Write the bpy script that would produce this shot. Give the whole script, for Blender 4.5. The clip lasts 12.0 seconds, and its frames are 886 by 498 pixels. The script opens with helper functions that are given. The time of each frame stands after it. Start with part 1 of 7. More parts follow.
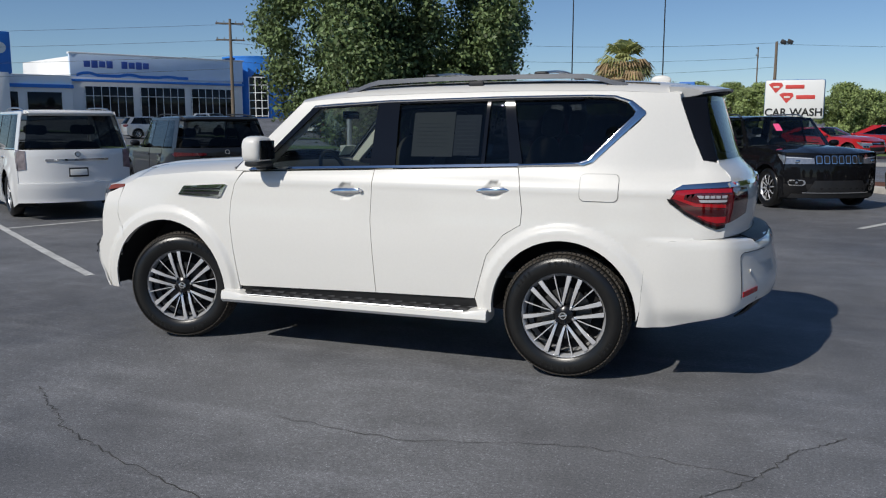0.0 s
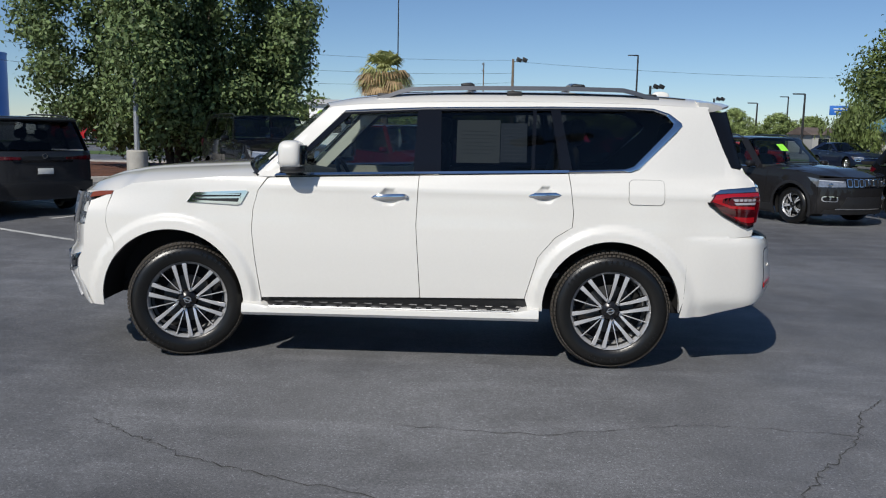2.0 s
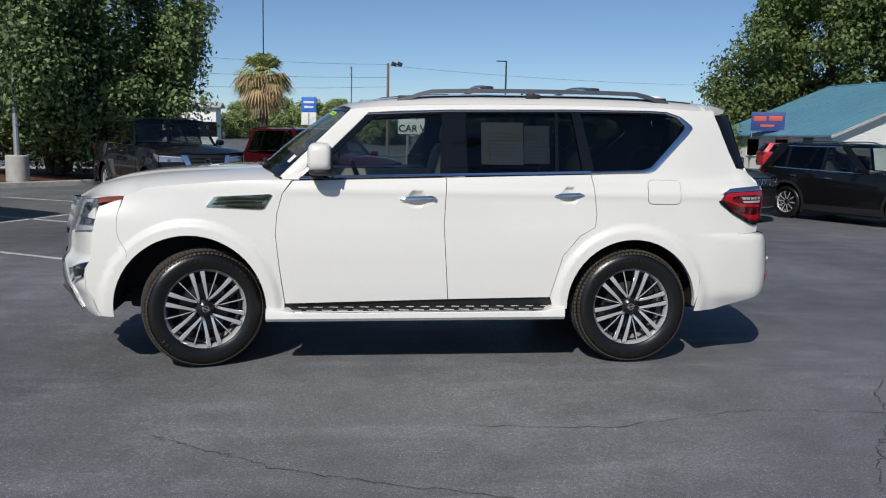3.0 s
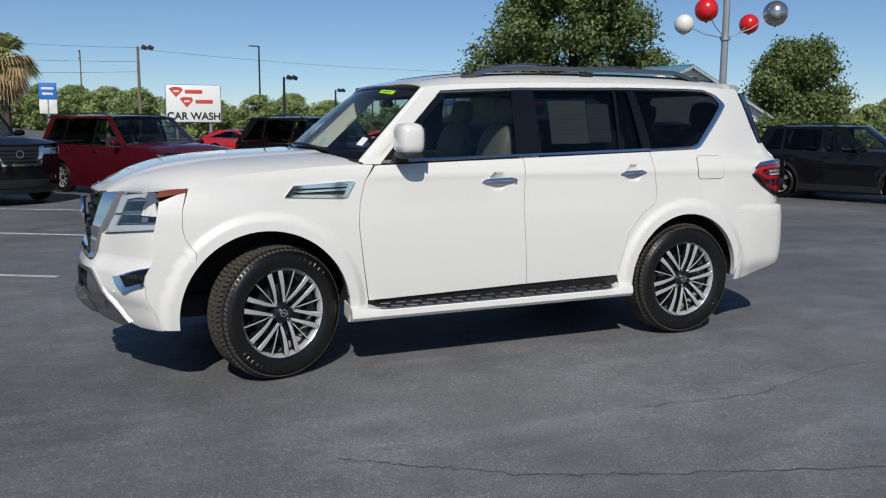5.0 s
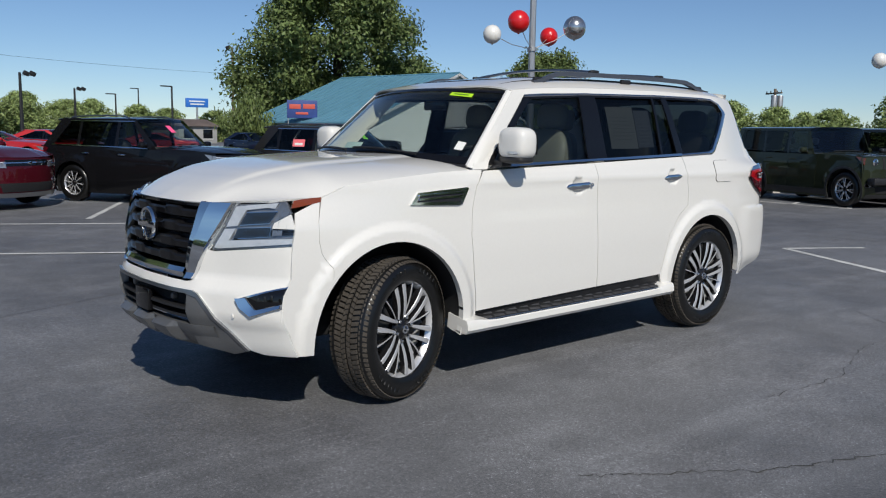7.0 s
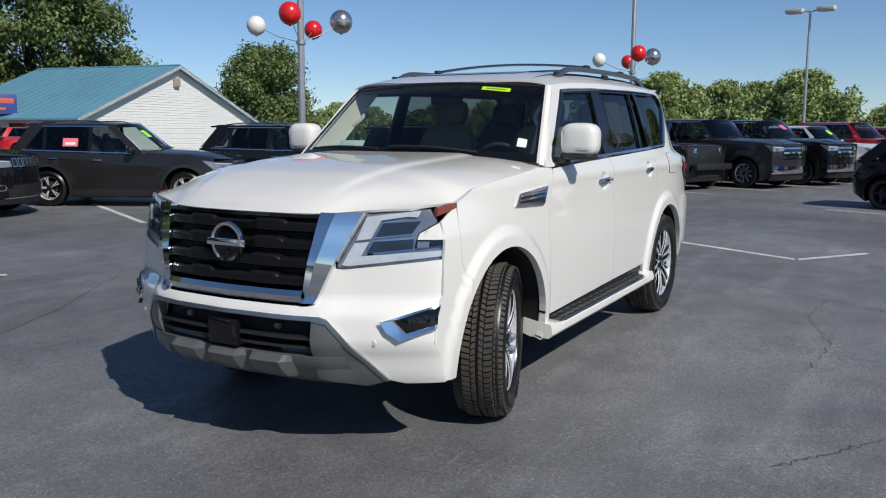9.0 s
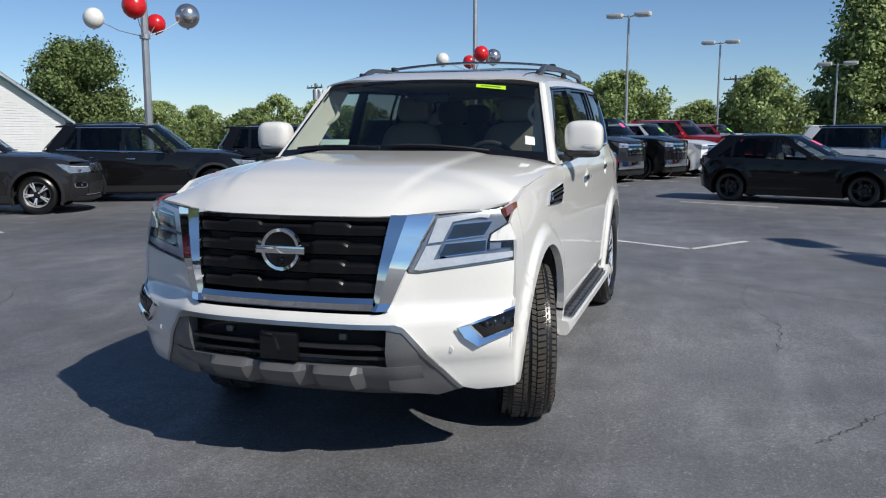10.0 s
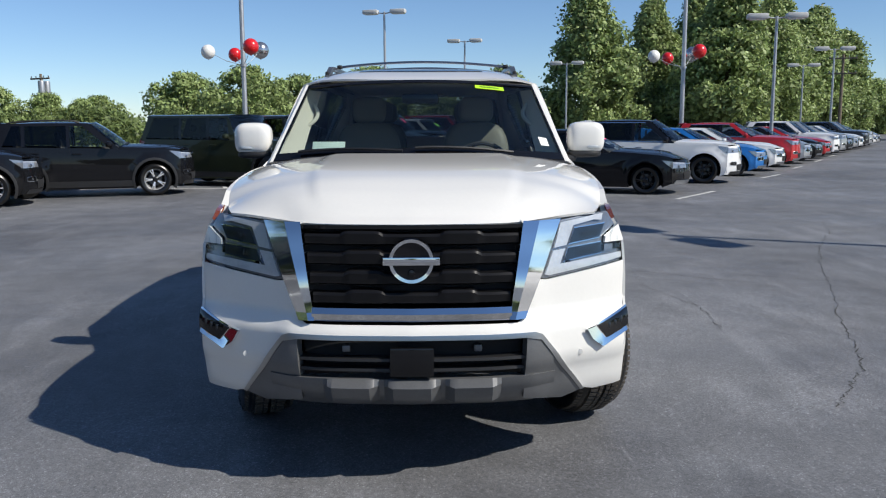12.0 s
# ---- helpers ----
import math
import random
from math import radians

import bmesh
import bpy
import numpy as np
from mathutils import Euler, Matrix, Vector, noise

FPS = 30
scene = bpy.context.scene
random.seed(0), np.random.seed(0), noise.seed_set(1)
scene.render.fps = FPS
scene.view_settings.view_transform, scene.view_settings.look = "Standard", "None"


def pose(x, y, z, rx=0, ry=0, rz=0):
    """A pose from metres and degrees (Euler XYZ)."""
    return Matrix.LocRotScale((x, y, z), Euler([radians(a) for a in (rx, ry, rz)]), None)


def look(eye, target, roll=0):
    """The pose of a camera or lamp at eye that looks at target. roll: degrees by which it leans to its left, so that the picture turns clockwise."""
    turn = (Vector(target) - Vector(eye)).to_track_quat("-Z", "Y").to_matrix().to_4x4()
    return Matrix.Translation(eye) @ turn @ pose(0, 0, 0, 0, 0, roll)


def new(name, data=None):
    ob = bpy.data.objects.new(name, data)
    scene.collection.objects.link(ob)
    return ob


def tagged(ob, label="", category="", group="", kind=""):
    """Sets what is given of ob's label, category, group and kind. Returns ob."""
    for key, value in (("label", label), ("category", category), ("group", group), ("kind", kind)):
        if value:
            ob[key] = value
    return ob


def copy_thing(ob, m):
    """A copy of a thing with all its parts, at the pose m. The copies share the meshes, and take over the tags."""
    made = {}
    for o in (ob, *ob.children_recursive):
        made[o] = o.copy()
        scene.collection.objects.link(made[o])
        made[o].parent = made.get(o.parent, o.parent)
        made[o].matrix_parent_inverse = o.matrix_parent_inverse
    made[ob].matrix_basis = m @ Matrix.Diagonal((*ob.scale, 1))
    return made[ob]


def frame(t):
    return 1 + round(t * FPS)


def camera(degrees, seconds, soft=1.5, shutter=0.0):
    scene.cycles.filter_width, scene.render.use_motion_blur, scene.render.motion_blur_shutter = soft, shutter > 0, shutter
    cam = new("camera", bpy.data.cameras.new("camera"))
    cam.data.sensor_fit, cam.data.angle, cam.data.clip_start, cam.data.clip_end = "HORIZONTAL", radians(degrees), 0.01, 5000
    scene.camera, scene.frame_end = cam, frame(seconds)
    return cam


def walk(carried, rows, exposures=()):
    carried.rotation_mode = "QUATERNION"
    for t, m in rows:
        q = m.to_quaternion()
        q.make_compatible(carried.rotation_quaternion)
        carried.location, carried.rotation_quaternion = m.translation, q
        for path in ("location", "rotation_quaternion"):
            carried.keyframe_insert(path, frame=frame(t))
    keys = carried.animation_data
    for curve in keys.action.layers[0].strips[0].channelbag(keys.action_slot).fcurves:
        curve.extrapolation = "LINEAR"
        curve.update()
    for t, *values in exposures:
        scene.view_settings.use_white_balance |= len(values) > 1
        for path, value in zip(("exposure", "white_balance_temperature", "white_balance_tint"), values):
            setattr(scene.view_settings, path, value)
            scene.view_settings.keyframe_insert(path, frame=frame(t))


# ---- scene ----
cam = camera(55.3, 12.0, 1.15)
PATH = [
    (0, (2.799, -6.264, 1.684), (2.069, -4.427, 1.38), 0.0),
    (0.5, (2.299, -6.411, 1.681), (1.711, -4.523, 1.38), 0.3),
    (1, (1.753, -6.604, 1.684), (1.322, -4.674, 1.384), 0.6),
    (1.5, (1.231, -6.724, 1.672), (0.953, -4.765, 1.379), 1.0),
    (2, (0.695, -6.876, 1.659), (0.578, -4.899, 1.379), 1.2),
    (2.5, (0.14, -6.88, 1.638), (0.181, -4.899, 1.369), 1.2),
    (3, (-0.45, -6.889, 1.622), (-0.251, -4.917, 1.358), 1.2),
    (5, (-2.609, -6.058, 1.541), (-1.833, -4.237, 1.255), 0.4),
    (5.5, (-3.079, -5.792, 1.531), (-2.174, -4.032, 1.244), 0.3),
    (6, (-3.54, -5.444, 1.52), (-2.5, -3.76, 1.235), 0.6),
    (6.5, (-4.01, -5.108, 1.519), (-2.844, -3.507, 1.242), 0.8),
    (8.5, (-5.38, -3.36, 1.505), (-3.756, -2.224, 1.236), 0.7),
    (9, (-5.572, -2.854, 1.507), (-3.848, -1.878, 1.232), 0.3),
    (9.5, (-5.788, -2.321, 1.506), (-3.973, -1.526, 1.231), 0.1),
    (10, (-5.911, -1.789, 1.499), (-4.022, -1.194, 1.223), 0.0),
    (10.5, (-6.024, -1.267, 1.506), (-4.083, -0.872, 1.228), -0.1),
    (11, (-6.095, -0.785, 1.51), (-4.126, -0.575, 1.229), -0.1),
    (11.5, (-6.075, -0.39, 1.523), (-4.097, -0.318, 1.236), -0.1),
    (12, (-6.095, -0.117, 1.547), (-4.116, -0.129, 1.256), -0.2),
]
walk(cam, [(t, look(eye, target, roll)) for t, eye, target, roll in PATH], [(0, 0.0), (1.5, 0.06), (3, 0.08), (5.5, 0.04), (8.5, 0.2), (10, 0.35), (12, 0.56)])


# ---- light and sky ----
SUN_FROM = Vector((-0.47, -1.03, 1.0)).normalized()
world = bpy.data.worlds.new("sky")
scene.world = world
world.use_nodes = True
wn = world.node_tree.nodes
wl = world.node_tree.links
bg = wn["Background"]
sky = wn.new("ShaderNodeTexSky")
sky.sky_type, sky.sun_disc = "NISHITA", False
sky.sun_elevation = math.asin(SUN_FROM.z)
sky.sun_rotation = math.atan2(SUN_FROM.x, SUN_FROM.y)
sky.air_density, sky.dust_density, sky.ozone_density = 0.92, 0.0, 6.0
sky.altitude = 1200
wl.new(sky.outputs[0], bg.inputs[0])
bg.inputs[1].default_value = 0.079
sun_data = bpy.data.lights.new("sun", "SUN")
sun_data.energy, sun_data.angle, sun_data.color = 3.75, radians(0.53), (1.0, 0.955, 0.875)
sun = new("sun", sun_data)
sun.matrix_world = look((0, 0, 30), Vector((0, 0, 30)) - SUN_FROM)


# ---- materials ----
MATS = {}


def mat(name, color, rough=0.5, metal=0.0, spec=0.5, coat=0.0, var=0.0, scale=8.0, bump=0.0, bscale=60.0, island=0.0, coat_rough=0.03):
    """A plain surface: colour with noise at two scales, fine relief."""
    if name in MATS:
        return MATS[name]
    m = bpy.data.materials.new(name)
    m.use_nodes = True
    n, l = m.node_tree.nodes, m.node_tree.links
    p = n["Principled BSDF"]
    p.inputs["Base Color"].default_value = (*color, 1)
    p.inputs["Roughness"].default_value = rough
    p.inputs["Metallic"].default_value = metal
    p.inputs["Specular IOR Level"].default_value = spec
    p.inputs["Coat Weight"].default_value = coat
    p.inputs["Coat Roughness"].default_value = coat_rough
    tc = n.new("ShaderNodeTexCoord")
    if var > 0 or island > 0:
        a = n.new("ShaderNodeTexNoise")
        a.inputs["Scale"].default_value, a.inputs["Detail"].default_value = scale, 6
        b = n.new("ShaderNodeTexNoise")
        b.inputs["Scale"].default_value, b.inputs["Detail"].default_value = scale * 0.13, 3
        l.new(tc.outputs["Object"], a.inputs["Vector"])
        l.new(tc.outputs["Object"], b.inputs["Vector"])
        s = n.new("ShaderNodeMath")
        l.new(a.outputs[0], s.inputs[0])
        l.new(b.outputs[0], s.inputs[1])
        last = s.outputs[0]
        lo, hi, offs = 1 - var, 1 + var, (0.7, 1.3)
        r = n.new("ShaderNodeMapRange")
        r.inputs[1].default_value, r.inputs[2].default_value = offs
        r.inputs[3].default_value, r.inputs[4].default_value = lo, hi
        l.new(last, r.inputs[0])
        val = r.outputs[0]
        if island > 0:
            g = n.new("ShaderNodeNewGeometry")
            r2 = n.new("ShaderNodeMapRange")
            r2.inputs[3].default_value, r2.inputs[4].default_value = 1 - island, 1 + island
            l.new(g.outputs["Random Per Island"], r2.inputs[0])
            mm = n.new("ShaderNodeMath")
            mm.operation = "MULTIPLY"
            l.new(val, mm.inputs[0])
            l.new(r2.outputs[0], mm.inputs[1])
            val = mm.outputs[0]
        h = n.new("ShaderNodeHueSaturation")
        h.inputs["Color"].default_value = (*color, 1)
        l.new(val, h.inputs["Value"])
        l.new(h.outputs[0], p.inputs["Base Color"])
    if bump > 0:
        t = n.new("ShaderNodeTexNoise")
        t.inputs["Scale"].default_value, t.inputs["Detail"].default_value = bscale, 5
        l.new(tc.outputs["Object"], t.inputs["Vector"])
        bp = n.new("ShaderNodeBump")
        bp.inputs["Strength"].default_value, bp.inputs["Distance"].default_value = bump, 0.01
        l.new(t.outputs[0], bp.inputs["Height"])
        l.new(bp.outputs[0], p.inputs["Normal"])
    MATS[name] = m
    return m


def paint(name, color, metal=0.0, flake=0.06, rough=0.32):
    """Car paint: base with fine flake under a clear coat."""
    dark = max(color) < 0.1
    m = mat("paint " + name, color, 0.40 if dark else rough, metal, 0.03 if dark else 0.3, 0.8 if dark else 1.0, flake, 420.0, 0.0, coat_rough=0.015)
    m.node_tree.nodes["Principled BSDF"].inputs["Coat IOR"].default_value = 1.42 if dark else 1.5
    return m


def glass(name, tint, rough=0.0, ior=1.45):
    """Thin car or building glass: a tinted see-through sheet with gloss."""
    if name in MATS:
        return MATS[name]
    m = bpy.data.materials.new(name)
    m.use_nodes = True
    n, l = m.node_tree.nodes, m.node_tree.links
    n.remove(n["Principled BSDF"])
    tr = n.new("ShaderNodeBsdfTransparent")
    tr.inputs[0].default_value = (*tint, 1)
    gl = n.new("ShaderNodeBsdfGlossy")
    gl.inputs["Roughness"].default_value = rough
    lw = n.new("ShaderNodeLayerWeight")
    lw.inputs[0].default_value = 0.5
    pw = n.new("ShaderNodeMath")
    pw.operation = "POWER"
    pw.inputs[1].default_value = 5.0
    l.new(lw.outputs["Facing"], pw.inputs[0])
    f0 = ((ior - 1) / (ior + 1)) ** 2
    ma = n.new("ShaderNodeMath")
    ma.operation = "MULTIPLY_ADD"
    ma.inputs[1].default_value, ma.inputs[2].default_value = 1 - f0, f0
    l.new(pw.outputs[0], ma.inputs[0])
    mx = n.new("ShaderNodeMixShader")
    l.new(ma.outputs[0], mx.inputs[0])
    l.new(tr.outputs[0], mx.inputs[1])
    l.new(gl.outputs[0], mx.inputs[2])
    l.new(mx.outputs[0], n["Material Output"].inputs[0])
    MATS[name] = m
    return m


def asphalt_material():
    """Sealed parking-lot asphalt: aggregate speckle, worn grey patches, old streaks."""
    m = mat("asphalt", (0.05, 0.05, 0.053), 0.62, spec=0.45)
    n, l = m.node_tree.nodes, m.node_tree.links
    p = n["Principled BSDF"]
    tc = n.new("ShaderNodeTexCoord")

    def noise_node(scale, detail, rough=0.6, stretch=None):
        t = n.new("ShaderNodeTexNoise")
        t.inputs["Scale"].default_value, t.inputs["Detail"].default_value, t.inputs["Roughness"].default_value = scale, detail, rough
        if stretch:
            mp = n.new("ShaderNodeMapping")
            mp.inputs["Scale"].default_value = stretch
            mp.inputs["Rotation"].default_value = (0, 0, 0.5)
            l.new(tc.outputs["Object"], mp.inputs["Vector"])
            l.new(mp.outputs[0], t.inputs["Vector"])
        else:
            l.new(tc.outputs["Object"], t.inputs["Vector"])
        return t.outputs[0]

    def ramp(src, a, b, lo, hi):
        r = n.new("ShaderNodeMapRange")
        r.inputs[1].default_value, r.inputs[2].default_value, r.inputs[3].default_value, r.inputs[4].default_value = a, b, lo, hi
        l.new(src, r.inputs[0])
        return r.outputs[0]

    def mul(a, b, op="MULTIPLY"):
        q = n.new("ShaderNodeMath")
        q.operation = op
        l.new(a, q.inputs[0])
        l.new(b, q.inputs[1])
        return q.outputs[0]

    patches = ramp(noise_node(0.22, 6), 0.35, 0.68, 0.72, 1.35)
    mid = ramp(noise_node(2.3, 7, 0.65), 0.3, 0.7, 0.82, 1.22)
    streak = ramp(noise_node(1.4, 5, 0.6, (0.35, 2.2, 1)), 0.52, 0.75, 1.0, 1.35)
    grit = mul(ramp(noise_node(190, 4, 0.75), 0.3, 0.72, 0.45, 1.65), ramp(noise_node(62, 3, 0.7), 0.32, 0.70, 0.68, 1.36))
    scuff = ramp(noise_node(5.5, 8, 0.72, (0.25, 3.0, 1)), 0.60, 0.74, 1.0, 1.5)
    v = n.new("ShaderNodeTexVoronoi")
    v.inputs["Scale"].default_value = 150
    l.new(tc.outputs["Object"], v.inputs["Vector"])
    wn_ = n.new("ShaderNodeSeparateColor")
    l.new(v.outputs["Color"], wn_.inputs[0])
    chips = ramp(wn_.outputs[0], 0.93, 0.97, 1.0, 1.8)
    total = mul(mul(mul(patches, mid), mul(streak, grit)), mul(chips, scuff))
    h = n.new("ShaderNodeHueSaturation")
    h.inputs["Color"].default_value = (0.119, 0.121, 0.127, 1)
    l.new(total, h.inputs["Value"])
    l.new(h.outputs[0], p.inputs["Base Color"])
    l.new(ramp(noise_node(0.6, 5), 0.3, 0.7, 0.5, 0.72), p.inputs["Roughness"])
    bp = n.new("ShaderNodeBump")
    bp.inputs["Strength"].default_value, bp.inputs["Distance"].default_value = 0.5, 0.004
    l.new(mul(noise_node(190, 4, 0.7), noise_node(30, 4), "ADD"), bp.inputs["Height"])
    l.new(bp.outputs[0], p.inputs["Normal"])
    return m


def leaf_material(name, color, var=0.3):
    """Foliage: a diffuse leaf with some light passing through, each leaf its own shade."""
    m = mat(name, color, 0.5, spec=0.3, var=0.15, scale=0.8, island=var)
    n, l = m.node_tree.nodes, m.node_tree.links
    p = n["Principled BSDF"]
    tl = n.new("ShaderNodeBsdfTranslucent")
    src = p.inputs["Base Color"].links[0].from_socket
    l.new(src, tl.inputs[0])
    mx = n.new("ShaderNodeMixShader")
    mx.inputs[0].default_value = 0.28
    l.new(p.outputs[0], mx.inputs[1])
    l.new(tl.outputs[0], mx.inputs[2])
    l.new(mx.outputs[0], n["Material Output"].inputs[0])
    return m


ASPHALT = asphalt_material()
WHITE = paint("pearl white", (0.715, 0.700, 0.660), 0.0, 0.015, 0.35)
CHROME = mat("chrome", (0.78, 0.79, 0.80), 0.06, 1.0)
RAIL = mat("dark satin rail", (.15, .153, .16), .32, .7, var=.06, scale=60)
SATIN = mat("satin silver", (0.42, 0.43, 0.44), 0.3, 1.0, var=0.05, scale=90)
GREYPL = mat("grey skid plastic", (0.14, 0.143, 0.147), 0.36, 0.4, var=0.08, scale=120)
BLACKG = mat("gloss black", (0.006, 0.006, 0.007), 0.05, spec=0.45)
BLACKS = mat("satin black", (0.008, 0.008, 0.009), 0.30, spec=0.22)
BLACKP = mat("black plastic", (0.014, 0.014, 0.015), 0.5, var=0.15, scale=60, bump=0.15, bscale=400)
DARK = mat("wheel well dark", (0.008, 0.008, 0.009), 0.85)
RUBBER = mat("tyre rubber", (0.006, 0.0058, 0.0055), 0.30, spec=0.5, var=0.2, scale=25, bump=0.1, bscale=120)
TREAD = mat("tyre tread rubber", (0.062, 0.053, 0.043), 0.8, var=0.3, scale=30, bump=0.2, bscale=150)
RIM_BRIGHT = mat("machined rim", (0.72, 0.72, 0.73), 0.24, 0.6, var=0.04, scale=200)
RIM_DARK = mat("dark rim", (0.012, 0.012, 0.013), 0.25, 0.2)
DISC = mat("dull brake disc", (0.10, 0.10, 0.10), 0.45, 0.7, var=0.15, scale=40)
CLEAR = glass("clear glass", (0.80, 0.85, 0.83))
WSHIELD = glass("windshield glass", (0.76, 0.82, 0.80), 0.0, 1.75)
TINT = glass("front door glass", (0.60, 0.66, 0.645), 0.0, 1.6)
PRIVACY = glass("privacy glass", (0.18, 0.195, 0.20))
DARKGLASS = glass("dark tinted glass", (0.12, 0.13, 0.135))
LENS = glass("lamp lens", (0.92, 0.94, 0.95), 0.02)
RED_LENS = mat("red lens", (0.085, 0.002, 0.005), 0.10, spec=0.6, coat=1.0, var=0.1, scale=50)
AMBER = mat("amber lens", (0.20, 0.040, 0.008), 0.12, spec=0.6, coat=1.0)
DRL = mat("white lamp guide", (0.56, 0.57, 0.59), 0.22, 0.15, coat=0.6, var=.12, scale=60)
LAMP_CLEAR = mat("clear lamp cover over chrome", (0.30, 0.31, 0.33), 0.08, 0.55, coat=1.0, var=0.35, scale=22)
LAMP_DARK = mat("lamp housing", (0.05, 0.055, 0.06), 0.15, 0.6)
LAMP_GLASS = mat("dark blue lamp glass", (.022, .030, .042), .05, spec=.6)
LAMP_STEP = mat("grey lamp reflector", (.27, .28, .30), .2, .6, var=.2, scale=70)
RED_DEEP = mat("deep red lens", (.045, .002, .004), .08, coat=1.0)
RED_CLEAR = mat("bright red lens", (.36, .006, .012), .12, spec=.5, coat=.6)
LAMP_GREY = mat("grey lamp insert", (.42, .42, .45), .15, coat=.8)
# Step pads paler than the tread: light caught on the ribs, put into the colour.
PAD = mat("worn step rubber", (.05, .05, .052), .36, var=.3, scale=40)
BEIGE = mat("beige trim", (0.58, 0.54, 0.46), 0.6, var=0.05, scale=20)
SEATM = mat("beige seat leather", (0.19, 0.175, 0.145), 0.55, var=0.06, scale=25)
CABIN = mat("dark cabin trim", (0.05, 0.048, 0.046), 0.6, var=0.1, scale=30)
PAPER = mat("paper", (0.72, 0.72, 0.68), 0.7, var=0.04, scale=30)
INK = mat("printed ink", (0.10, 0.11, 0.16), 0.7)


# ---- shape helpers ----
class Curve:
    """A smooth curve through pairs (x, y), monotone between them."""

    def __init__(self, *pts):
        self.x = [p[0] for p in pts]
        self.y = [p[1] for p in pts]
        n = len(pts)
        d = [(self.y[i + 1] - self.y[i]) / (self.x[i + 1] - self.x[i]) for i in range(n - 1)]
        m = [d[0]] + [0.0 if d[i - 1] * d[i] <= 0 else 2 * d[i - 1] * d[i] / (d[i - 1] + d[i]) for i in range(1, n - 1)] + [d[-1]]
        self.m = m

    def __call__(self, x):
        X, Y, m = self.x, self.y, self.m
        if x <= X[0]:
            return Y[0]
        if x >= X[-1]:
            return Y[-1]
        i = 0
        while x > X[i + 1]:
            i += 1
        h = X[i + 1] - X[i]
        t = (x - X[i]) / h
        return ((1 + 2 * t) * (1 - t) ** 2 * Y[i] + t * (1 - t) ** 2 * h * m[i] + t * t * (3 - 2 * t) * Y[i + 1] + t * t * (t - 1) * h * m[i + 1])


def sstep(a, b, x):
    t = min(1.0, max(0.0, (x - a) / (b - a)))
    return t * t * (3 - 2 * t)


class Geo:
    """Vertices, faces and, where wanted, vertex normals, to be linked as one mesh."""

    def __init__(self):
        self.v, self.f, self.n = [], [], []

    def add(self, v, f, n=None):
        o = len(self.v)
        self.v += [tuple(q) for q in v]
        self.f += [tuple(i + o for i in q) for q in f]
        self.n += [tuple(q) for q in n] if n else [(0.0, 0.0, 0.0)] * len(v)
        return self

    def join(self, g, m=None):
        if m is None:
            return self.add(g.v, g.f, g.n)
        r = m.to_3x3()
        return self.add([m @ Vector(p) for p in g.v], g.f, [r @ Vector(p) for p in g.n])

    def mirrored(self):
        g = Geo()
        g.v = [(x, -y, z) for x, y, z in self.v]
        g.n = [(x, -y, z) for x, y, z in self.n]
        g.f = [tuple(reversed(q)) for q in self.f]
        return g


def link(name, g, material, parent=None, label="", sharp=35.0, m=None):
    """Makes g one mesh object."""
    me = bpy.data.meshes.new(name)
    me.from_pydata(g.v, [], g.f)
    me.materials.append(material)
    me.polygons.foreach_set("use_smooth", [True] * len(me.polygons))
    me.set_sharp_from_angle(angle=radians(sharp))
    if any(q != (0.0, 0.0, 0.0) for q in g.n):
        me.normals_split_custom_set_from_vertices(g.n)
    me.update()
    ob = new(name, me)
    if m is not None:
        ob.matrix_basis = m
    if parent:
        ob.parent = parent
    if label:
        tagged(ob, label)
    return ob


part = link


def reuse(ob, name, parent, m, label=""):
    """Another object on the same mesh."""
    o = new(name, ob.data)
    o.parent = parent
    o.matrix_basis = m
    if label:
        tagged(o, label)
    return o


def thing(name, label, category, m=None, group="", kind=""):
    e = new(name)
    e.empty_display_size = 0.2
    tagged(e, label, category, group, kind)
    if m is not None:
        e.matrix_basis = m
    return e


def inside(poly, u, v):
    c = False
    j = len(poly) - 1
    for i in range(len(poly)):
        (a, b), (p, q) = poly[i], poly[j]
        if (b > v) != (q > v) and u < (p - a) * (v - b) / (q - b) + a:
            c = not c
        j = i
    return c


def clip(poly, axis, k, keep_less):
    out = []
    for i in range(len(poly)):
        p, q = poly[i - 1], poly[i]
        a = p[axis] <= k if keep_less else p[axis] >= k
        b = q[axis] <= k if keep_less else q[axis] >= k
        if a != b:
            t = (k - p[axis]) / (q[axis] - p[axis])
            out.append((p[0] + t * (q[0] - p[0]), p[1] + t * (q[1] - p[1])))
        if b:
            out.append(q)
    return out


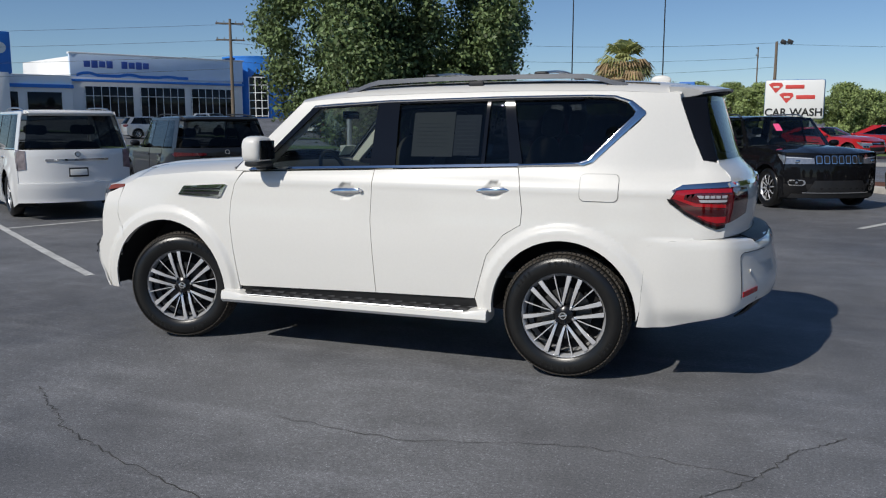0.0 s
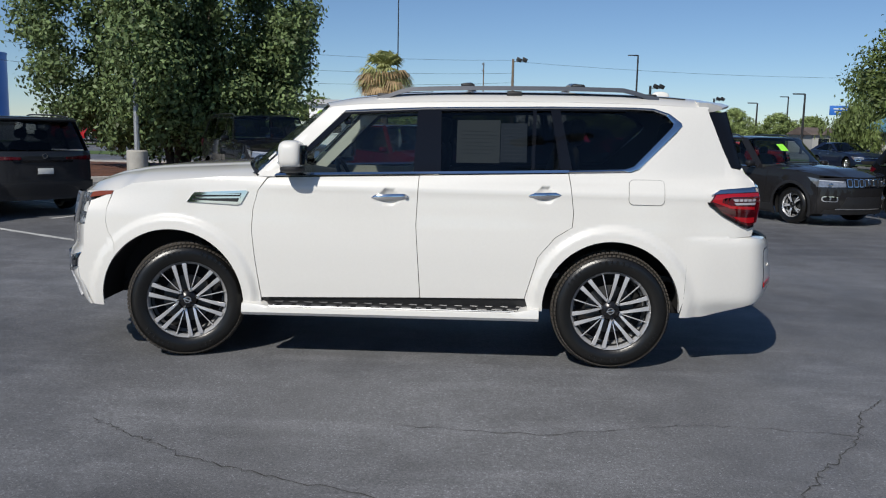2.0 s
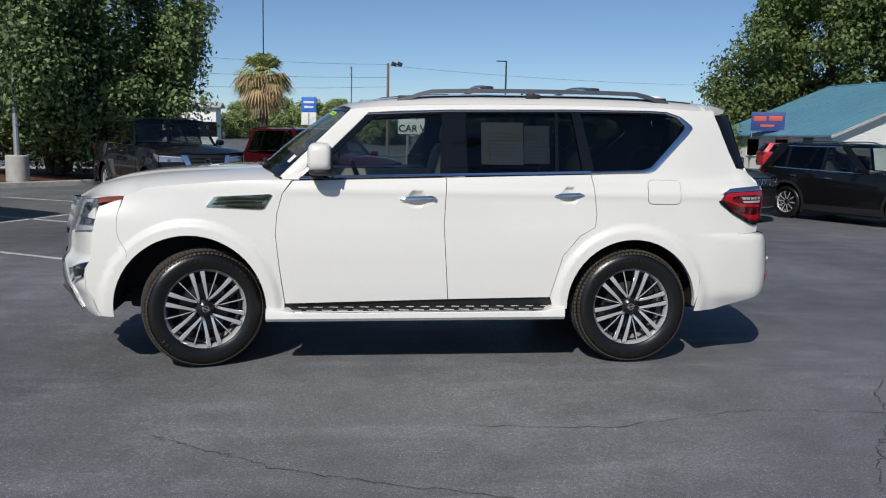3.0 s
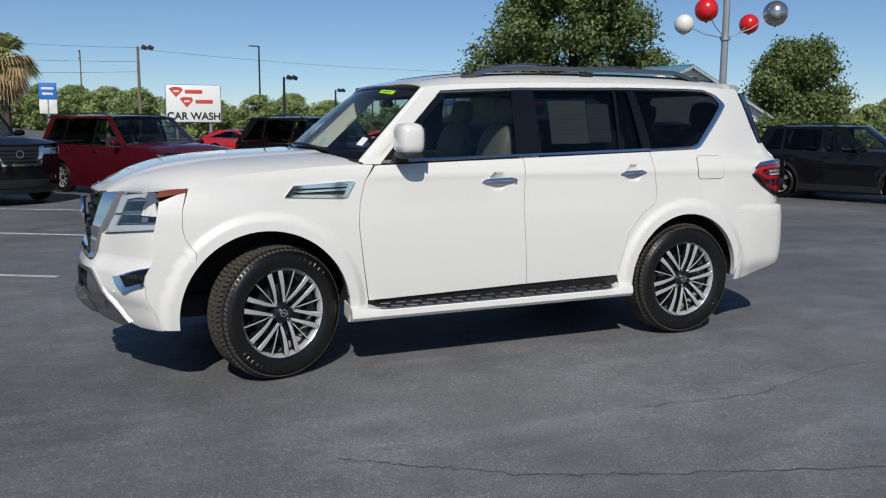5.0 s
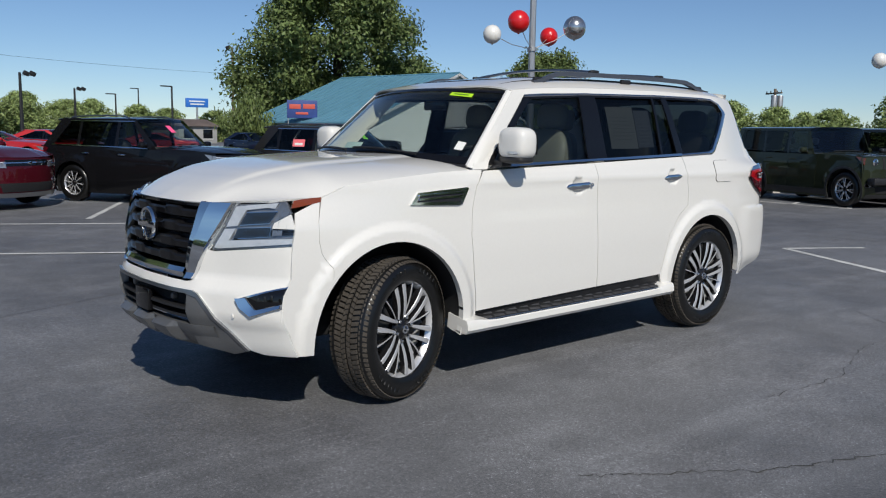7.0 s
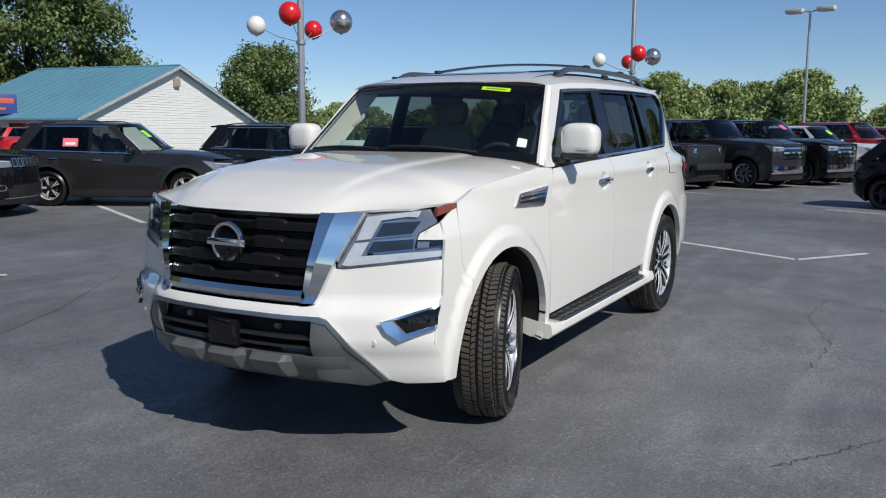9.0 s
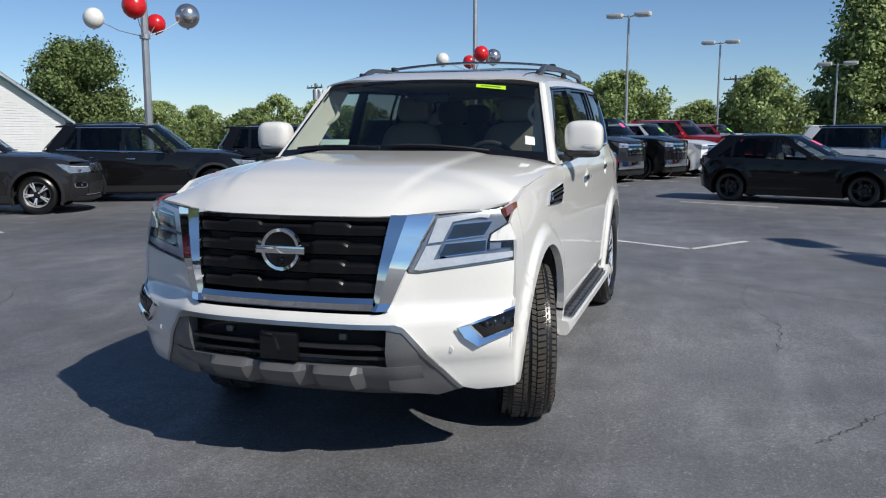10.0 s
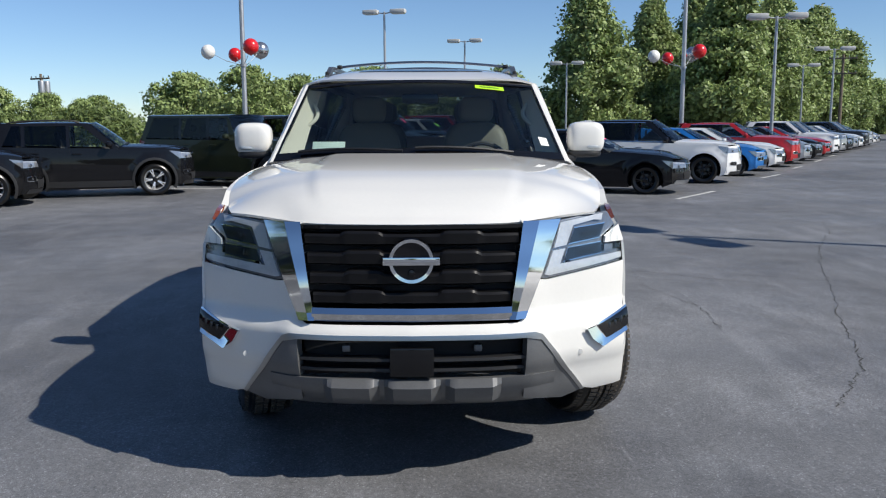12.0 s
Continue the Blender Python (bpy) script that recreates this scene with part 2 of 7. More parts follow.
def sheet(poly, surf, step=0.05, thick=0.012, off=0.0, sign=1, rim=True):
    """A panel: the polygon of the surface's own plane, laid on the surface, with its edges turned in."""
    area = sum(poly[i - 1][0] * poly[i][1] - poly[i][0] * poly[i - 1][1] for i in range(len(poly)))
    if area < 0:
        poly = poly[::-1]
    su, sv = step if isinstance(step, tuple) else (step, step)
    us, vs = [p[0] for p in poly], [p[1] for p in poly]
    nu = max(1, math.ceil((max(us) - min(us)) / su))
    nv = max(1, math.ceil((max(vs) - min(vs)) / sv))
    U = [min(us) + (max(us) - min(us)) * i / nu for i in range(nu + 1)]
    V = [min(vs) + (max(vs) - min(vs)) * i / nv for i in range(nv + 1)]
    edges = [(poly[i - 1], poly[i]) for i in range(len(poly))]
    keys, verts2, faces = {}, [], []

    def vid(p):
        k = (round(p[0], 5), round(p[1], 5))
        if k not in keys:
            keys[k] = len(verts2)
            verts2.append(p)
        return keys[k]

    for i in range(nu):
        cols = [e for e in edges if not (max(e[0][0], e[1][0]) < U[i] or min(e[0][0], e[1][0]) > U[i + 1])]
        if not cols:
            continue
        strip = clip(clip(poly, 0, U[i], False), 0, U[i + 1], True)
        if len(strip) < 3:
            continue
        for j in range(nv):
            hit = any(not (max(e[0][1], e[1][1]) < V[j] or min(e[0][1], e[1][1]) > V[j + 1]) for e in cols)
            if not hit:
                if inside(poly, (U[i] + U[i + 1]) / 2, (V[j] + V[j + 1]) / 2):
                    faces.append([vid(p) for p in ((U[i], V[j]), (U[i + 1], V[j]), (U[i + 1], V[j + 1]), (U[i], V[j + 1]))])
                continue
            c = clip(clip(strip, 1, V[j], False), 1, V[j + 1], True)
            ids = []
            for p in c:
                k = vid(p)
                if not ids or ids[-1] != k:
                    ids.append(k)
            if len(ids) > 2 and ids[0] == ids[-1]:
                ids.pop()
            if len(set(ids)) == len(ids) and len(ids) > 2:
                faces.append(ids)
    g = Geo()
    P, N = [], []
    e = 1e-3
    for u, v in verts2:
        p = Vector(surf(u, v))
        du = Vector(surf(u + e, v)) - Vector(surf(u - e, v))
        dv = Vector(surf(u, v + e)) - Vector(surf(u, v - e))
        n = du.cross(dv)
        n = n.normalized() * sign if n.length > 1e-12 else Vector((0, 0, 1))
        P.append(p + n * off)
        N.append(n)
    if sign < 0:
        faces = [q[::-1] for q in faces]
    g.add(P, faces, N)
    if rim:
        count = {}
        for q in faces:
            for a, b in zip(q, q[1:] + q[:1]):
                count[(a, b)] = 1
        rv, rf = [], []
        for a, b in count:
            if (b, a) not in count:
                o = len(rv)
                rv += [P[a], P[b], P[b] - N[b] * thick, P[a] - N[a] * thick]
                rf.append((o + 1, o, o + 3, o + 2))
        g.add(rv, rf)
    return g


def arc(cx, cz, r, a0, a1, n=18, rz=None):
    """Points of an arc, degrees from +u towards +v."""
    rz = rz or r
    return [(cx + r * math.cos(radians(a0 + (a1 - a0) * i / n)), cz + rz * math.sin(radians(a0 + (a1 - a0) * i / n))) for i in range(n + 1)]


def rounded(x0, z0, x1, z1, r, n=5):
    """A rectangle with rounded corners."""
    return arc(x1 - r, z1 - r, r, 0, 90, n) + arc(x0 + r, z1 - r, r, 90, 180, n) + arc(x0 + r, z0 + r, r, 180, 270, n) + arc(x1 - r, z0 + r, r, 270, 360, n)


def box(sx, sy, sz, bevel=0.01, m=None, seg=2):
    """A bevelled box centred on the origin of m."""
    bm = bmesh.new()
    bmesh.ops.create_cube(bm, size=1.0)
    for v in bm.verts:
        v.co = Vector((v.co.x * sx, v.co.y * sy, v.co.z * sz))
    if bevel > 0:
        bmesh.ops.bevel(bm, geom=bm.edges[:], offset=min(bevel, 0.45 * min(sx, sy, sz)), segments=seg, profile=0.6, affect="EDGES")
    return from_bm(bm, m)


def from_bm(bm, m=None):
    bm.verts.index_update()
    v = [(m @ q.co) if m is not None else q.co.copy() for q in bm.verts]
    g = Geo().add(v, [[q.index for q in f.verts] for f in bm.faces])
    bm.free()
    return g


def lathe(profile, n=32, axis="y", close=True, m=None, a0=0.0, a1=360.0):
    """Turns a profile of (radius, along) about an axis."""
    v, f = [], []
    k = len(profile)
    full = abs(a1 - a0) >= 359.9
    steps = n if full else n + 1
    for i in range(steps):
        a = radians(a0 + (a1 - a0) * i / n)
        c, s = math.cos(a), math.sin(a)
        for r, h in profile:
            v.append({"y": (r * c, h, r * s), "z": (r * c, r * s, h), "x": (h, r * c, r * s)}[axis])
    for i in range(n):
        for j in range(k - 1):
            a, b = i * k + j, ((i + 1) % steps) * k + j
            q = (a, a + 1, b + 1, b)
            f.append(q if axis != "y" else q[::-1])
    g = Geo().add(v, f)
    return g if m is None else Geo().join(g, m)


def tube(pts, r, n=8, caps=True):
    """A round bar along points; r one radius or one for each point."""
    pts = [Vector(p) for p in pts]
    rs = r if isinstance(r, (list, tuple)) else [r] * len(pts)
    v, f = [], []
    up = Vector((0, 0, 1))
    for i, p in enumerate(pts):
        d = (pts[min(i + 1, len(pts) - 1)] - pts[max(i - 1, 0)]).normalized()
        s = d.cross(up)
        if s.length < 0.05:
            s = d.cross(Vector((1, 0, 0)))
        s.normalize()
        t = s.cross(d)
        for j in range(n):
            a = 2 * math.pi * j / n
            v.append(p + (s * math.cos(a) + t * math.sin(a)) * rs[i])
    for i in range(len(pts) - 1):
        for j in range(n):
            f.append((i * n + j, i * n + (j + 1) % n, (i + 1) * n + (j + 1) % n, (i + 1) * n + j))
    if caps:
        f.append(tuple(range(n))[::-1])
        f.append(tuple((len(pts) - 1) * n + j for j in range(n)))
    g = Geo().add(v, f)
    for q in range(len(g.f)):
        g.f[q] = g.f[q][::-1]
    return g


def loft(rows, closed=False, caps=False):
    """Skins rows of points that have the same count."""
    k = len(rows[0])
    v = [p for r in rows for p in r]
    f = []
    for i in range(len(rows) - 1):
        for j in range(k if closed else k - 1):
            f.append((i * k + j, i * k + (j + 1) % k, (i + 1) * k + (j + 1) % k, (i + 1) * k + j))
    if caps and closed:
        f.append(tuple(range(k))[::-1])
        f.append(tuple((len(rows) - 1) * k + j for j in range(k)))
    return Geo().add(v, f)


def bowed(cx, cy, cz, sx, sy, sz, n=3.0, seg=20, rings=12, m=None):
    """A superellipsoid, for cushions and rounded housings."""
    v, f = [], []

    def pw(x):
        return math.copysign(abs(x) ** (2.0 / n), x)

    for i in range(rings + 1):
        b = -math.pi / 2 + math.pi * i / rings
        for j in range(seg):
            a = 2 * math.pi * j / seg
            p = Vector((cx + sx * pw(math.cos(b)) * pw(math.cos(a)), cy + sy * pw(math.cos(b)) * pw(math.sin(a)), cz + sz * pw(math.sin(b))))
            v.append(m @ p if m is not None else p)
    for i in range(rings):
        for j in range(seg):
            f.append((i * seg + j, i * seg + (j + 1) % seg, (i + 1) * seg + (j + 1) % seg, (i + 1) * seg + j))
    return Geo().add(v, f)


def GZ(x, y):
    """Height of the land: a lot with one shallow dip, rising a little across the street to the far showroom."""
    dip = min(1.0, max(0.0, (2 - x) / 4)) * min(1.0, max(0.0, (x + 10) / 4)) * min(1.0, max(0.0, (8 - y) / 4)) * min(1.0, max(0.0, (y + 12) / 4))
    return 1.75 * sstep(55, 92, -0.62 * x + 0.78 * y) * sstep(30, -20, x) - .026 * dip


# ---- the white sport utility vehicle ----
# Own axes: x to the rear, y to its right side, z up; front axle at x -1.5375, rear axle at x 1.5375.
CARM = pose(0, -0.006, 0)
suv = thing("white_suv", "pearl white full-size sport utility vehicle parked on asphalt, front wheels turned", "car", CARM)

Z_W = Curve((.20, .90), (.32, .950), (.45, .970), (.60, .982), (.80, .988), (.95, .984), (1.05, .977), (1.15, .972), (1.22, .967), (1.30, .949),
            (1.36, .928), (1.40, .914), (1.5, .888), (1.6, .861), (1.7, .832), (1.8, .796), (1.87, .760), (1.95, .70))
PINCH = Curve((-1.2, .02), (-1.0, .03), (-.5, .036), (0, .024), (.5, .008), (1.2, .0), (1.8, .012), (2.3, .070))
ARCH_F, ARCH_R = (-1.606, .395, .520), (1.530, .435, .478)


def W(x, z):
    w = Z_W(z)
    if x < -1.3:
        t = (-1.3 - x) / .95
        w -= (.012 + .062 * sstep(1.0, 1.2, z)) * t * t
    if x > 1.6:
        t = (x - 1.6) / .8
        w -= .060 * min(t, 1.15) ** 2.2
        if z > .95:
            k = max(0.0, x - 2.36)
            w -= 1.7 * k * k
            if z > 1.38:
                k = max(0.0, x - (2.19 + (1.80 - z) * .41))
                w -= 2.6 * k * k * sstep(1.38, 1.46, z)
        else:
            k = max(0.0, x - 2.50)
            w -= 2.2 * k * k
            w += .012 * sstep(1.98, 2.2, x) * sstep(.96, .925, z)
            w -= .05 * sstep(2.0, 2.3, x) * sstep(.52, .38, z)
    if z > 1.27:
        w -= sstep(1.27, 1.37, z) * PINCH(x)
    for cx, cz, r in (ARCH_F, ARCH_R):
        d = math.hypot(x - cx, z - cz)
        if d < r + .13:
            w += .026 * sstep(r + .115, r + .055, d)
    # soft crease along the doors under the handles
    w += .006 * math.exp(-((z - 1.235) / .03) ** 2) * sstep(-1.2, -.7, x)
    # dished handle pockets
    for hx, hz in ((-.035, 1.182), (1.048, 1.217)):
        q = ((x - hx) / .070) ** 2 + ((z - hz) / .060) ** 2
        if q < 1:
            w -= .030 * (1 - q) ** .7
    return w


def side(x, z):
    return (x, -W(x, z), z)


F_A = Curve((0, -2.600), (.3, -2.582), (.5, -2.540), (.62, -2.472), (.8, -2.372), (.95, -2.268), (1.0, -2.21))
F_Z = Curve((.24, .13), (.30, .060), (.38, .004), (.47, -.028), (.56, -.065), (.67, -.058), (.76, -.006), (.9, .0), (1.0, .02), (1.13, .05), (1.2, .09))


def F(a, z):
    return F_A(abs(a)) + F_Z(z)


def front(y, z):
    return (F(y, z), y, z)


HZC = Curve((-2.62, 1.02), (-2.56, 1.085), (-2.5, 1.12), (-2.435, 1.165), (-2.28, 1.25), (-2.117, 1.30), (-1.837, 1.338), (-1.36, 1.368), (-1.15, 1.378), (-.9, 1.38))
HZS = Curve((-2.5, 1.10), (-2.36, 1.135), (-2.2, 1.158), (-2.04, 1.175), (-1.9, 1.230), (-1.7, 1.255), (-1.52, 1.272), (-1.25, 1.294), (-.95, 1.304))
HYW = Curve((-2.5, .70), (-2.42, .755), (-2.34, .800), (-2.2, .853), (-2.04, .890), (-1.9, .914), (-1.52, .948), (-1.25, .948), (-.95, .935))


def hood(u, v):
    a = abs(v)
    xf = F(a * .82, 1.12 + .045 * a ** 3) - .004
    x = xf + (-1.235 + .25 * v * v - xf) * u
    zc, zs = HZC(x), HZS(x)
    z = zc - (zc - zs) * a ** 4.2
    z += .014 * sstep(.60, .50, a) * sstep(.02, .25, u) - .004
    nose = 1.131 + .027 * sstep(.60, 1.0, a)
    z0 = HZC(xf) - (HZC(xf) - HZS(xf)) * a ** 4.2 - .004
    z += (nose - z0) * (1 - sstep(0, .24, u))
    return (x, v * HYW(x), z)


WS_B = lambda s: Vector((-1.215 + .245 * s * s, .900 * s, 1.368 - .036 * s * s))
WS_T = lambda s: Vector((-.635 + .135 * s * s, .745 * s, 1.828 - .030 * s * s))


def wind(s, t):
    return WS_B(s).lerp(WS_T(s), t) + Vector((-.03, 0, .03)) * (1 - s * s) * 4 * t * (1 - t) * .5


Z_R = Curve((-.65, 1.824), (-.5, 1.862), (-.3, 1.900), (0, 1.930), (.5, 1.950), (1.2, 1.955), (1.8, 1.944), (2.2, 1.918), (2.4, 1.89))
Z_T = Curve((-.55, 1.80), (-.3, 1.826), (0, 1.845), (.5, 1.860), (1.2, 1.868), (1.8, 1.862), (2.2, 1.84))


def roof(u, v):
    xf = -.635 + .135 * v * v
    x = xf + (2.2 - xf) * u
    zr, zt = Z_R(x), Z_T(x)
    return (x, v * W(x, zt), zr - (zr - zt) * abs(v) ** 5)


B_Z = Curve((.34, 2.50), (.43, 2.72), (.52, 2.79), (.64, 2.825), (.80, 2.79), (.88, 2.78), (.93, 2.74), (.965, 2.645), (1.05, 2.655), (1.2, 2.67), (1.33, 2.63), (1.40, 2.555), (1.45, 2.53), (1.6, 2.475), (1.83, 2.40))


def back(y, z):
    return (B_Z(z) - .14 * (abs(y) / .86) ** 2.4, y, z)


def corner(z):
    """Where the side surface meets the tail surface at height z."""
    lo, hi = 2.15, 2.75
    for _ in range(40):
        m_ = (lo + hi) / 2
        if m_ < back(W(m_, z), z)[0]:
            lo = m_
        else:
            hi = m_
    return lo


def both(name, g, material, parent, label=""):
    return [link(name, g, material, parent, label), link(name, g.mirrored(), material, parent, label)]


def side_both(name, poly, material, parent, label="", **k):
    return both(name, sheet(poly, side, **k), material, parent, label)


# hood, roof and glass
hood_part = part("hood", sheet([(0, -1), (1, -1), (1, 1), (0, 1)], hood, (.025, .05), sign=1), WHITE, suv)
roof_part = part("roof", sheet([(0, -1), (1, -1), (1, 1), (0, 1)], roof, (.025, .05), sign=1), WHITE, suv)
part("sunroof", sheet([(.11, -.55), (.29, -.55), (.29, .55), (.11, .55)], roof, (.05, .1), off=.004, sign=1), BLACKG, roof_part, "dark glass sunroof panel")
part("windshield", sheet([(-1, 0), (1, 0), (1, 1), (-1, 1)], wind, .1, thick=.006, off=-.004, sign=-1), WSHIELD, suv)
for edge, poly in (("windshield_seal", [(-1, .955), (1, .955), (1, 1.0), (-1, 1.0)]), ("windshield_seal", [(-1, 0), (1, 0), (1, .085), (-1, .085)]),
                   ("windshield_seal", [(-1, 0), (-.955, 0), (-.955, 1), (-1, 1)]), ("windshield_seal", [(.955, 0), (1, 0), (1, 1), (.955, 1)])):
    part(edge, sheet(poly, wind, .1, thick=.004, off=.002, sign=-1), BLACKG, suv)
for s in (1, -1):
    rows = []
    for k in np.linspace(-.04, 1.02, 14):
        e = WS_B(s * .985).lerp(WS_T(s * .985), k)
        rows.append([tuple(e + Vector((dx, s * dy, dz))) for dx, dy, dz in ((.004, -.016, -.002), (-.004, -.012, .006), (-.004, .004, .006), (.010, .020, .002), (.040, .029, -.006), (.085, .026, -.014), (.10, .0, -.02))])
    part("windshield_pillar", loft(rows if s < 0 else [r[::-1] for r in rows]), WHITE, suv)
# cowl panel between hood and windshield
part("cowl", loft([[WS_B(s) + Vector((-.05 - .02 * (1 - s * s), 0, -.012)) for s in np.linspace(-1, 1, 17)], [WS_B(s) + Vector((.03, 0, .004)) for s in np.linspace(-1, 1, 17)]]), BLACKP, suv)
# wipers
for s0, s1 in ((-.62, .02), (.10, .80)):
    arm = []
    for i in range(9):
        k = i / 8
        arm.append(Vector(wind(s0 + (s1 - s0) * k, .030 + .035 * math.sin(k * 2.2))) + Vector((-.014, 0, .018)))
    part("wiper", tube(arm, .009, 6), BLACKP, suv)

# fenders, doors, quarter panels
arch_f = arc(*ARCH_F[:2], ARCH_F[2], -10, 143, 26)
fender = [(-1.088, .305), *arch_f, (-2.02, .80), (-2.075, .88), (-2.09, .95), (-2.085, 1.05), (-2.055, 1.14), (-2.045, 1.172), (-1.98, 1.195), (-1.9, 1.230), (-1.7, 1.255),
          (-1.52, 1.272), (-1.25, 1.294), (-.985, 1.303), (-.915, 1.300), (-.979, 1.205), (-1.015, 1.071), (-1.025, .921), (-1.001, .698), (-.964, .44), (-.965, .40), (-1.0, .305)]
fenders = side_both("front_fender", fender, WHITE, suv, step=.018, thick=.04)
door_f = [(-.957, .436), (.185, .470), (.149, .99), (.163, 1.332), (-.895, 1.296), (-.907, 1.292), (-.975, 1.205), (-1.011, 1.071), (-1.021, .921), (-.996, .698)]
doors_f = side_both("front_door", door_f, WHITE, suv, step=.02)
door_r = [(.190, .470), (.926, .487), (1.010, .786), (1.128, .930), (1.241, 1.0), (1.248, 1.094), (1.220, 1.31), (1.205, 1.3700), (.168, 1.333), (.153, .99)]
doors_r = side_both("rear_door", door_r, WHITE, suv, step=.02)
arch_r = arc(*ARCH_R[:2], ARCH_R[2], 184, -2, 26)
quarter = [(.952, .42), (1.00, .41), *arch_r, (2.03, .50), (2.05, .90), (2.2, .940), (2.47, .962), *[(corner(z_), z_) for z_ in (.964, 1.02, 1.10, 1.18, 1.26, 1.32, 1.36, 1.39, 1.415)], (2.355, 1.43), (2.29, 1.57), (2.20, 1.80), (2.19, 1.842),
           (1.8, 1.860), (1.2, 1.866), (.5, 1.858), (0, 1.843), (-.3, 1.824), (-.485, 1.805), (-.985, 1.305), (-.86, 1.305), (-.385, 1.782), (-.2, 1.797), (.2, 1.815),
           (1.09, 1.836), (1.64, 1.840), (1.80, 1.835), (1.91, 1.80), (1.995, 1.735), (2.0, 1.715), (1.96, 1.665), (1.69, 1.408), (1.64, 1.388), (1.21, 1.372), (1.2245, 1.31), (1.2525, 1.094), (1.2455, .999), (1.1325, .9285), (1.0145, .787), (.931, .488)]
quarters = side_both("quarter_panel", quarter, WHITE, suv, step=.022, thick=.04)

# chrome and black trim round the side glass
belt = [(-.865, 1.306), (.17, 1.342), (1.21, 1.376), (1.21, 1.394), (.17, 1.358), (-.85, 1.322)]
side_both("belt_trim", belt, CHROME, suv, "bright chrome belt moulding", step=.03, off=.009, thick=.022)
q_trim = [(1.205, 1.374), (1.64, 1.390), (1.692, 1.410), (1.998, 1.715), (1.993, 1.735), (1.91, 1.798), (1.80, 1.833), (1.64, 1.838), (1.1, 1.834), (.2, 1.813), (-.385, 1.780),
          (-.40, 1.765), (.2, 1.799), (1.1, 1.820), (1.64, 1.824), (1.79, 1.818), (1.885, 1.785), (1.935, 1.733), (1.925, 1.705), (1.66, 1.43), (1.60, 1.410), (1.205, 1.392)]
rows = []
outer, inner = q_trim[:11], q_trim[:10:-1]
for i in range(10):
    for k in range(8 if i != 9 else 9):
        a_, b_ = [(p0[0] + (p1[0] - p0[0]) * k / 8, p0[1] + (p1[1] - p0[1]) * k / 8) for p0, p1 in ((outer[i], outer[i + 1]), (inner[i], inner[i + 1]))]
        c_ = ((a_[0] + b_[0]) / 2, (a_[1] + b_[1]) / 2)
        rows.append([(x, -(W(x, z) + o_), z) for (x, z), o_ in ((a_, -.012), (a_, .006), (c_, .011), (b_, .006), (b_, -.016))])
both("window_chrome", loft([r[::-1] for r in rows]), CHROME, suv, "bright chrome window surround")
side_both("pillar_trim", [(-.855, 1.312), (-.80, 1.324), (-.335, 1.762), (-.38, 1.778)], BLACKG, suv, step=.03, off=.003)
side_both("pillar_trim", [(.120, 1.345), (.318, 1.35), (.305, 1.80), (.138, 1.797)], BLACKG, suv, "gloss black centre pillar", step=.03, off=.004)
side_both("pillar_trim", [(1.150, 1.385), (1.235, 1.388), (1.140, 1.82), (1.075, 1.82)], BLACKG, suv, step=.03, off=.004)
side_both("pillar_trim", [(.948, 1.378), (.972, 1.378), (.978, 1.812), (.954, 1.812)], BLACKG, suv, step=.03, off=.003)
side_both("pillar_trim", [(-.42, 1.752), (.2, 1.786), (1.1, 1.806), (1.6, 1.81), (1.6, 1.826), (1.1, 1.823), (.2, 1.803), (-.39, 1.768)], BLACKG, suv, step=.03, off=.002)
for pane, poly, m_, ob in (("door_window", [(-.86, 1.30), (.135, 1.33), (.145, 1.81), (-.37, 1.785)], TINT, doors_f), ("door_window", [(.30, 1.335), (.96, 1.36), (.968, 1.82), (.29, 1.80)], PRIVACY, doors_r),
                           ("vent_window", [(.965, 1.36), (1.21, 1.37), (1.09, 1.825), (.97, 1.82)], PRIVACY, doors_r), ("quarter_window", [(1.20, 1.37), (1.65, 1.385), (1.70, 1.41), (1.98, 1.70), (1.97, 1.74), (1.89, 1.795), (1.80, 1.83), (1.1, 1.828)], PRIVACY, quarters)):
    g = sheet(poly, side, .04, thick=.004, off=-.014)
    for o, gg in zip(ob, (g, g.mirrored())):
        part(pane, gg, m_, o, "tinted side glass")

# handles, fuel flap, fender vent
for k, (hx, hz, ob) in enumerate(((-.035, 1.182, doors_f), (1.048, 1.217, doors_r))):
    y = W(hx, hz + .1) + .012
    bar = Geo()
    rows = []
    for i in range(13):
        t = i / 12
        x = hx - .132 + .264 * t
        r = .020 * (1 - (2 * t - 1) ** 6) ** .5 + .002
        rows.append([(x, -(y + .012 * math.cos((2 * t - 1) * 1.2) + .010 * math.cos(b)), hz + .012 * (t - .5) + r * math.sin(b)) for b in np.linspace(0, 2 * math.pi, 10, endpoint=False)])
    bar.join(loft(rows, True, True))
    for o, gg in zip(ob, (bar, bar.mirrored())):
        part("door_handle", gg, CHROME, o, "chrome pull handle")
    if k == 0:
        key = lathe([(.0, .0), (.011, .0), (.013, -.004)], 16, "y", m=Matrix.Translation((hx + .115, -(y + .021), hz + .006)))
        part("lock_cap", key, CHROME, doors_f[0])


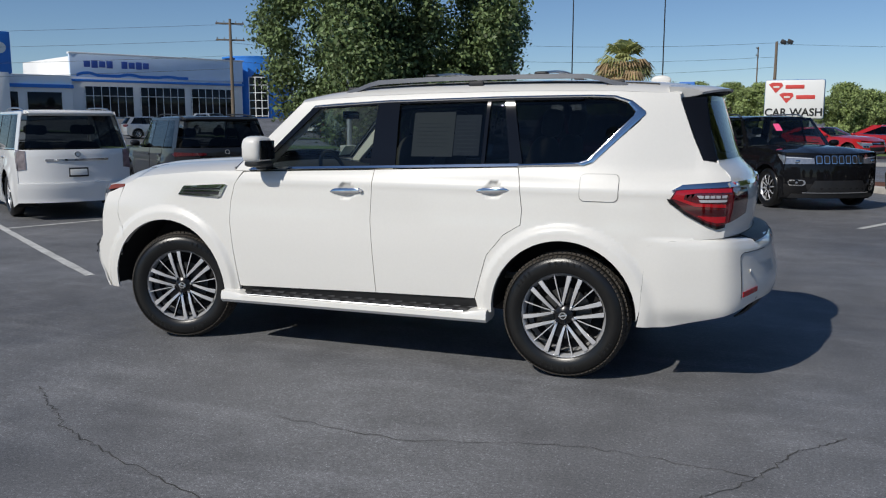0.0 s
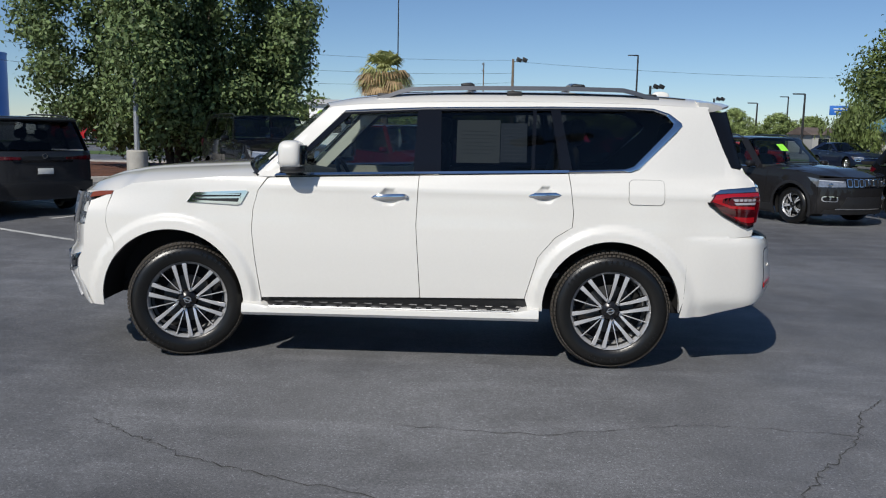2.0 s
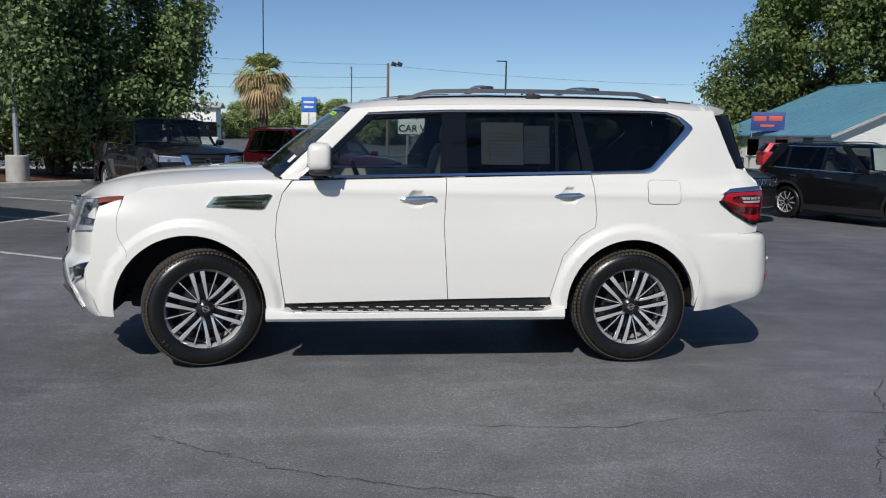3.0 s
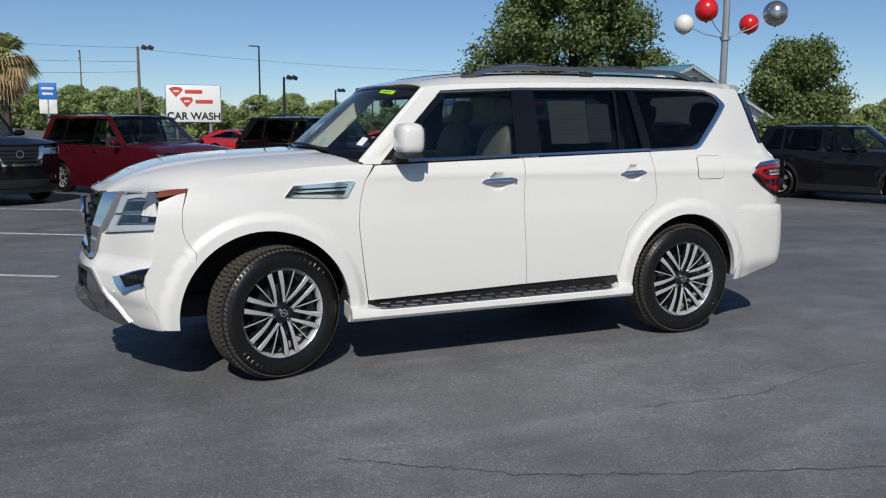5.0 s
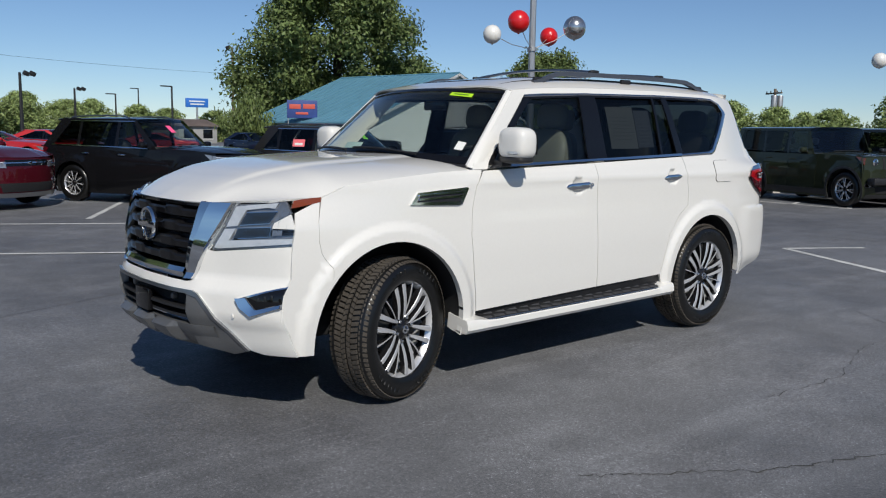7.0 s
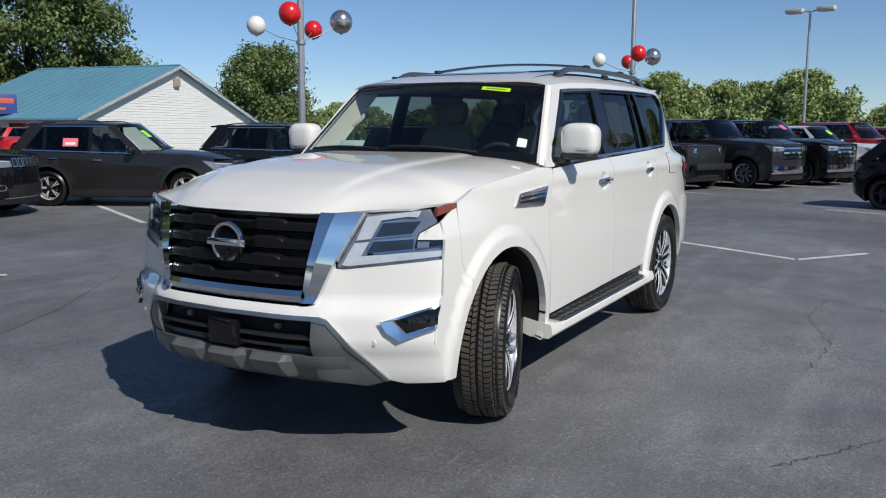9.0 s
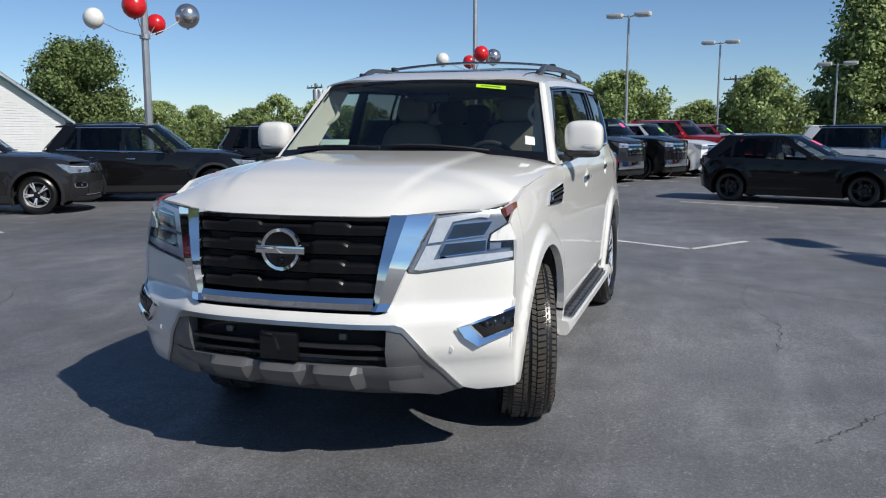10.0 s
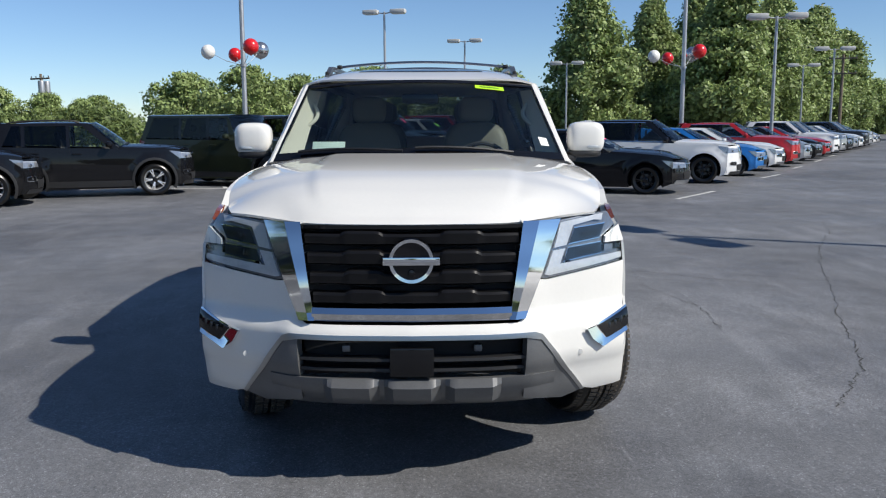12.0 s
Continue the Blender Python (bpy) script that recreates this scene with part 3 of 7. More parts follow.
part("fuel_flap_gap", sheet(rounded(1.624, 1.168, 1.870, 1.340, .034), side, .03, off=.0035, thick=.004), BLACKP, quarters[0], "thin dark shut line")
part("fuel_flap", sheet(rounded(1.6265, 1.1705, 1.8675, 1.3375, .032), side, .03, off=.005, thick=.003), WHITE, quarters[0])
vent_o = [(-1.490, 1.112), (-1.435, 1.180), (-1.06, 1.203), (-1.046, 1.196), (-1.098, 1.106), (-1.125, 1.098)]
vent_i = [(-1.448, 1.126), (-1.418, 1.162), (-1.092, 1.183), (-1.120, 1.120)]
for s in (0, 1):
    for nm, poly, m_, o_ in (("vent_frame", vent_o, CHROME, .010), ("vent_opening", vent_i, BLACKP, .013)):
        g = sheet(poly, side, .05, off=o_, thick=.016)
        part(nm, g if s == 0 else g.mirrored(), m_, fenders[s], "chrome vent surround" if m_ is CHROME else "")
    for z0, z1 in ((1.140, 1.152), (1.164, 1.172)):
        g = sheet([(-1.435, z0 - .004), (-1.100, z0 + .006), (-1.100, z1 + .007), (-1.43, z1 - .004)], side, .08, off=.020, thick=.010)
        part("vent_bar", g if s == 0 else g.mirrored(), CHROME, fenders[s])

# front bumper, grille and lamps
half = [(0, .662), (.525, .662), (.615, .56), (.752, .368), (.82, .345), (.972, .345), (.972, .930), (.590, .883), (.545, .889), (.478, .730), (.45, .714), (0, .714)]
g = sheet(half, front, .04, sign=-1)
bump = Geo().join(g).join(g.mirrored())
g = sheet([*[(F(.968, z_) - .004, z_) for z_ in (.345, .42, .48, .55, .62, .69, .76, .85, .93, 1.01, 1.098)], (-2.058, 1.158), (-2.0875, 1.05), (-2.0925, .95), (-2.0775, .88), (-2.0225, .80), *arc(*ARCH_F[:2], ARCH_F[2], 143, 186, 10)], side, .04)
bump.join(g).join(g.mirrored())
g = sheet([(.866, 1.018), (.968, 1.018), (.940, 1.094), (.872, 1.046)], front, .04, sign=-1)
bump.join(g).join(g.mirrored())
bumper = part("front_bumper", bump, WHITE, suv)
# grille
grille = part("grille", sheet([(-.47, 1.125), (.47, 1.125), (.43, .76), (-.43, .76)], front, .06, off=-.055, sign=-1), DARK, suv, "deep black radiator grille")
for i in range(4):
    z = .822 + i * .082
    wd = .412 + (z - .77) * .15
    rows = []
    for y in np.linspace(-wd, wd, 61):
        k = abs(y / wd)
        up = max(0.0, min(1.0, (k - .26) / .05)) - max(0.0, min(1.0, (k - .62) / .05))
        x = F(y, z) - .004 - .008 * up
        hi, lo = z + .022 + .014 * up, z - .026
        rows.append([(x + .05, y, hi + .004), (x + .008, y, hi), (x, y, hi - .010), (x + .004, y, lo + .008), (x + .022, y, lo), (x + .05, y, lo - .004)])
    part("grille_slat", loft(rows), BLACKS, grille, sharp=20)
for s in (1, -1):
    rows = []
    for k in np.linspace(0, 1, 14):
        z = 1.140 - .41 * k
        ao, ai = .648 - .165 * k, .464 - .062 * k
        rows.append([(F(a, z) + dx, s * a, z) for a, dx in ((ao + .006, .03), (ao, -.020), ((ao * .45 + ai * .55), -.030), (ai + .012, -.020), (ai, .05))])
    gg = loft(rows if s < 0 else [r[::-1] for r in rows])
    part("grille_wing", gg, CHROME, grille, "broad polished chrome grille wing", sharp=15)
rows = []
for y in np.linspace(-.424, .424, 27):
    rows.append([(F(y, .745) + dx, y, z) for dx, z in ((.05, .790), (-.016, .784), (-.030, .760), (-.018, .728), (.03, .718))])
part("grille_wing", loft([r[::-1] for r in rows]), CHROME, grille, "polished chrome lower grille bar", sharp=25)
part("grille_top", loft([[(F(y, 1.13) + dx, y, z) for dx, z in ((.07, 1.125), (-.012, 1.128), (-.012, 1.112), (.05, 1.104))] for y in np.linspace(-.47, .47, 21)]), BLACKG, grille)
ex = F(0, .985) - .034
emblem = part("emblem", lathe([(.076, .006), (.079, -.008), (.093, -.010), (.097, .006)], 40, "x", m=pose(ex, 0, .985)), CHROME, grille, "chrome ring badge with a plain crossbar")
part("emblem_bar", box(.014, .238, .034, .003, pose(ex - .006, 0, .985)), CHROME, emblem)
part("emblem_back", lathe([(.0, .004), (.095, .004), (.095, .02), (0, .02)], 32, "x", m=pose(ex, 0, .985)), BLACKG, emblem)
part("front_camera", lathe([(.0, -.006), (.012, -.004), (.016, .006)], 16, "x", m=pose(ex + .0, 0, .935)), BLACKG, emblem)
# lower mouth, skid plate
mouth = part("lower_grille", sheet([(-.49, .655), (.49, .655), (.478, .470), (-.478, .470)], front, .06, off=-.07, sign=-1), DARK, bumper)
for z in (.522, .568):
    part("grille_slat", loft([[(F(y, z) + dx, y, z + dz) for dx, dz in ((.06, .008), (.01, .007), (.008, -.006), (.06, -.008))] for y in np.linspace(-.48, .48, 17)]), BLACKP, mouth)
part("sensor_cover", box(.03, .185, .125, .008, pose(F(0, .56) + .012, 0, .562)), BLACKG, mouth, "gloss black radar cover")
for y in (-.28, .28):
    part("tow_hook", box(.03, .035, .03, .008, pose(F(y, .61) + .055, y, .608)), GREYPL, mouth)
wing = [(.480, .662), (.525, .664), (.545, .648), (.620, .556), (.760, .366), (.66, .335), (.478, .372), (.478, .46), (.486, .645)]
g = sheet(wing, front, .04, off=.008, sign=-1, thick=.05)
skid = part("skid_plate", g, GREYPL, suv, "grey lower bumper skid plate")
part("skid_plate", g.mirrored(), GREYPL, suv, "grey lower bumper skid plate")
rim_top = [(0, .656), (.48, .654), (.545, .640), (.748, .366), (.764, .370), (.628, .562), (.550, .662), (.52, .674), (0, .674)]
g = sheet(rim_top, front, .05, off=.014, sign=-1, thick=.03)
part("skid_edge", Geo().join(g).join(g.mirrored()), SATIN, skid, "satin silver edge of the skid plate")
rows = []
for y in np.linspace(-.62, .62, 63):
    tooth = sum(sstep(.112, .088, abs(y - c)) for c in (-.26, 0, .26)) * .050
    rows.append([(F(y, z) + dx - (tooth if .36 < z < .46 else 0), y, z + (0.004 * tooth if z > .4 else 0)) for z, dx in ((.486, .04), (.484, -.018), (.456, -.022), (.412, -.006), (.372, .02), (.325, .06), (.302, .15))])
part("skid_lip", loft([r[::-1] for r in rows]), GREYPL, skid, sharp=25)
for s in (1, -1):
    # fog lamp pocket
    fog = [(.970, .722), (.762, .652), (.790, .606), (.842, .566), (.970, .618)]
    inn = [(.970, .712), (.812, .660), (.862, .602), (.970, .640)]
    ff = lambda y, z, s=s: front(s * y, z)
    fl = part("fog_light", sheet(fog, ff, .05, off=.010, sign=-s, thick=.02), CHROME, bumper, "chrome framed fog lamp pocket")
    part("fog_opening", sheet(inn, ff, .05, off=.014, sign=-s, thick=.006), BLACKG, fl)
    out_l, in_l = [(.762, .654), (.790, .606), (.842, .566), (.970, .618)], [(.812, .660), (.836, .630), (.862, .602), (.970, .640)]
    rows = [[(F(y0, z0) - .012, s * y0, z0), (F(y0, z0) - .024, s * (y0 + .006), z0 + .002), (F(y1, z1) - .015, s * y1, z1)] for (y0, z0), (y1, z1) in zip(out_l, in_l)]
    part("fog_ledge", loft(rows if s > 0 else [r[::-1] for r in rows]), CHROME, fl, "chrome lower ledge", sharp=20)
    for k in range(3):
        part("fog_lens", bowed(F(.875 + .03 * k, .655) - .012, s * (.875 + .03 * k), .656 + .008 * k, .006, .011, .014, 3, 10, 6), LAMP_DARK, fl)
    part("sensor", lathe([(.0, -.003), (.013, -.002), (.014, .004)], 16, "x", m=pose(F(.735, .555), s * .735, .555)), WHITE, bumper, "round parking sensor")
    # headlamp
    lamp = [(.645, 1.134), (.82, 1.156), (.897, 1.162), (.936, 1.098), (.868, 1.050), (.862, 1.014), (.966, 1.014), (.968, .932), (.592, .885), (.556, .893)]
    hl = part("headlight", sheet(lamp, ff, .04, off=-.020, sign=-s, thick=.03), LAMP_STEP, suv, "headlamp with white light guides and amber corner")
    for poly in ([(.656, 1.122), (.82, 1.146), (.866, 1.151), (.858, 1.120), (.82, 1.124), (.716, 1.106), (.682, 1.022), (.624, 1.014)], [(.618, 1.002), (.676, 1.008), (.650, .944), (.82, .960), (.962, .970), (.962, .944), (.600, .898), (.580, .904)]):
        part("light_guide", sheet(poly, ff, .05, off=-.008, sign=-s, thick=.010), DRL, hl, "white daytime light guide")
    for poly in ([(.694, 1.024), (.846, 1.042), (.876, 1.108), (.722, 1.096)], [(.668, .952), (.856, .974), (.856, 1.026), (.690, 1.012)]):
        c_ = (sum(q[0] for q in poly) / 4, sum(q[1] for q in poly) / 4)
        bx = part("projector", sheet(poly, ff, .05, off=-.010, sign=-s, thick=.010), CHROME, hl, "silver edged projector box")
        part("projector_lens", sheet([(c_[0] + (q[0] - c_[0]) * .965, c_[1] + (q[1] - c_[1]) * .89) for q in poly], ff, .05, off=-.007, sign=-s, thick=.006), LAMP_GLASS, hl)
        inner = [(c_[0] + .012 + (q[0] - c_[0]) * .62, c_[1] + (q[1] - c_[1]) * .42) for q in poly]
        part("projector_step", sheet(inner, ff, .05, off=-.0055, sign=-s, thick=.004), LAMP_DARK, hl)
        part("projector_bulb", bowed(F(c_[0] - .03, c_[1]) + .004, s * (c_[0] - .03), c_[1], .008, .016, .012, 2.6, 14, 8), LENS, hl)
    part("lamp_corner", sheet([(.860, .982), (.966, .990), (.966, 1.012), (.860, 1.012)], ff, .05, off=-.008, sign=-s, thick=.008), BLACKG, hl)
    part("lamp_cell", sheet([(.868, .980), (.912, .986), (.912, 1.010), (.868, 1.010)], ff, .05, off=-.006, sign=-s, thick=.004), LAMP_STEP, hl)
    part("lens_cover", sheet(lamp, ff, .04, off=.006, sign=-s, thick=.012), LENS, hl, "clear lamp cover")
    sd = (lambda x, z: (x, -W(x, z), z)) if s < 0 else (lambda x, z: (x, W(x, z), z))
    part("turn_signal", sheet([(-2.225, 1.122), (-2.12, 1.138), (-2.056, 1.150), (-2.050, 1.174), (-2.10, 1.172), (-2.16, 1.167), (-2.205, 1.160)], sd, .04, off=.002, sign=-s, thick=.02), AMBER, hl, "amber corner reflector")

# tail end
part("tailgate", sheet([(k_ * W(corner(z_), z_), z_) for k_, zz in ((1, (.965, 1.05, 1.15, 1.25, 1.32, 1.37, 1.40, 1.435)), (-1, (1.435, 1.40, 1.37, 1.32, 1.25, 1.15, 1.05, .965))) for z_ in zz], back, .05), WHITE, suv)
rear_glass = part("rear_window", sheet([(k_ * W(corner(z_), z_), z_) for k_, zz in ((1, (1.432, 1.5, 1.6, 1.7, 1.83)), (-1, (1.83, 1.7, 1.6, 1.5, 1.432))) for z_ in zz], back, .06, off=.002), PRIVACY, suv, "dark wraparound rear glass")
side_both("rear_glass_corner", [(2.205, 1.822), (2.205, 1.80), (2.36, 1.432), *[(corner(z_), z_) for z_ in (1.432, 1.5, 1.6, 1.7, 1.822)]], BLACKG, suv, "dark wraparound rear glass", step=.04, off=-.004)
part("spoiler", loft([[(x - b_ * .15 * abs(y) ** 2.4, y * w_, z_ - .03 * abs(y) ** 3) for x, w_, z_, b_ in ((2.12, .690, 1.916, 0), (2.24, .672, 1.913, .3), (2.40, .615, 1.900, .8), (2.47, .58, 1.884, 1), (2.46, .58, 1.868, 1), (2.30, .64, 1.850, .5), (2.14, .68, 1.81, 0))] for y in np.linspace(-1, 1, 21)], True, True), WHITE, suv, sharp=30)
part("spoiler_underside", loft([[(2.43 - .15 * abs(y) ** 2.4, y * .56, 1.858 - .03 * abs(y) ** 3), (2.22, y * .62, 1.824 - .03 * abs(y) ** 3)] for y in np.linspace(-1, 1, 13)]), BLACKP, suv)
B_LOW = Curve((1.97, .385), (2.15, .385), (2.35, .43), (2.56, .485), (2.68, .53), (2.80, .55))
B_TOP = Curve((2.05, .899), (2.2, .938), (2.47, .959), (2.6, .950), (2.80, .940))
B_FRONT = Curve((.37, 2.014), (.50, 2.034), (.90, 2.052))
ring = []
for k in [0, *np.linspace(.02, .98, 17), 1.0, 1.0]:
    z0 = .372 + .524 * k
    row = []
    xs, zc = B_FRONT(z0) - .003, B_LOW(2.55) + (B_TOP(2.55) - B_LOW(2.55)) * k
    xe = 2.545 + .02 * math.sin(zc * 3)
    for q in np.linspace(0, 1, 18):
        x = xs + (xe - xs) * q
        z_ = B_LOW(x) + (B_TOP(x) - B_LOW(x)) * k
        row.append((x, -W(x, z_), z_))
    ye = -row[-1][1]
    for q in np.linspace(.04, 1, 20):
        y = ye * (1 - q)
        drop = (y / ye) ** 2.7
        zb, zt = .55, .940
        z_ = zb + (zt - zb) * k
        z_ += (row[17][2] - z_) * sstep(.25, 0, q)
        row.append((xe + (B_Z(z_) - xe) * (1 - drop), -y, z_))
    ring.append(row)
ring[-1] = [(x + (.03 if i > 17 else 0) * -1, y * .955, z_ + .004) for i, (x, y, z_) in enumerate(ring[-1])]
for _ in range(7):
    ring = [[r[0]] + [tuple((r[i - 1][c] + 2 * r[i][c] + r[i + 1][c]) / 4 if 8 < i < 30 else r[i][c] for c in range(3)) for i in range(1, len(r) - 1)] + [r[-1]] for r in ring]
half_b = loft(ring)
rb = Geo().join(half_b).join(half_b.mirrored())
rear_bumper = part("rear_bumper", rb, WHITE, suv)


def bumper_at(i, k, off):
    """A point of the rear bumper's skin: i counts along it from the wheel arch, k up it, lifted outwards by off."""
    r0, r1 = ring[int(k)], ring[int(k) + 1]
    i0, f = int(i), i - int(i)
    p = [Vector(r0[n_]).lerp(Vector(r1[n_]), k - int(k)) for n_ in (i0, i0 + 1)]
    d = p[1] - p[0]
    return p[0].lerp(p[1], f) + Vector((d.y, -d.x, 0)).normalized() * off


seam = [bumper_at(19, k, .0005) for k in np.linspace(3.4, 13.4, 12)] + [bumper_at(19.3, 14, .0005), bumper_at(19.9, 14.3, .0005)] + [bumper_at(i, 14.3, .0005) for i in np.linspace(20.5, 26, 12)]
both("bumper_seam", tube(seam, .0026, 5), BLACKP, rear_bumper, "thin dark shut line")
both("bumper_reflector", loft([[tuple(bumper_at(i, k, o_)) for k, o_ in ((3.6, -.004), (3.6, .006), (4.9, .006), (4.9, -.004))] for i in np.linspace(19.3, 22.4, 8)], True, True), RED_CLEAR, rear_bumper, "red reflector")
part("bumper_step", sheet([(-.62, .925), (.62, .925), (.62, .962), (-.62, .962)], back, .05, off=.004), BLACKP, rear_bumper)
part("bumper_valance", sheet([(-.66, .40), (.66, .40), (.66, .56), (-.66, .56)], back, .05, off=-.03), BLACKP, rear_bumper, "dark lower valance")
for s in (1, -1):
    sd = (lambda x, z: (x, -W(x, z), z)) if s < 0 else (lambda x, z: (x, W(x, z), z))
    bk = lambda y, z, s=s: back(s * y, z)
    part("parking_sensor", lathe([(0, .004), (.012, .003), (.013, -.004)], 14, "x", m=pose(2.565 + (B_Z(.75) - 2.565) * (1 - (.74 / .905) ** 2.7), s * .74, .75)), WHITE, rear_bumper)
    g = sheet([(2.178, 1.192), (2.215, 1.252), *[(corner(z_), z_) for z_ in (1.272, 1.22, 1.15, 1.06)], (2.49, 1.045), (2.455, 1.036), (2.40, 1.055), (2.27, 1.125)], sd, .03, off=.012, sign=-s, thick=.02)
    g.join(sheet([(.60, 1.10), *[(W(corner(z_), z_), z_) for z_ in (1.06, 1.15, 1.22, 1.272)], (.60, 1.255)], bk, .04, off=.012, sign=s, thick=.02))
    tl = part("tail_light", g, RED_LENS, suv, "red boomerang tail lamp")
    part("tail_light_edge", sheet([(2.165, 1.20), (2.172, 1.182), (2.27, 1.108), (2.40, 1.038), (2.455, 1.018), (2.50, 1.03), (2.50, 1.050), (2.455, 1.038), (2.40, 1.058), (2.27, 1.128), (2.20, 1.196)], sd, .04, off=.014, sign=-s), BLACKG, tl)
    part("tail_light_rim", sheet([(2.196, 1.204), (2.222, 1.246), (2.34, 1.256), (2.53, 1.262), (2.53, 1.240), (2.34, 1.236), (2.27, 1.226), (2.262, 1.200), (2.33, 1.176), (2.50, 1.168), (2.50, 1.150), (2.33, 1.156)], sd, .03, off=.0155, sign=-s, thick=.005), RED_CLEAR, tl, "bright red upper light band")
    part("tail_light_band", sheet([(2.250, 1.150), (2.33, 1.142), (2.51, 1.138), (2.51, 1.108), (2.44, 1.106), (2.34, 1.112)], sd, .04, off=.0155, sign=-s, thick=.004), RED_DEEP, tl, "dark red lower lamp field")
    part("tail_light_rim", sheet([(2.345, 1.100), (2.44, 1.094), (2.50, 1.096), (2.50, 1.062), (2.455, 1.056), (2.40, 1.070)], sd, .04, off=.0155, sign=-s, thick=.004), RED_CLEAR, tl)
    for z_, x0_ in ((1.216, 2.352), (1.190, 2.362)):
        part("tail_light_bar", sheet([(x0_, z_ - .008), (2.50, z_ - .006), (2.505, z_ + .010), (x0_ - .014, z_ + .008)], sd, .04, off=.018, sign=-s, thick=.006), LAMP_GREY, tl, "clear reversing lamp")
    for k in range(4):
        part("lamp_cell", sheet([(2.376 + .031 * k, 1.206), (2.380 + .031 * k, 1.206), (2.380 + .031 * k, 1.226), (2.376 + .031 * k, 1.226)], sd, .04, off=.021, sign=-s, thick=.004), RED_DEEP, tl)
    part("tail_chrome", sheet([(2.19, 1.246), (2.25, 1.278), (corner(1.298), 1.298), (corner(1.272), 1.272), (2.25, 1.254)], sd, .04, off=.016, sign=-s), CHROME, tl, "chrome strip over the lamp")
part("tail_chrome", sheet([(-.85, 1.272), (.85, 1.272), (.85, 1.298), (-.85, 1.298)], back, .06, off=.014), CHROME, suv, "chrome tailgate strip")

# roof rails and cross bars
for s in (1, -1):
    pts, top = [], []
    for k in np.linspace(0, 1, 25):
        x = -.18 + 2.03 * k
        lift = .055 * sstep(0, .13, k) * sstep(1, .87, k)
        base = roof((x + .5) / 2.7, .87)[2]
        y = s * (W(x, Z_T(x)) * .86)
        pts.append([(x, y + dy, base + lift + dz) for dy, dz in ((-.020, -.016), (-.015, .014), (.015, .014), (.020, -.016))])
    rail = part("roof_rail", loft(pts if s > 0 else [r[::-1] for r in pts], True, True), RAIL, suv, "dark grey satin roof rail")
    for x in (-.12, .82, 1.78):
        zb = roof((x + .5) / 2.7, .87)[2]
        part("rail_foot", box(.11, .026, .040, .012, pose(x, s * W(x, Z_T(x)) * .86, zb + .014)), BLACKP, rail)
    g = tube([(x, s * (W(x, Z_T(x)) * .80), roof((x + .5) / 2.7, .80)[2] + .002) for x in np.linspace(-.46, 2.05, 20)], .008, 6)
    part("roof_gutter", g, BLACKP, roof_part)
for x in (.48, 1.275):
    zb = Z_R(x) + .030
    rows = []
    for y in np.linspace(-.63, .63, 21):
        zc = zb + .038 * (1 - (y / .63) ** 2)
        rows.append([(x + dx, y, zc + dz) for dx, dz in ((-.035, -.004), (-.022, .008), (.012, .010), (.035, .0), (.020, -.008), (-.022, -.009))])
    bar = part("cross_bar", loft(rows, True, True), SATIN, suv, "grey aluminium roof cross bar")
    for s in (1, -1):
        part("bar_foot", bowed(x, s * .628, zb + .002, .050, .022, .014, 3.2, 16, 8), BLACKP, bar)
part("antenna_fin", bowed(1.98, 0, 1.955, .07, .02, .035, 2.2), WHITE, suv)

# mirrors
for s in (1, -1):
    mir = part("door_mirror", bowed(-.715, s * 1.045, 1.464, .084, .116, .100, 3.4, 32, 20), WHITE, suv, "white body-coloured door mirror")
    part("mirror_glass", box(.014, .176, .136, .03, pose(-.632, s * 1.045, 1.464)), BLACKG, mir)
    part("mirror_base", bowed(-.712, s * 1.035, 1.366, .080, .108, .026, 3.2), BLACKP, mir)
    part("mirror_arm", box(.09, .11, .04, .014, pose(-.735, s * .925, 1.338)), BLACKP, mir)
    part("mirror_signal", bowed(-.735, s * 1.075, 1.408, .072, .070, .020, 2.6), LENS, mir, "clear turn lamp")
    part("mirror_signal_back", bowed(-.733, s * 1.075, 1.408, .068, .067, .018, 2.6), DRL, mir)

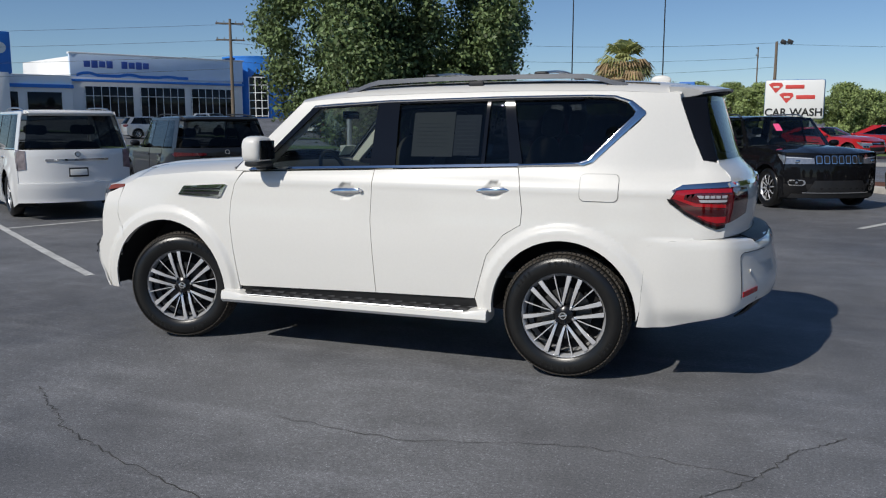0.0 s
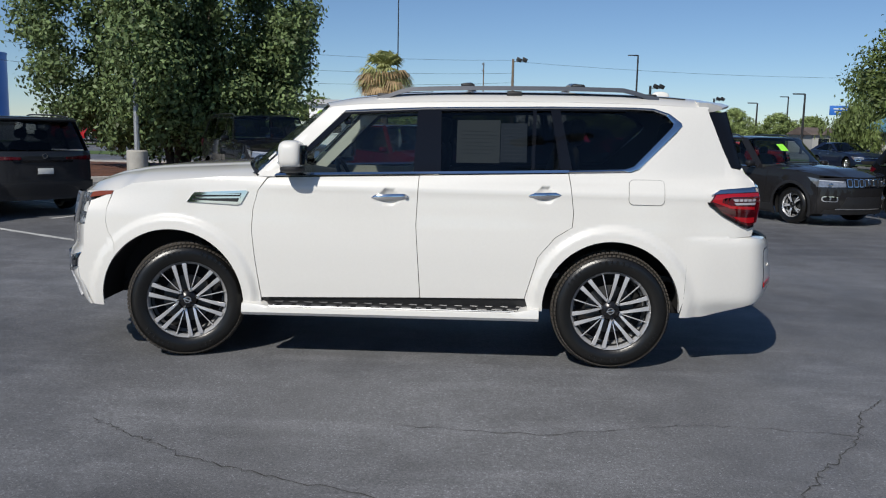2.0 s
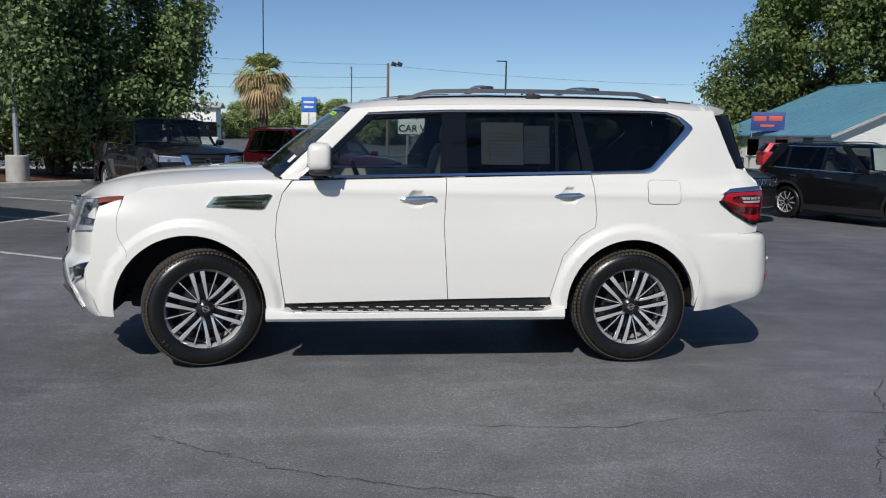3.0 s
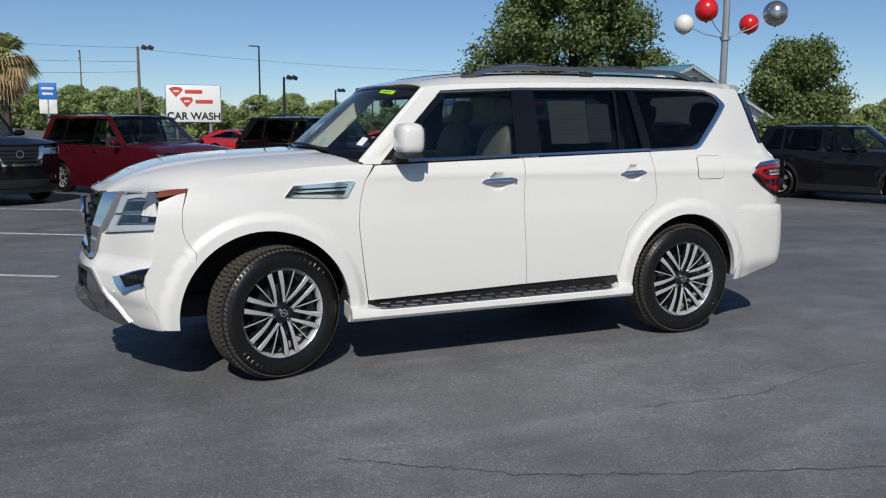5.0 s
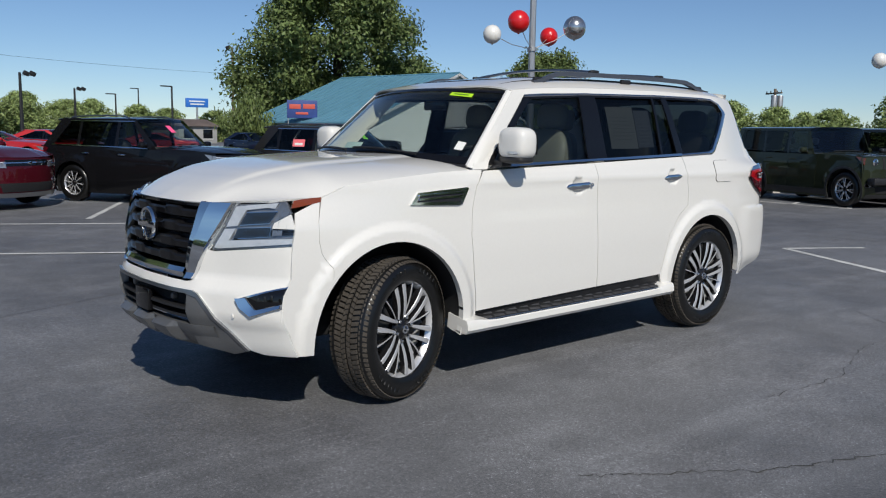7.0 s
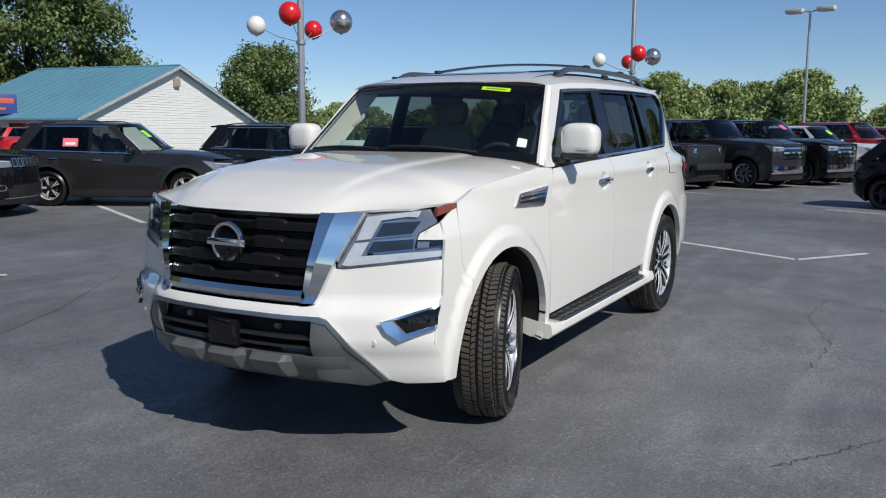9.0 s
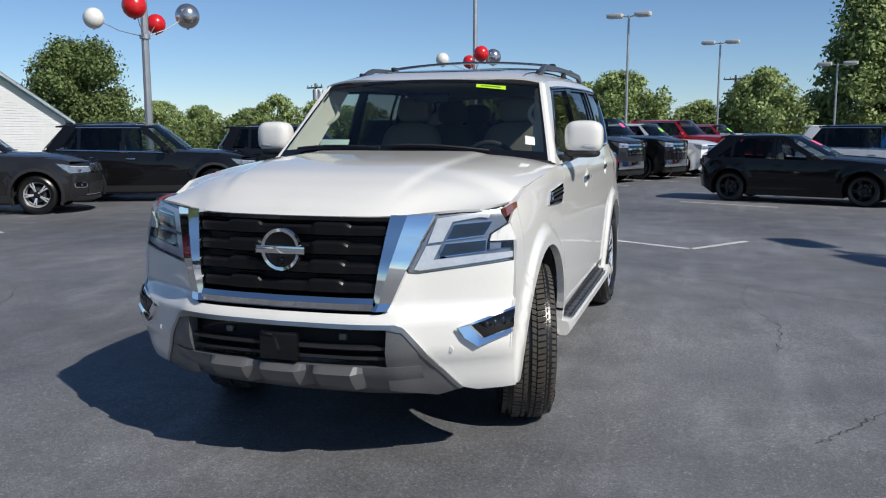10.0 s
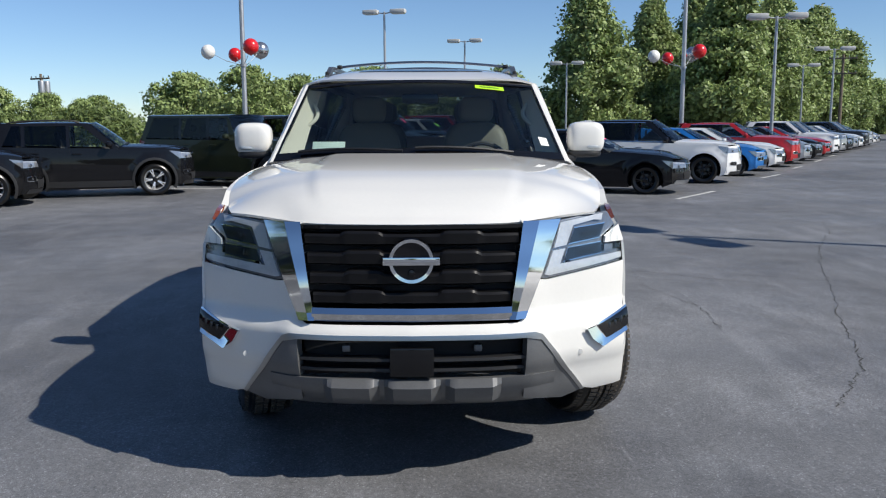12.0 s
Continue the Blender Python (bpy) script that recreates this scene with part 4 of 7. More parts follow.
# side steps and sills
for s in (1, -1):
    rows_l = []
    for x in np.linspace(-1.088, 1.03, 42):
        k = sstep(-.84, -1.03, x) + sstep(.84, .98, x)
        rise = .018 * (x + 1.0) / 2
        yi, zt = 1.018 - .16 * k, .374 + .052 * k
        rows_l.append([(x, s * y, z + rise) for y, z in ((.90, .318), (1.020, .316), (1.040, .338), (1.038, .372), (1.028, .378 + .02 * k), (yi, zt), (yi - .01, .335))])
    sill = loft(rows_l if s > 0 else rows_l[::-1], True, True)
    step_ = part("side_step", sill, WHITE, suv, "white side step with a black ribbed tread")
    tr = loft([[(x, s * y, z + .018 * (x + 1.0) / 2) for y, z in ((.86, .430), (.93, .402), (1.018, .374), (1.018, .345), (.86, .345))] for x in ((-.975, .925) if s > 0 else (.925, -.975))], True, True)
    part("step_tread", tr, BLACKP, step_)
    for k in range(17):
        part("tread_pad", box(.080, .026, .010, .003, pose(-.88 + .108 * k, s * .980, .3885 + .00097 * k, -s * 17.5, 0, s * 14), 1), PAD, step_)
        part("tread_pad", box(.080, .026, .010, .003, pose(-.84 + .108 * k, s * .935, .4035 + .00097 * k, -s * 17.5, 0, s * 14), 1), PAD, step_)
    part("tread_edge", tube([(x, s * 1.012, .380 + .018 * (x + 1.0) / 2) for x in np.linspace(-.90, .86, 9)], .005, 6), SATIN, step_, "bright edge of the step tread")
    sl = loft([[(x, s * y, z) for y, z in ((.955, .47), (.962, .50), (.93, .50), (.90, .36), (.93, .36))] for x in ((-.97, .95) if s > 0 else (.95, -.97))], True, True)
    part("sill", sl, BLACKP, suv, "black sill under the doors")

# wheel wells and underside
under = Geo().join(box(4.3, 1.3, .16, .04, pose(0.05, 0, .42)))
part("underbody", under, DARK, suv)
for cx, cz, r in (ARCH_F, ARCH_R):
    for s in (1, -1):
        prof = [(r + .004, -.962 * s), (r + .02, -.60 * s), (.05, -.58 * s)]
        part("wheel_well", lathe(prof if s > 0 else prof, 28, "y", m=pose(cx, 0, cz), a0=-2, a1=182), DARK, suv)
for x0, x1, zz in ((-2.3, -1.9, .44), (1.95, 2.5, .52)):
    part("splash_shield", box(x1 - x0, 1.25, .03, .01, pose((x0 + x1) / 2, 0, zz)), DARK, suv)


def wheel(r_tyre, r_rim, width, style, blocks=True):
    """Tyre, tread and rim about the y axis, outer face to -y. Returns lists of (name, Geo, material, label, parent index)."""
    h = width / 2
    side_r = r_rim + .008
    prof = [(side_r - .01, -h + .045), (side_r, -h + .02), (side_r + .02, -h + .008), ((side_r + r_tyre) / 2, -h), (r_tyre - .05, -h + .008), (r_tyre - .022, -h + .022), (r_tyre - .012, -h + .04)]
    prof += [(r_tyre - .010, 0)] + [(a, -b) for a, b in prof[::-1]]
    out = [("tyre", lathe(prof, 56, "y"), RUBBER, "black radial tyre", -1)]
    if blocks:
        tread = Geo()
        n = 84
        for i in range(n):
            for row, (c, wd, tw, ph) in enumerate(((-.106, .044, .66, 0), (-.056, .040, .70, .5), (-.019, .021, .78, .25), (.019, .021, .78, .75), (.056, .040, .70, .5), (.106, .044, .66, 0))):
                a = 2 * math.pi * (i + ph) / n
                da = math.pi / n * tw
                sk = .35 * da * (1 if row % 2 else -1)
                c_, w_ = c * width / .275, wd * width / .275 / 2
                v = []
                for rr in (r_tyre - .016, r_tyre - (.010 if abs(c) > .1 else .0)):
                    for aa, cc, e in ((a - da - sk, c_ - w_, -1), (a + da - sk, c_ - w_, -1), (a + da + sk, c_ + w_, 1), (a - da + sk, c_ + w_, 1)):
                        drop = .014 if abs(c) > .1 and e * c > 0 else 0
                        v.append(((rr - drop) * math.cos(aa), cc, (rr - drop) * math.sin(aa)))
                tread.add(v, [(4, 5, 6, 7), (0, 1, 5, 4), (1, 2, 6, 5), (2, 3, 7, 6), (3, 0, 4, 7)])
        out.append(("tread", tread, TREAD, "chunky all-terrain tread", 0))
        marks = Geo()
        for a0, n_, sp in ((60, 6, 6.5), (118, 4, 6.0), (236, 7, 6.2), (305, 4, 6.0)):
            for i in range(n_):
                m_ = pose(0, 0, 0, 0, -(a0 + sp * i), 0) @ pose((r_tyre + r_rim) / 2 + .004, -h - .0005, 0)
                marks.join(box(.026, .005, .016 if i % 3 else .009, .002, m_, 1))
        out.append(("sidewall_bars", marks, RUBBER, "raised sidewall bars", 0))
    lip = [(r_rim - .035, .02), (r_rim - .022, -h + .085), (r_rim - .012, -h + .050), (r_rim + .004, -h + .030), (r_rim + .010, -h + .024), (r_rim + .012, -h + .034), (r_rim + .0, h - .04)]
    out.append(("rim", lathe(lip, 48, "y"), RIM_BRIGHT if style != "black" else BLACKG, "alloy rim", -1))
    disc = [(.0, .0), (r_rim - .04, .0), (r_rim - .03, .03)]
    out.append(("brake_disc", lathe([(.06, -h + .11), (r_rim * .62, -h + .11), (r_rim * .62, -h + .13), (.05, -h + .13)], 32, "y"), DISC, "", 2 if blocks else 1))
    out.append(("rim_barrel", lathe([(r_rim - .02, -h + .06), (r_rim - .03, -h + .16), (.02, -h + .165)], 40, "y"), DARK, "", 2 if blocks else 1))
    ri = 2 if blocks else 1
    spoke_d, spoke_b = Geo(), Geo()

    def spoke(a0, a1, w0, w1, y0, y1, bright=True, r0=.05, r1=None, beside=0.0):
        r1 = r1 or r_rim - .006
        rows_t, rows_s = [], []
        for k in range(7):
            t = k / 6
            r = r0 + (r1 - r0) * t
            a = a0 + (a1 - a0) * t + math.asin(beside / r)
            w = w0 + (w1 - w0) * t
            y = y0 + (y1 - y0) * t - .012 * math.sin(t * math.pi)
            c, s_ = math.cos(a), math.sin(a)
            P = lambda o, d: (r * c - o * s_, y + d, r * s_ + o * c)
            rows_t.append([P(-w, .003), P(-w * .8, -.001), P(w * .8, -.001), P(w, .003)])
            rows_s.append([P(-w, .0035), P(-w * 1.25, .035), P(w * 1.25, .035), P(w, .0035)])
        (spoke_b if bright else spoke_d).join(loft(rows_t))
        spoke_d.join(loft(rows_s))

    if style == "multi":
        for i in range(6):
            a = radians(2 + 60 * i)
            for q in (-1, 1):
                spoke(a, a + .034 * q, .0085, .0165, -h + .050, -h + .030, r0=.060, beside=.0285 * q)
            spoke(a + math.pi / 6, a + math.pi / 6, .003, .0045, -h + .066, -h + .040)
    else:
        n = {"five": 5, "seven": 7, "ten": 10, "black": 5}[style]
        for i in range(n):
            a = 2 * math.pi * i / n + .3
            if n == 10:
                spoke(a, a, .010, .012, -h + .05, -h + .034)
            else:
                spoke(a - .07, a - .13, .013, .014, -h + .05, -h + .034, style != "black")
                spoke(a + .07, a + .13, .013, .014, -h + .05, -h + .034, style != "black")
    if spoke_b.v:
        out.append(("spoke_face", spoke_b, RIM_BRIGHT, "machined silver spokes", ri))
    out.append(("spoke_set", spoke_d, RIM_DARK if style != "black" else BLACKG, "dark painted spoke sides", ri))
    out.append(("hub", lathe([(.0, -h + .030), (.030, -h + .031), (.034, -h + .036), (.062, -h + .048), (.075, -h + .075)], 28, "y"), RIM_DARK, "", ri))
    if style == "multi":
        out.append(("hub_ring", lathe([(.016, -h + .029), (.018, -h + .026), (.024, -h + .026), (.026, -h + .030)], 24, "y"), CHROME, "chrome hub badge ring", ri))
        out.append(("hub_bar", box(.058, .005, .010, .001, pose(0, -h + .026, 0)), CHROME, "", ri))
        for i in range(6):
            a = radians(32 + 60 * i)
            nuts = lathe([(0, -h + .030), (.009, -h + .031), (.0125, -h + .038), (.013, -h + .06)], 8, "y", m=pose(.070 * math.cos(a), 0, .070 * math.sin(a)))
            out.append(("wheel_nut", nuts, CHROME, "", ri))
    return out


def make_wheel(spec, name, parent, m):
    made = {}
    w = new(name)
    w.empty_display_size = .1
    w.parent = parent
    w.matrix_basis = m
    obs = []
    for i, (nm, g, material, label, par) in enumerate(spec):
        o = link(nm, g, material, w, label)
        obs.append(o)
    return w


def again_wheel(src, parent, m):
    w = new(src.name.split(".")[0])
    w.empty_display_size = .1
    w.parent = parent
    w.matrix_basis = m
    for c in src.children:
        o = reuse(c, c.name.split(".")[0], w, c.matrix_basis.copy())
        if "label" in c:
            o["label"] = c["label"]
    return w


HUBY = .860
STEER = 17.0
w0 = make_wheel(wheel(.418, .276, .275, "multi"), "wheel", suv, pose(-1.5375, -HUBY, .395, 0, 20, STEER))
again_wheel(w0, suv, pose(1.5375, -HUBY, .415, 0, -12, 0))
again_wheel(w0, suv, pose(-1.5375, HUBY, .395, 0, 40, STEER + 180))
again_wheel(w0, suv, pose(1.5375, HUBY, .415, 0, 5, 180))

# cabin
cab = [("cabin_floor", box(3.0, 1.5, .05, .02, pose(.75, 0, .62)), CABIN), ("headliner", box(2.5, 1.20, .02, .01, pose(.75, 0, 1.835)), BEIGE)]
for nm, g, m_ in cab:
    part(nm, g, m_, suv)
for s in (1, -1):
    part("door_card", loft([[(x, s * (W(x, z) - .05), z) for x in np.linspace(-.85, 2.0, 12)] for z in (1.0, 1.1, 1.2, 1.32)]), BEIGE, suv)
    part("grab_handle", tube([(-.60 + .13 * q, s * (.735 - .035 * q - .05 * math.sin(q * math.pi)), 1.53 + .15 * q) for q in np.linspace(0, 1, 9)], .013, 8), BEIGE, suv, "beige pillar grab handle")
    part("pillar_lining", loft([[tuple(WS_B(s * .97).lerp(WS_T(s * .97), k) + Vector((.02, 0, -.03))) for k in np.linspace(0, 1, 6)], [tuple(WS_B(s * .97).lerp(WS_T(s * .97), k) + Vector((.16, s * -(.13 - .07 * k), -.03))) for k in np.linspace(0, 1, 6)]]), BEIGE, suv)
dash = loft([[(x, y, z - .05 * (abs(y) / .75) ** 2) for x, z in ((-1.12, 1.33), (-.85, 1.345), (-.66, 1.32), (-.58, 1.25), (-.62, 1.0), (-.7, .8))] for y in np.linspace(-.78, .78, 15)])
part("dashboard", dash, CABIN, suv)
part("steering_wheel", lathe([(.185 + .016 * math.cos(b), .016 * math.sin(b)) for b in np.linspace(0, 2 * math.pi, 9)], 28, "x", m=pose(-.44, -.40, 1.255, 0, -22, 0)), CABIN, suv)
part("steering_hub", box(.05, .16, .10, .03, pose(-.42, -.40, 1.245, 0, -22, 0)), CABIN, suv)
part("rear_view_mirror", box(.03, .24, .065, .02, pose(-.50, 0, 1.715)), BLACKG, suv)


def seat(x, y, w, dark=False):
    c = SEATM
    g = Geo().join(bowed(x, y, .96, .27, w / 2, .10, 3.5))
    g.join(bowed(0, 0, 0, .085, w / 2 * .9, .32, 3.4, m=pose(x + .30, y, 1.25, 0, 12, 0)))
    s = part("seat", g, c, suv, "beige leather seat")
    part("headrest", bowed(0, 0, 0, .06, .130, .098, 3.4, m=pose(x + .40, y, 1.655, 0, 10, 0)), c, s)
    part("headrest_post", box(.02, .10, .12, .004, pose(x + .39, y, 1.57)), SATIN, s)


for y in (-.40, .40):
    seat(-.10, y, .54)
    seat(.90, y, .52)
    seat(1.72, y, .50)
part("console", box(.7, .26, .25, .05, pose(-.25, 0, .95)), CABIN, suv)

# papers and tags on the glass
lf, lr = doors_f[0], doors_r[0]
label_w = part("window_sheet", sheet([(.42, 1.435), (.725, 1.437), (.725, 1.74), (.42, 1.735)], side, .1, off=-.024, thick=.001), PAPER, lr, "white paper price sheet behind the glass")
part("window_sheet", sheet([(.730, 1.445), (.915, 1.447), (.915, 1.72), (.730, 1.718)], side, .1, off=-.024, thick=.001), mat("grey form paper", (0.45, 0.47, 0.52), 0.7, var=0.1, scale=40), lr, "grey printed form behind the glass")
for k in range(9):
    part("print_bar", sheet([(.75, 1.47 + .026 * k), (.88 + .02 * (k % 2), 1.47 + .026 * k), (.88 + .02 * (k % 2), 1.478 + .026 * k), (.75, 1.478 + .026 * k)], side, .2, off=-.0225, thick=.001), mat("pale print", (0.55, 0.57, 0.60), 0.7), label_w)
for k in range(7):
    part("print_bar", sheet([(.45, 1.50 + .026 * k), (.66 + .02 * (k % 3), 1.50 + .026 * k), (.66 + .02 * (k % 3), 1.505 + .026 * k), (.45, 1.505 + .026 * k)], side, .2, off=-.0225, thick=.001), mat("faint print", (0.58, 0.58, 0.58), 0.7), label_w)
LIME = mat("lime vinyl", (0.42, 0.72, 0.02), 0.45)
part("lime_tag", sheet([(-.70, .868), (-.46, .885), (-.46, .935), (-.70, .922)], wind, .1, off=.002, thick=.001, sign=-1), LIME, suv, "bright lime tag with dark print on the windshield")
part("tag_print", sheet([(-.66, .890), (-.50, .902), (-.50, .916), (-.66, .905)], wind, .1, off=.0035, thick=.001, sign=-1), mat("olive ink", (.12, .25, .02), .6), suv)
part("inspection_sticker", sheet([(-.90, .16), (-.84, .165), (-.84, .27), (-.90, .26)], wind, .1, off=.002, thick=.001, sign=-1), PAPER, suv, "white sticker low on the windshield")
part("dash_paper", box(.10, .20, .003, .0005, pose(-.84, .56, 1.405, 0, -52, 0)), mat("pale green paper", (.62, .74, .66), .7), suv, "pale paper lying on the dashboard")


# ---- parked vehicles ----
WHEELS = {}


def vehicle(label, color, at, heading, L=4.65, hw=.93, H=1.70, wb=2.71, fo=.92, r=.36, hf=.92, hc=1.10, xc=-.78, xr=-.05, xe=1.75, belt=(1.02, 1.10), splits=(.52, 1.42), rear_slope=.35, tumble=.20,
            rim="five", cladding=False, grille="bar", rails=True, tag=None, tag2=None, name="parked_car", kindname="car", chrome=True, dark_roof=False, pickup=False, boxy=0.0, detail=1.0, bumper_mat=None, glass_m=None, plate=False, nose=.36, tail=(.56, .22, .02), tail_m=None):
    """A parked road vehicle. Own axes as the white one: x to the rear, axles at -wb/2 and wb/2. at: where its front right wheel stands; heading: its way forward."""
    hx, hy = Vector(heading).normalized()
    ang = math.atan2(-hy, -hx)
    track = hw - .12
    left = Vector((-hy, hx))
    mid = Vector(at) - Vector((hx, hy)) * wb / 2 + left * track
    e = thing(name, label, kindname, pose(mid.x, mid.y, 0, 0, 0, math.degrees(ang)))
    body = color
    x0 = -wb / 2 - fo
    x1 = x0 + L
    zb0, zb1 = belt
    beltz = lambda x: zb0 + (zb1 - zb0) * min(1, max(0, (x - xc) / (x1 - xc)))
    zp = Curve((.15, .90), (.3, .955), (.5, .992), (.68, 1.0), (.85, .992), (1.0, .972))
    arch_r = r + .065
    st = .13 / detail

    def Wv(x, z):
        zb = beltz(x)
        if z <= zb:
            w = hw * zp(.15 + .85 * max(0, z) / zb)
        else:
            w = hw * (.972 - tumble * (z - zb) / (H - zb))
        a, b = -wb / 2 - .05, wb / 2 + .15
        if x < a:
            w -= hw * (.12 - .08 * boxy) * ((a - x) / (fo - .05)) ** 2
        if x > b:
            w -= hw * (.11 - .08 * boxy) * ((x - b) / max(.3, x1 - b)) ** 2
        if z > zb and x < xc + .9:
            w -= hw * (.06 - .05 * boxy) * (xc + .9 - x) / .9
        for cx in (-wb / 2, wb / 2):
            d = math.hypot(x - cx, z - r)
            w += .022 * sstep(arch_r + .16, arch_r + .04, d) if d < arch_r + .16 else 0
        return w

    def sd(s):
        return lambda x, z: (x, s * Wv(x, z), z)

    wc = Wv(x0 + nose, .6)
    lean = Curve((.15, .10), (.3, .03), (.45, 0), (hf * .75, .01), (hf, .06), (hf + .2, .16))
    fr = lambda y, z: (x0 + nose * (abs(y) / wc) ** 2.6 + lean(z), y, z)
    bw = Wv(x1 - .25, .8)
    ztop = H - .06

    def bk(y, z):
        zb = beltz(x1)
        x = x1 - .25 * (abs(y) / bw) ** 2.6 - .05 * sstep(.6, .3, z)
        if z > zb and not pickup:
            x -= (x1 - xe) * ((z - zb) / (H - zb)) * .92
        return (x, y, z)

    hedge = Curve((x0 - .01, hf - .03), (x0 + .25, hf + .02), (x0 + .6, hf + (hc - hf) * .55 - .02), (xc + .3, hc - .03))
    hzc = Curve((x0 - .01, hf - .02), (x0 + .18, hf + .04), (x0 + .6, hf + (hc - hf) * .65 + .03), (xc + .1, hc + .02))

    def hood_s(u, v):
        a = abs(v)
        xf = fr(v * wc * .93, hf)[0] - .01
        xb = xc - .02 + .22 * v * v
        x = xf + (xb - xf) * u
        zc, zs = hzc(x), hedge(x)
        return (x, v * (Wv(x, zs) - .01), zc - (zc - zs) * a ** 3 + .010 * sstep(.6, .45, a))

    def ws_s(s, t):
        b = Vector((xc + .22 * s * s, s * (Wv(xc + .25, beltz(xc) + .05) - .03), hc - .03 * s * s))
        tt = Vector((xr + .10 * s * s, s * (Wv(xr + .1, ztop) + .0), H - .02 - .04 * s * s))
        return b.lerp(tt, t) + Vector((-.03, 0, .03)) * (1 - s * s) * 2 * t * (1 - t)

    def roof_s(u, v):
        xf = xr + .10 * v * v
        x = xf + (xe - xf) * u
        zt = H - .02 - .05 * (abs(2 * u - .8) ** 2.4) * (1 - boxy)
        return (x, v * Wv(x, ztop), zt - .04 * abs(v) ** 5)

    def put(nm, g, m_, parent=e, lab=""):
        return link(nm, g, m_, parent, lab)

    bed = xe + .12
    # lower body side with wheel openings
    xs_f, xs_b = x0 + nose - .01, x1 - .24
    sill = r * .62
    top = [(x, hedge(x)) for x in np.linspace(xs_f, xc + .2, 8)]
    topr = [(xc + .24, beltz(xc)), (xe, beltz(xe)), (xs_b, beltz(xs_b))] if not pickup else [(xc + .24, beltz(xc)), (xe, beltz(xe)), (xs_b, beltz(xs_b))]
    poly = [(xs_f, sill + .05), *arc(-wb / 2, r, arch_r, 205, -25, 16), *arc(wb / 2, r, arch_r, 205, -25, 16), (xs_b, sill + .10), *topr[::-1], *top[::-1]]
    glass_ = glass_m or DARKGLASS
    for s in (-1, 1):
        put("body_side", sheet(poly, sd(s), st, sign=-s), body)
        fd = put("front_door", sheet([(xc + .12, sill + .12), (splits[0] - .03, sill + .12), (splits[0] - .06, beltz(.2) - .01), (xc + .06, beltz(xc) - .02)], sd(s), st, sign=-s, off=.004, thick=.004), body)
        doors = [(fd, splits[0] - .16)]
        if len(splits) > 1:
            xr2 = min(splits[1] - .02, wb / 2 + .12)
            rd = put("rear_door", sheet([(splits[0] + .0, sill + .12), (wb / 2 - arch_r - .05, sill + .12), (wb / 2 - arch_r + .06, r + arch_r * .75), (xr2, r + arch_r + .06), (xr2, beltz(xr2) - .01), (splits[0] - .03, beltz(.2) - .01)], sd(s), st, sign=-s, off=.004, thick=.004), body)
            doors.append((rd, xr2 - .18))
        for d, hx_ in doors:
            zh = beltz(hx_) - .13
            put("door_handle", bowed(hx_, s * (Wv(hx_, zh) + .018), zh, .10, .014, .016, 3, 12, 6), CHROME if chrome else body, d)
        # glass and pillars
        tx = H - .115
        aw = xr + .22 + (.0 if not boxy else -.1)
        qx = xs_b - .12 - rear_slope * .3
        qt = xe - .05 - rear_slope * .25
        spl = [sp for sp in splits if sp < qt + .2]
        px = [xc + .36] + list(spl)
        pt = [aw] + list(spl)
        if not pickup:
            px.append(qx)
            pt.append(qt)
        else:
            px[-1] = pt[-1] = xe - .10
        for i in range(len(px) - 1):
            g0 = .03
            put("side_window", sheet([(px[i] + g0, beltz(px[i]) + .03), (px[i + 1] - g0, beltz(px[i + 1]) + .03), (pt[i + 1] - g0 - (.10 if i == len(px) - 2 and not pickup else 0), tx), (pt[i] + g0, tx - (.02 if i == 0 else 0))], sd(s), st, sign=-s, off=-.004, thick=.004), glass_ if i else TINT, e)
            if i:
                put("pillar", sheet([(px[i] - .035, beltz(px[i]) + .01), (px[i] + .035, beltz(px[i]) + .01), (pt[i] + .035, tx + .01), (pt[i] - .035, tx + .01)], sd(s), st, sign=-s, off=.001), BLACKG)
        roofm = BLACKG if dark_roof else body
        put("pillar", sheet([(xc + .20, beltz(xc)), (px[0] + .035, beltz(px[0]) + .0), (pt[0] + .035, tx + .0), (pt[-1], tx), (pt[-1], ztop), (xr + .12, ztop)], sd(s), st, sign=-s), roofm)
        if not pickup:
            put("pillar", sheet([(qx - .035, beltz(qx)), (xs_b, beltz(xs_b)), (xs_b - (xs_b - xe) * .95 - .04, ztop), (pt[-1] - .14, ztop), (pt[-1] - .14, tx)], sd(s), st, sign=-s), body)
        else:
            put("pillar", sheet([(xe - .14, beltz(xe)), (xe + .10, beltz(xe)), (xe + .03, ztop), (xe - .14, ztop)], sd(s), st, sign=-s), body)
        if chrome:
            put("window_trim", sheet([(px[0], beltz(px[0]) + .012), (px[-1], beltz(px[-1]) + .012), (px[-1], beltz(px[-1]) + .03), (px[0], beltz(px[0]) + .03)], sd(s), st, sign=-s, off=.006), CHROME)
            put("window_trim", sheet([(pt[0], tx - .0), (pt[-1] - .12, tx - .0), (pt[-1] - .12, tx + .016), (pt[0], tx + .016)], sd(s), st, sign=-s, off=.006), CHROME)
        if cladding:
            for cx in (-wb / 2, wb / 2):
                ring = arc(cx, r, arch_r + .055, -25, 205, 16) + arc(cx, r, arch_r, 205, -25, 16)
                put("arch_cladding", sheet(ring, sd(s), .2, sign=-s, off=.012, thick=.02), BLACKP)
            put("sill_cladding", sheet([(-wb / 2 + arch_r, sill), (wb / 2 - arch_r, sill), (wb / 2 - arch_r, sill + .13), (-wb / 2 + arch_r, sill + .13)], sd(s), .2, sign=-s, off=.012, thick=.03), BLACKP)
        # mirror
        mx, mz = xc + .42, beltz(xc) + .10
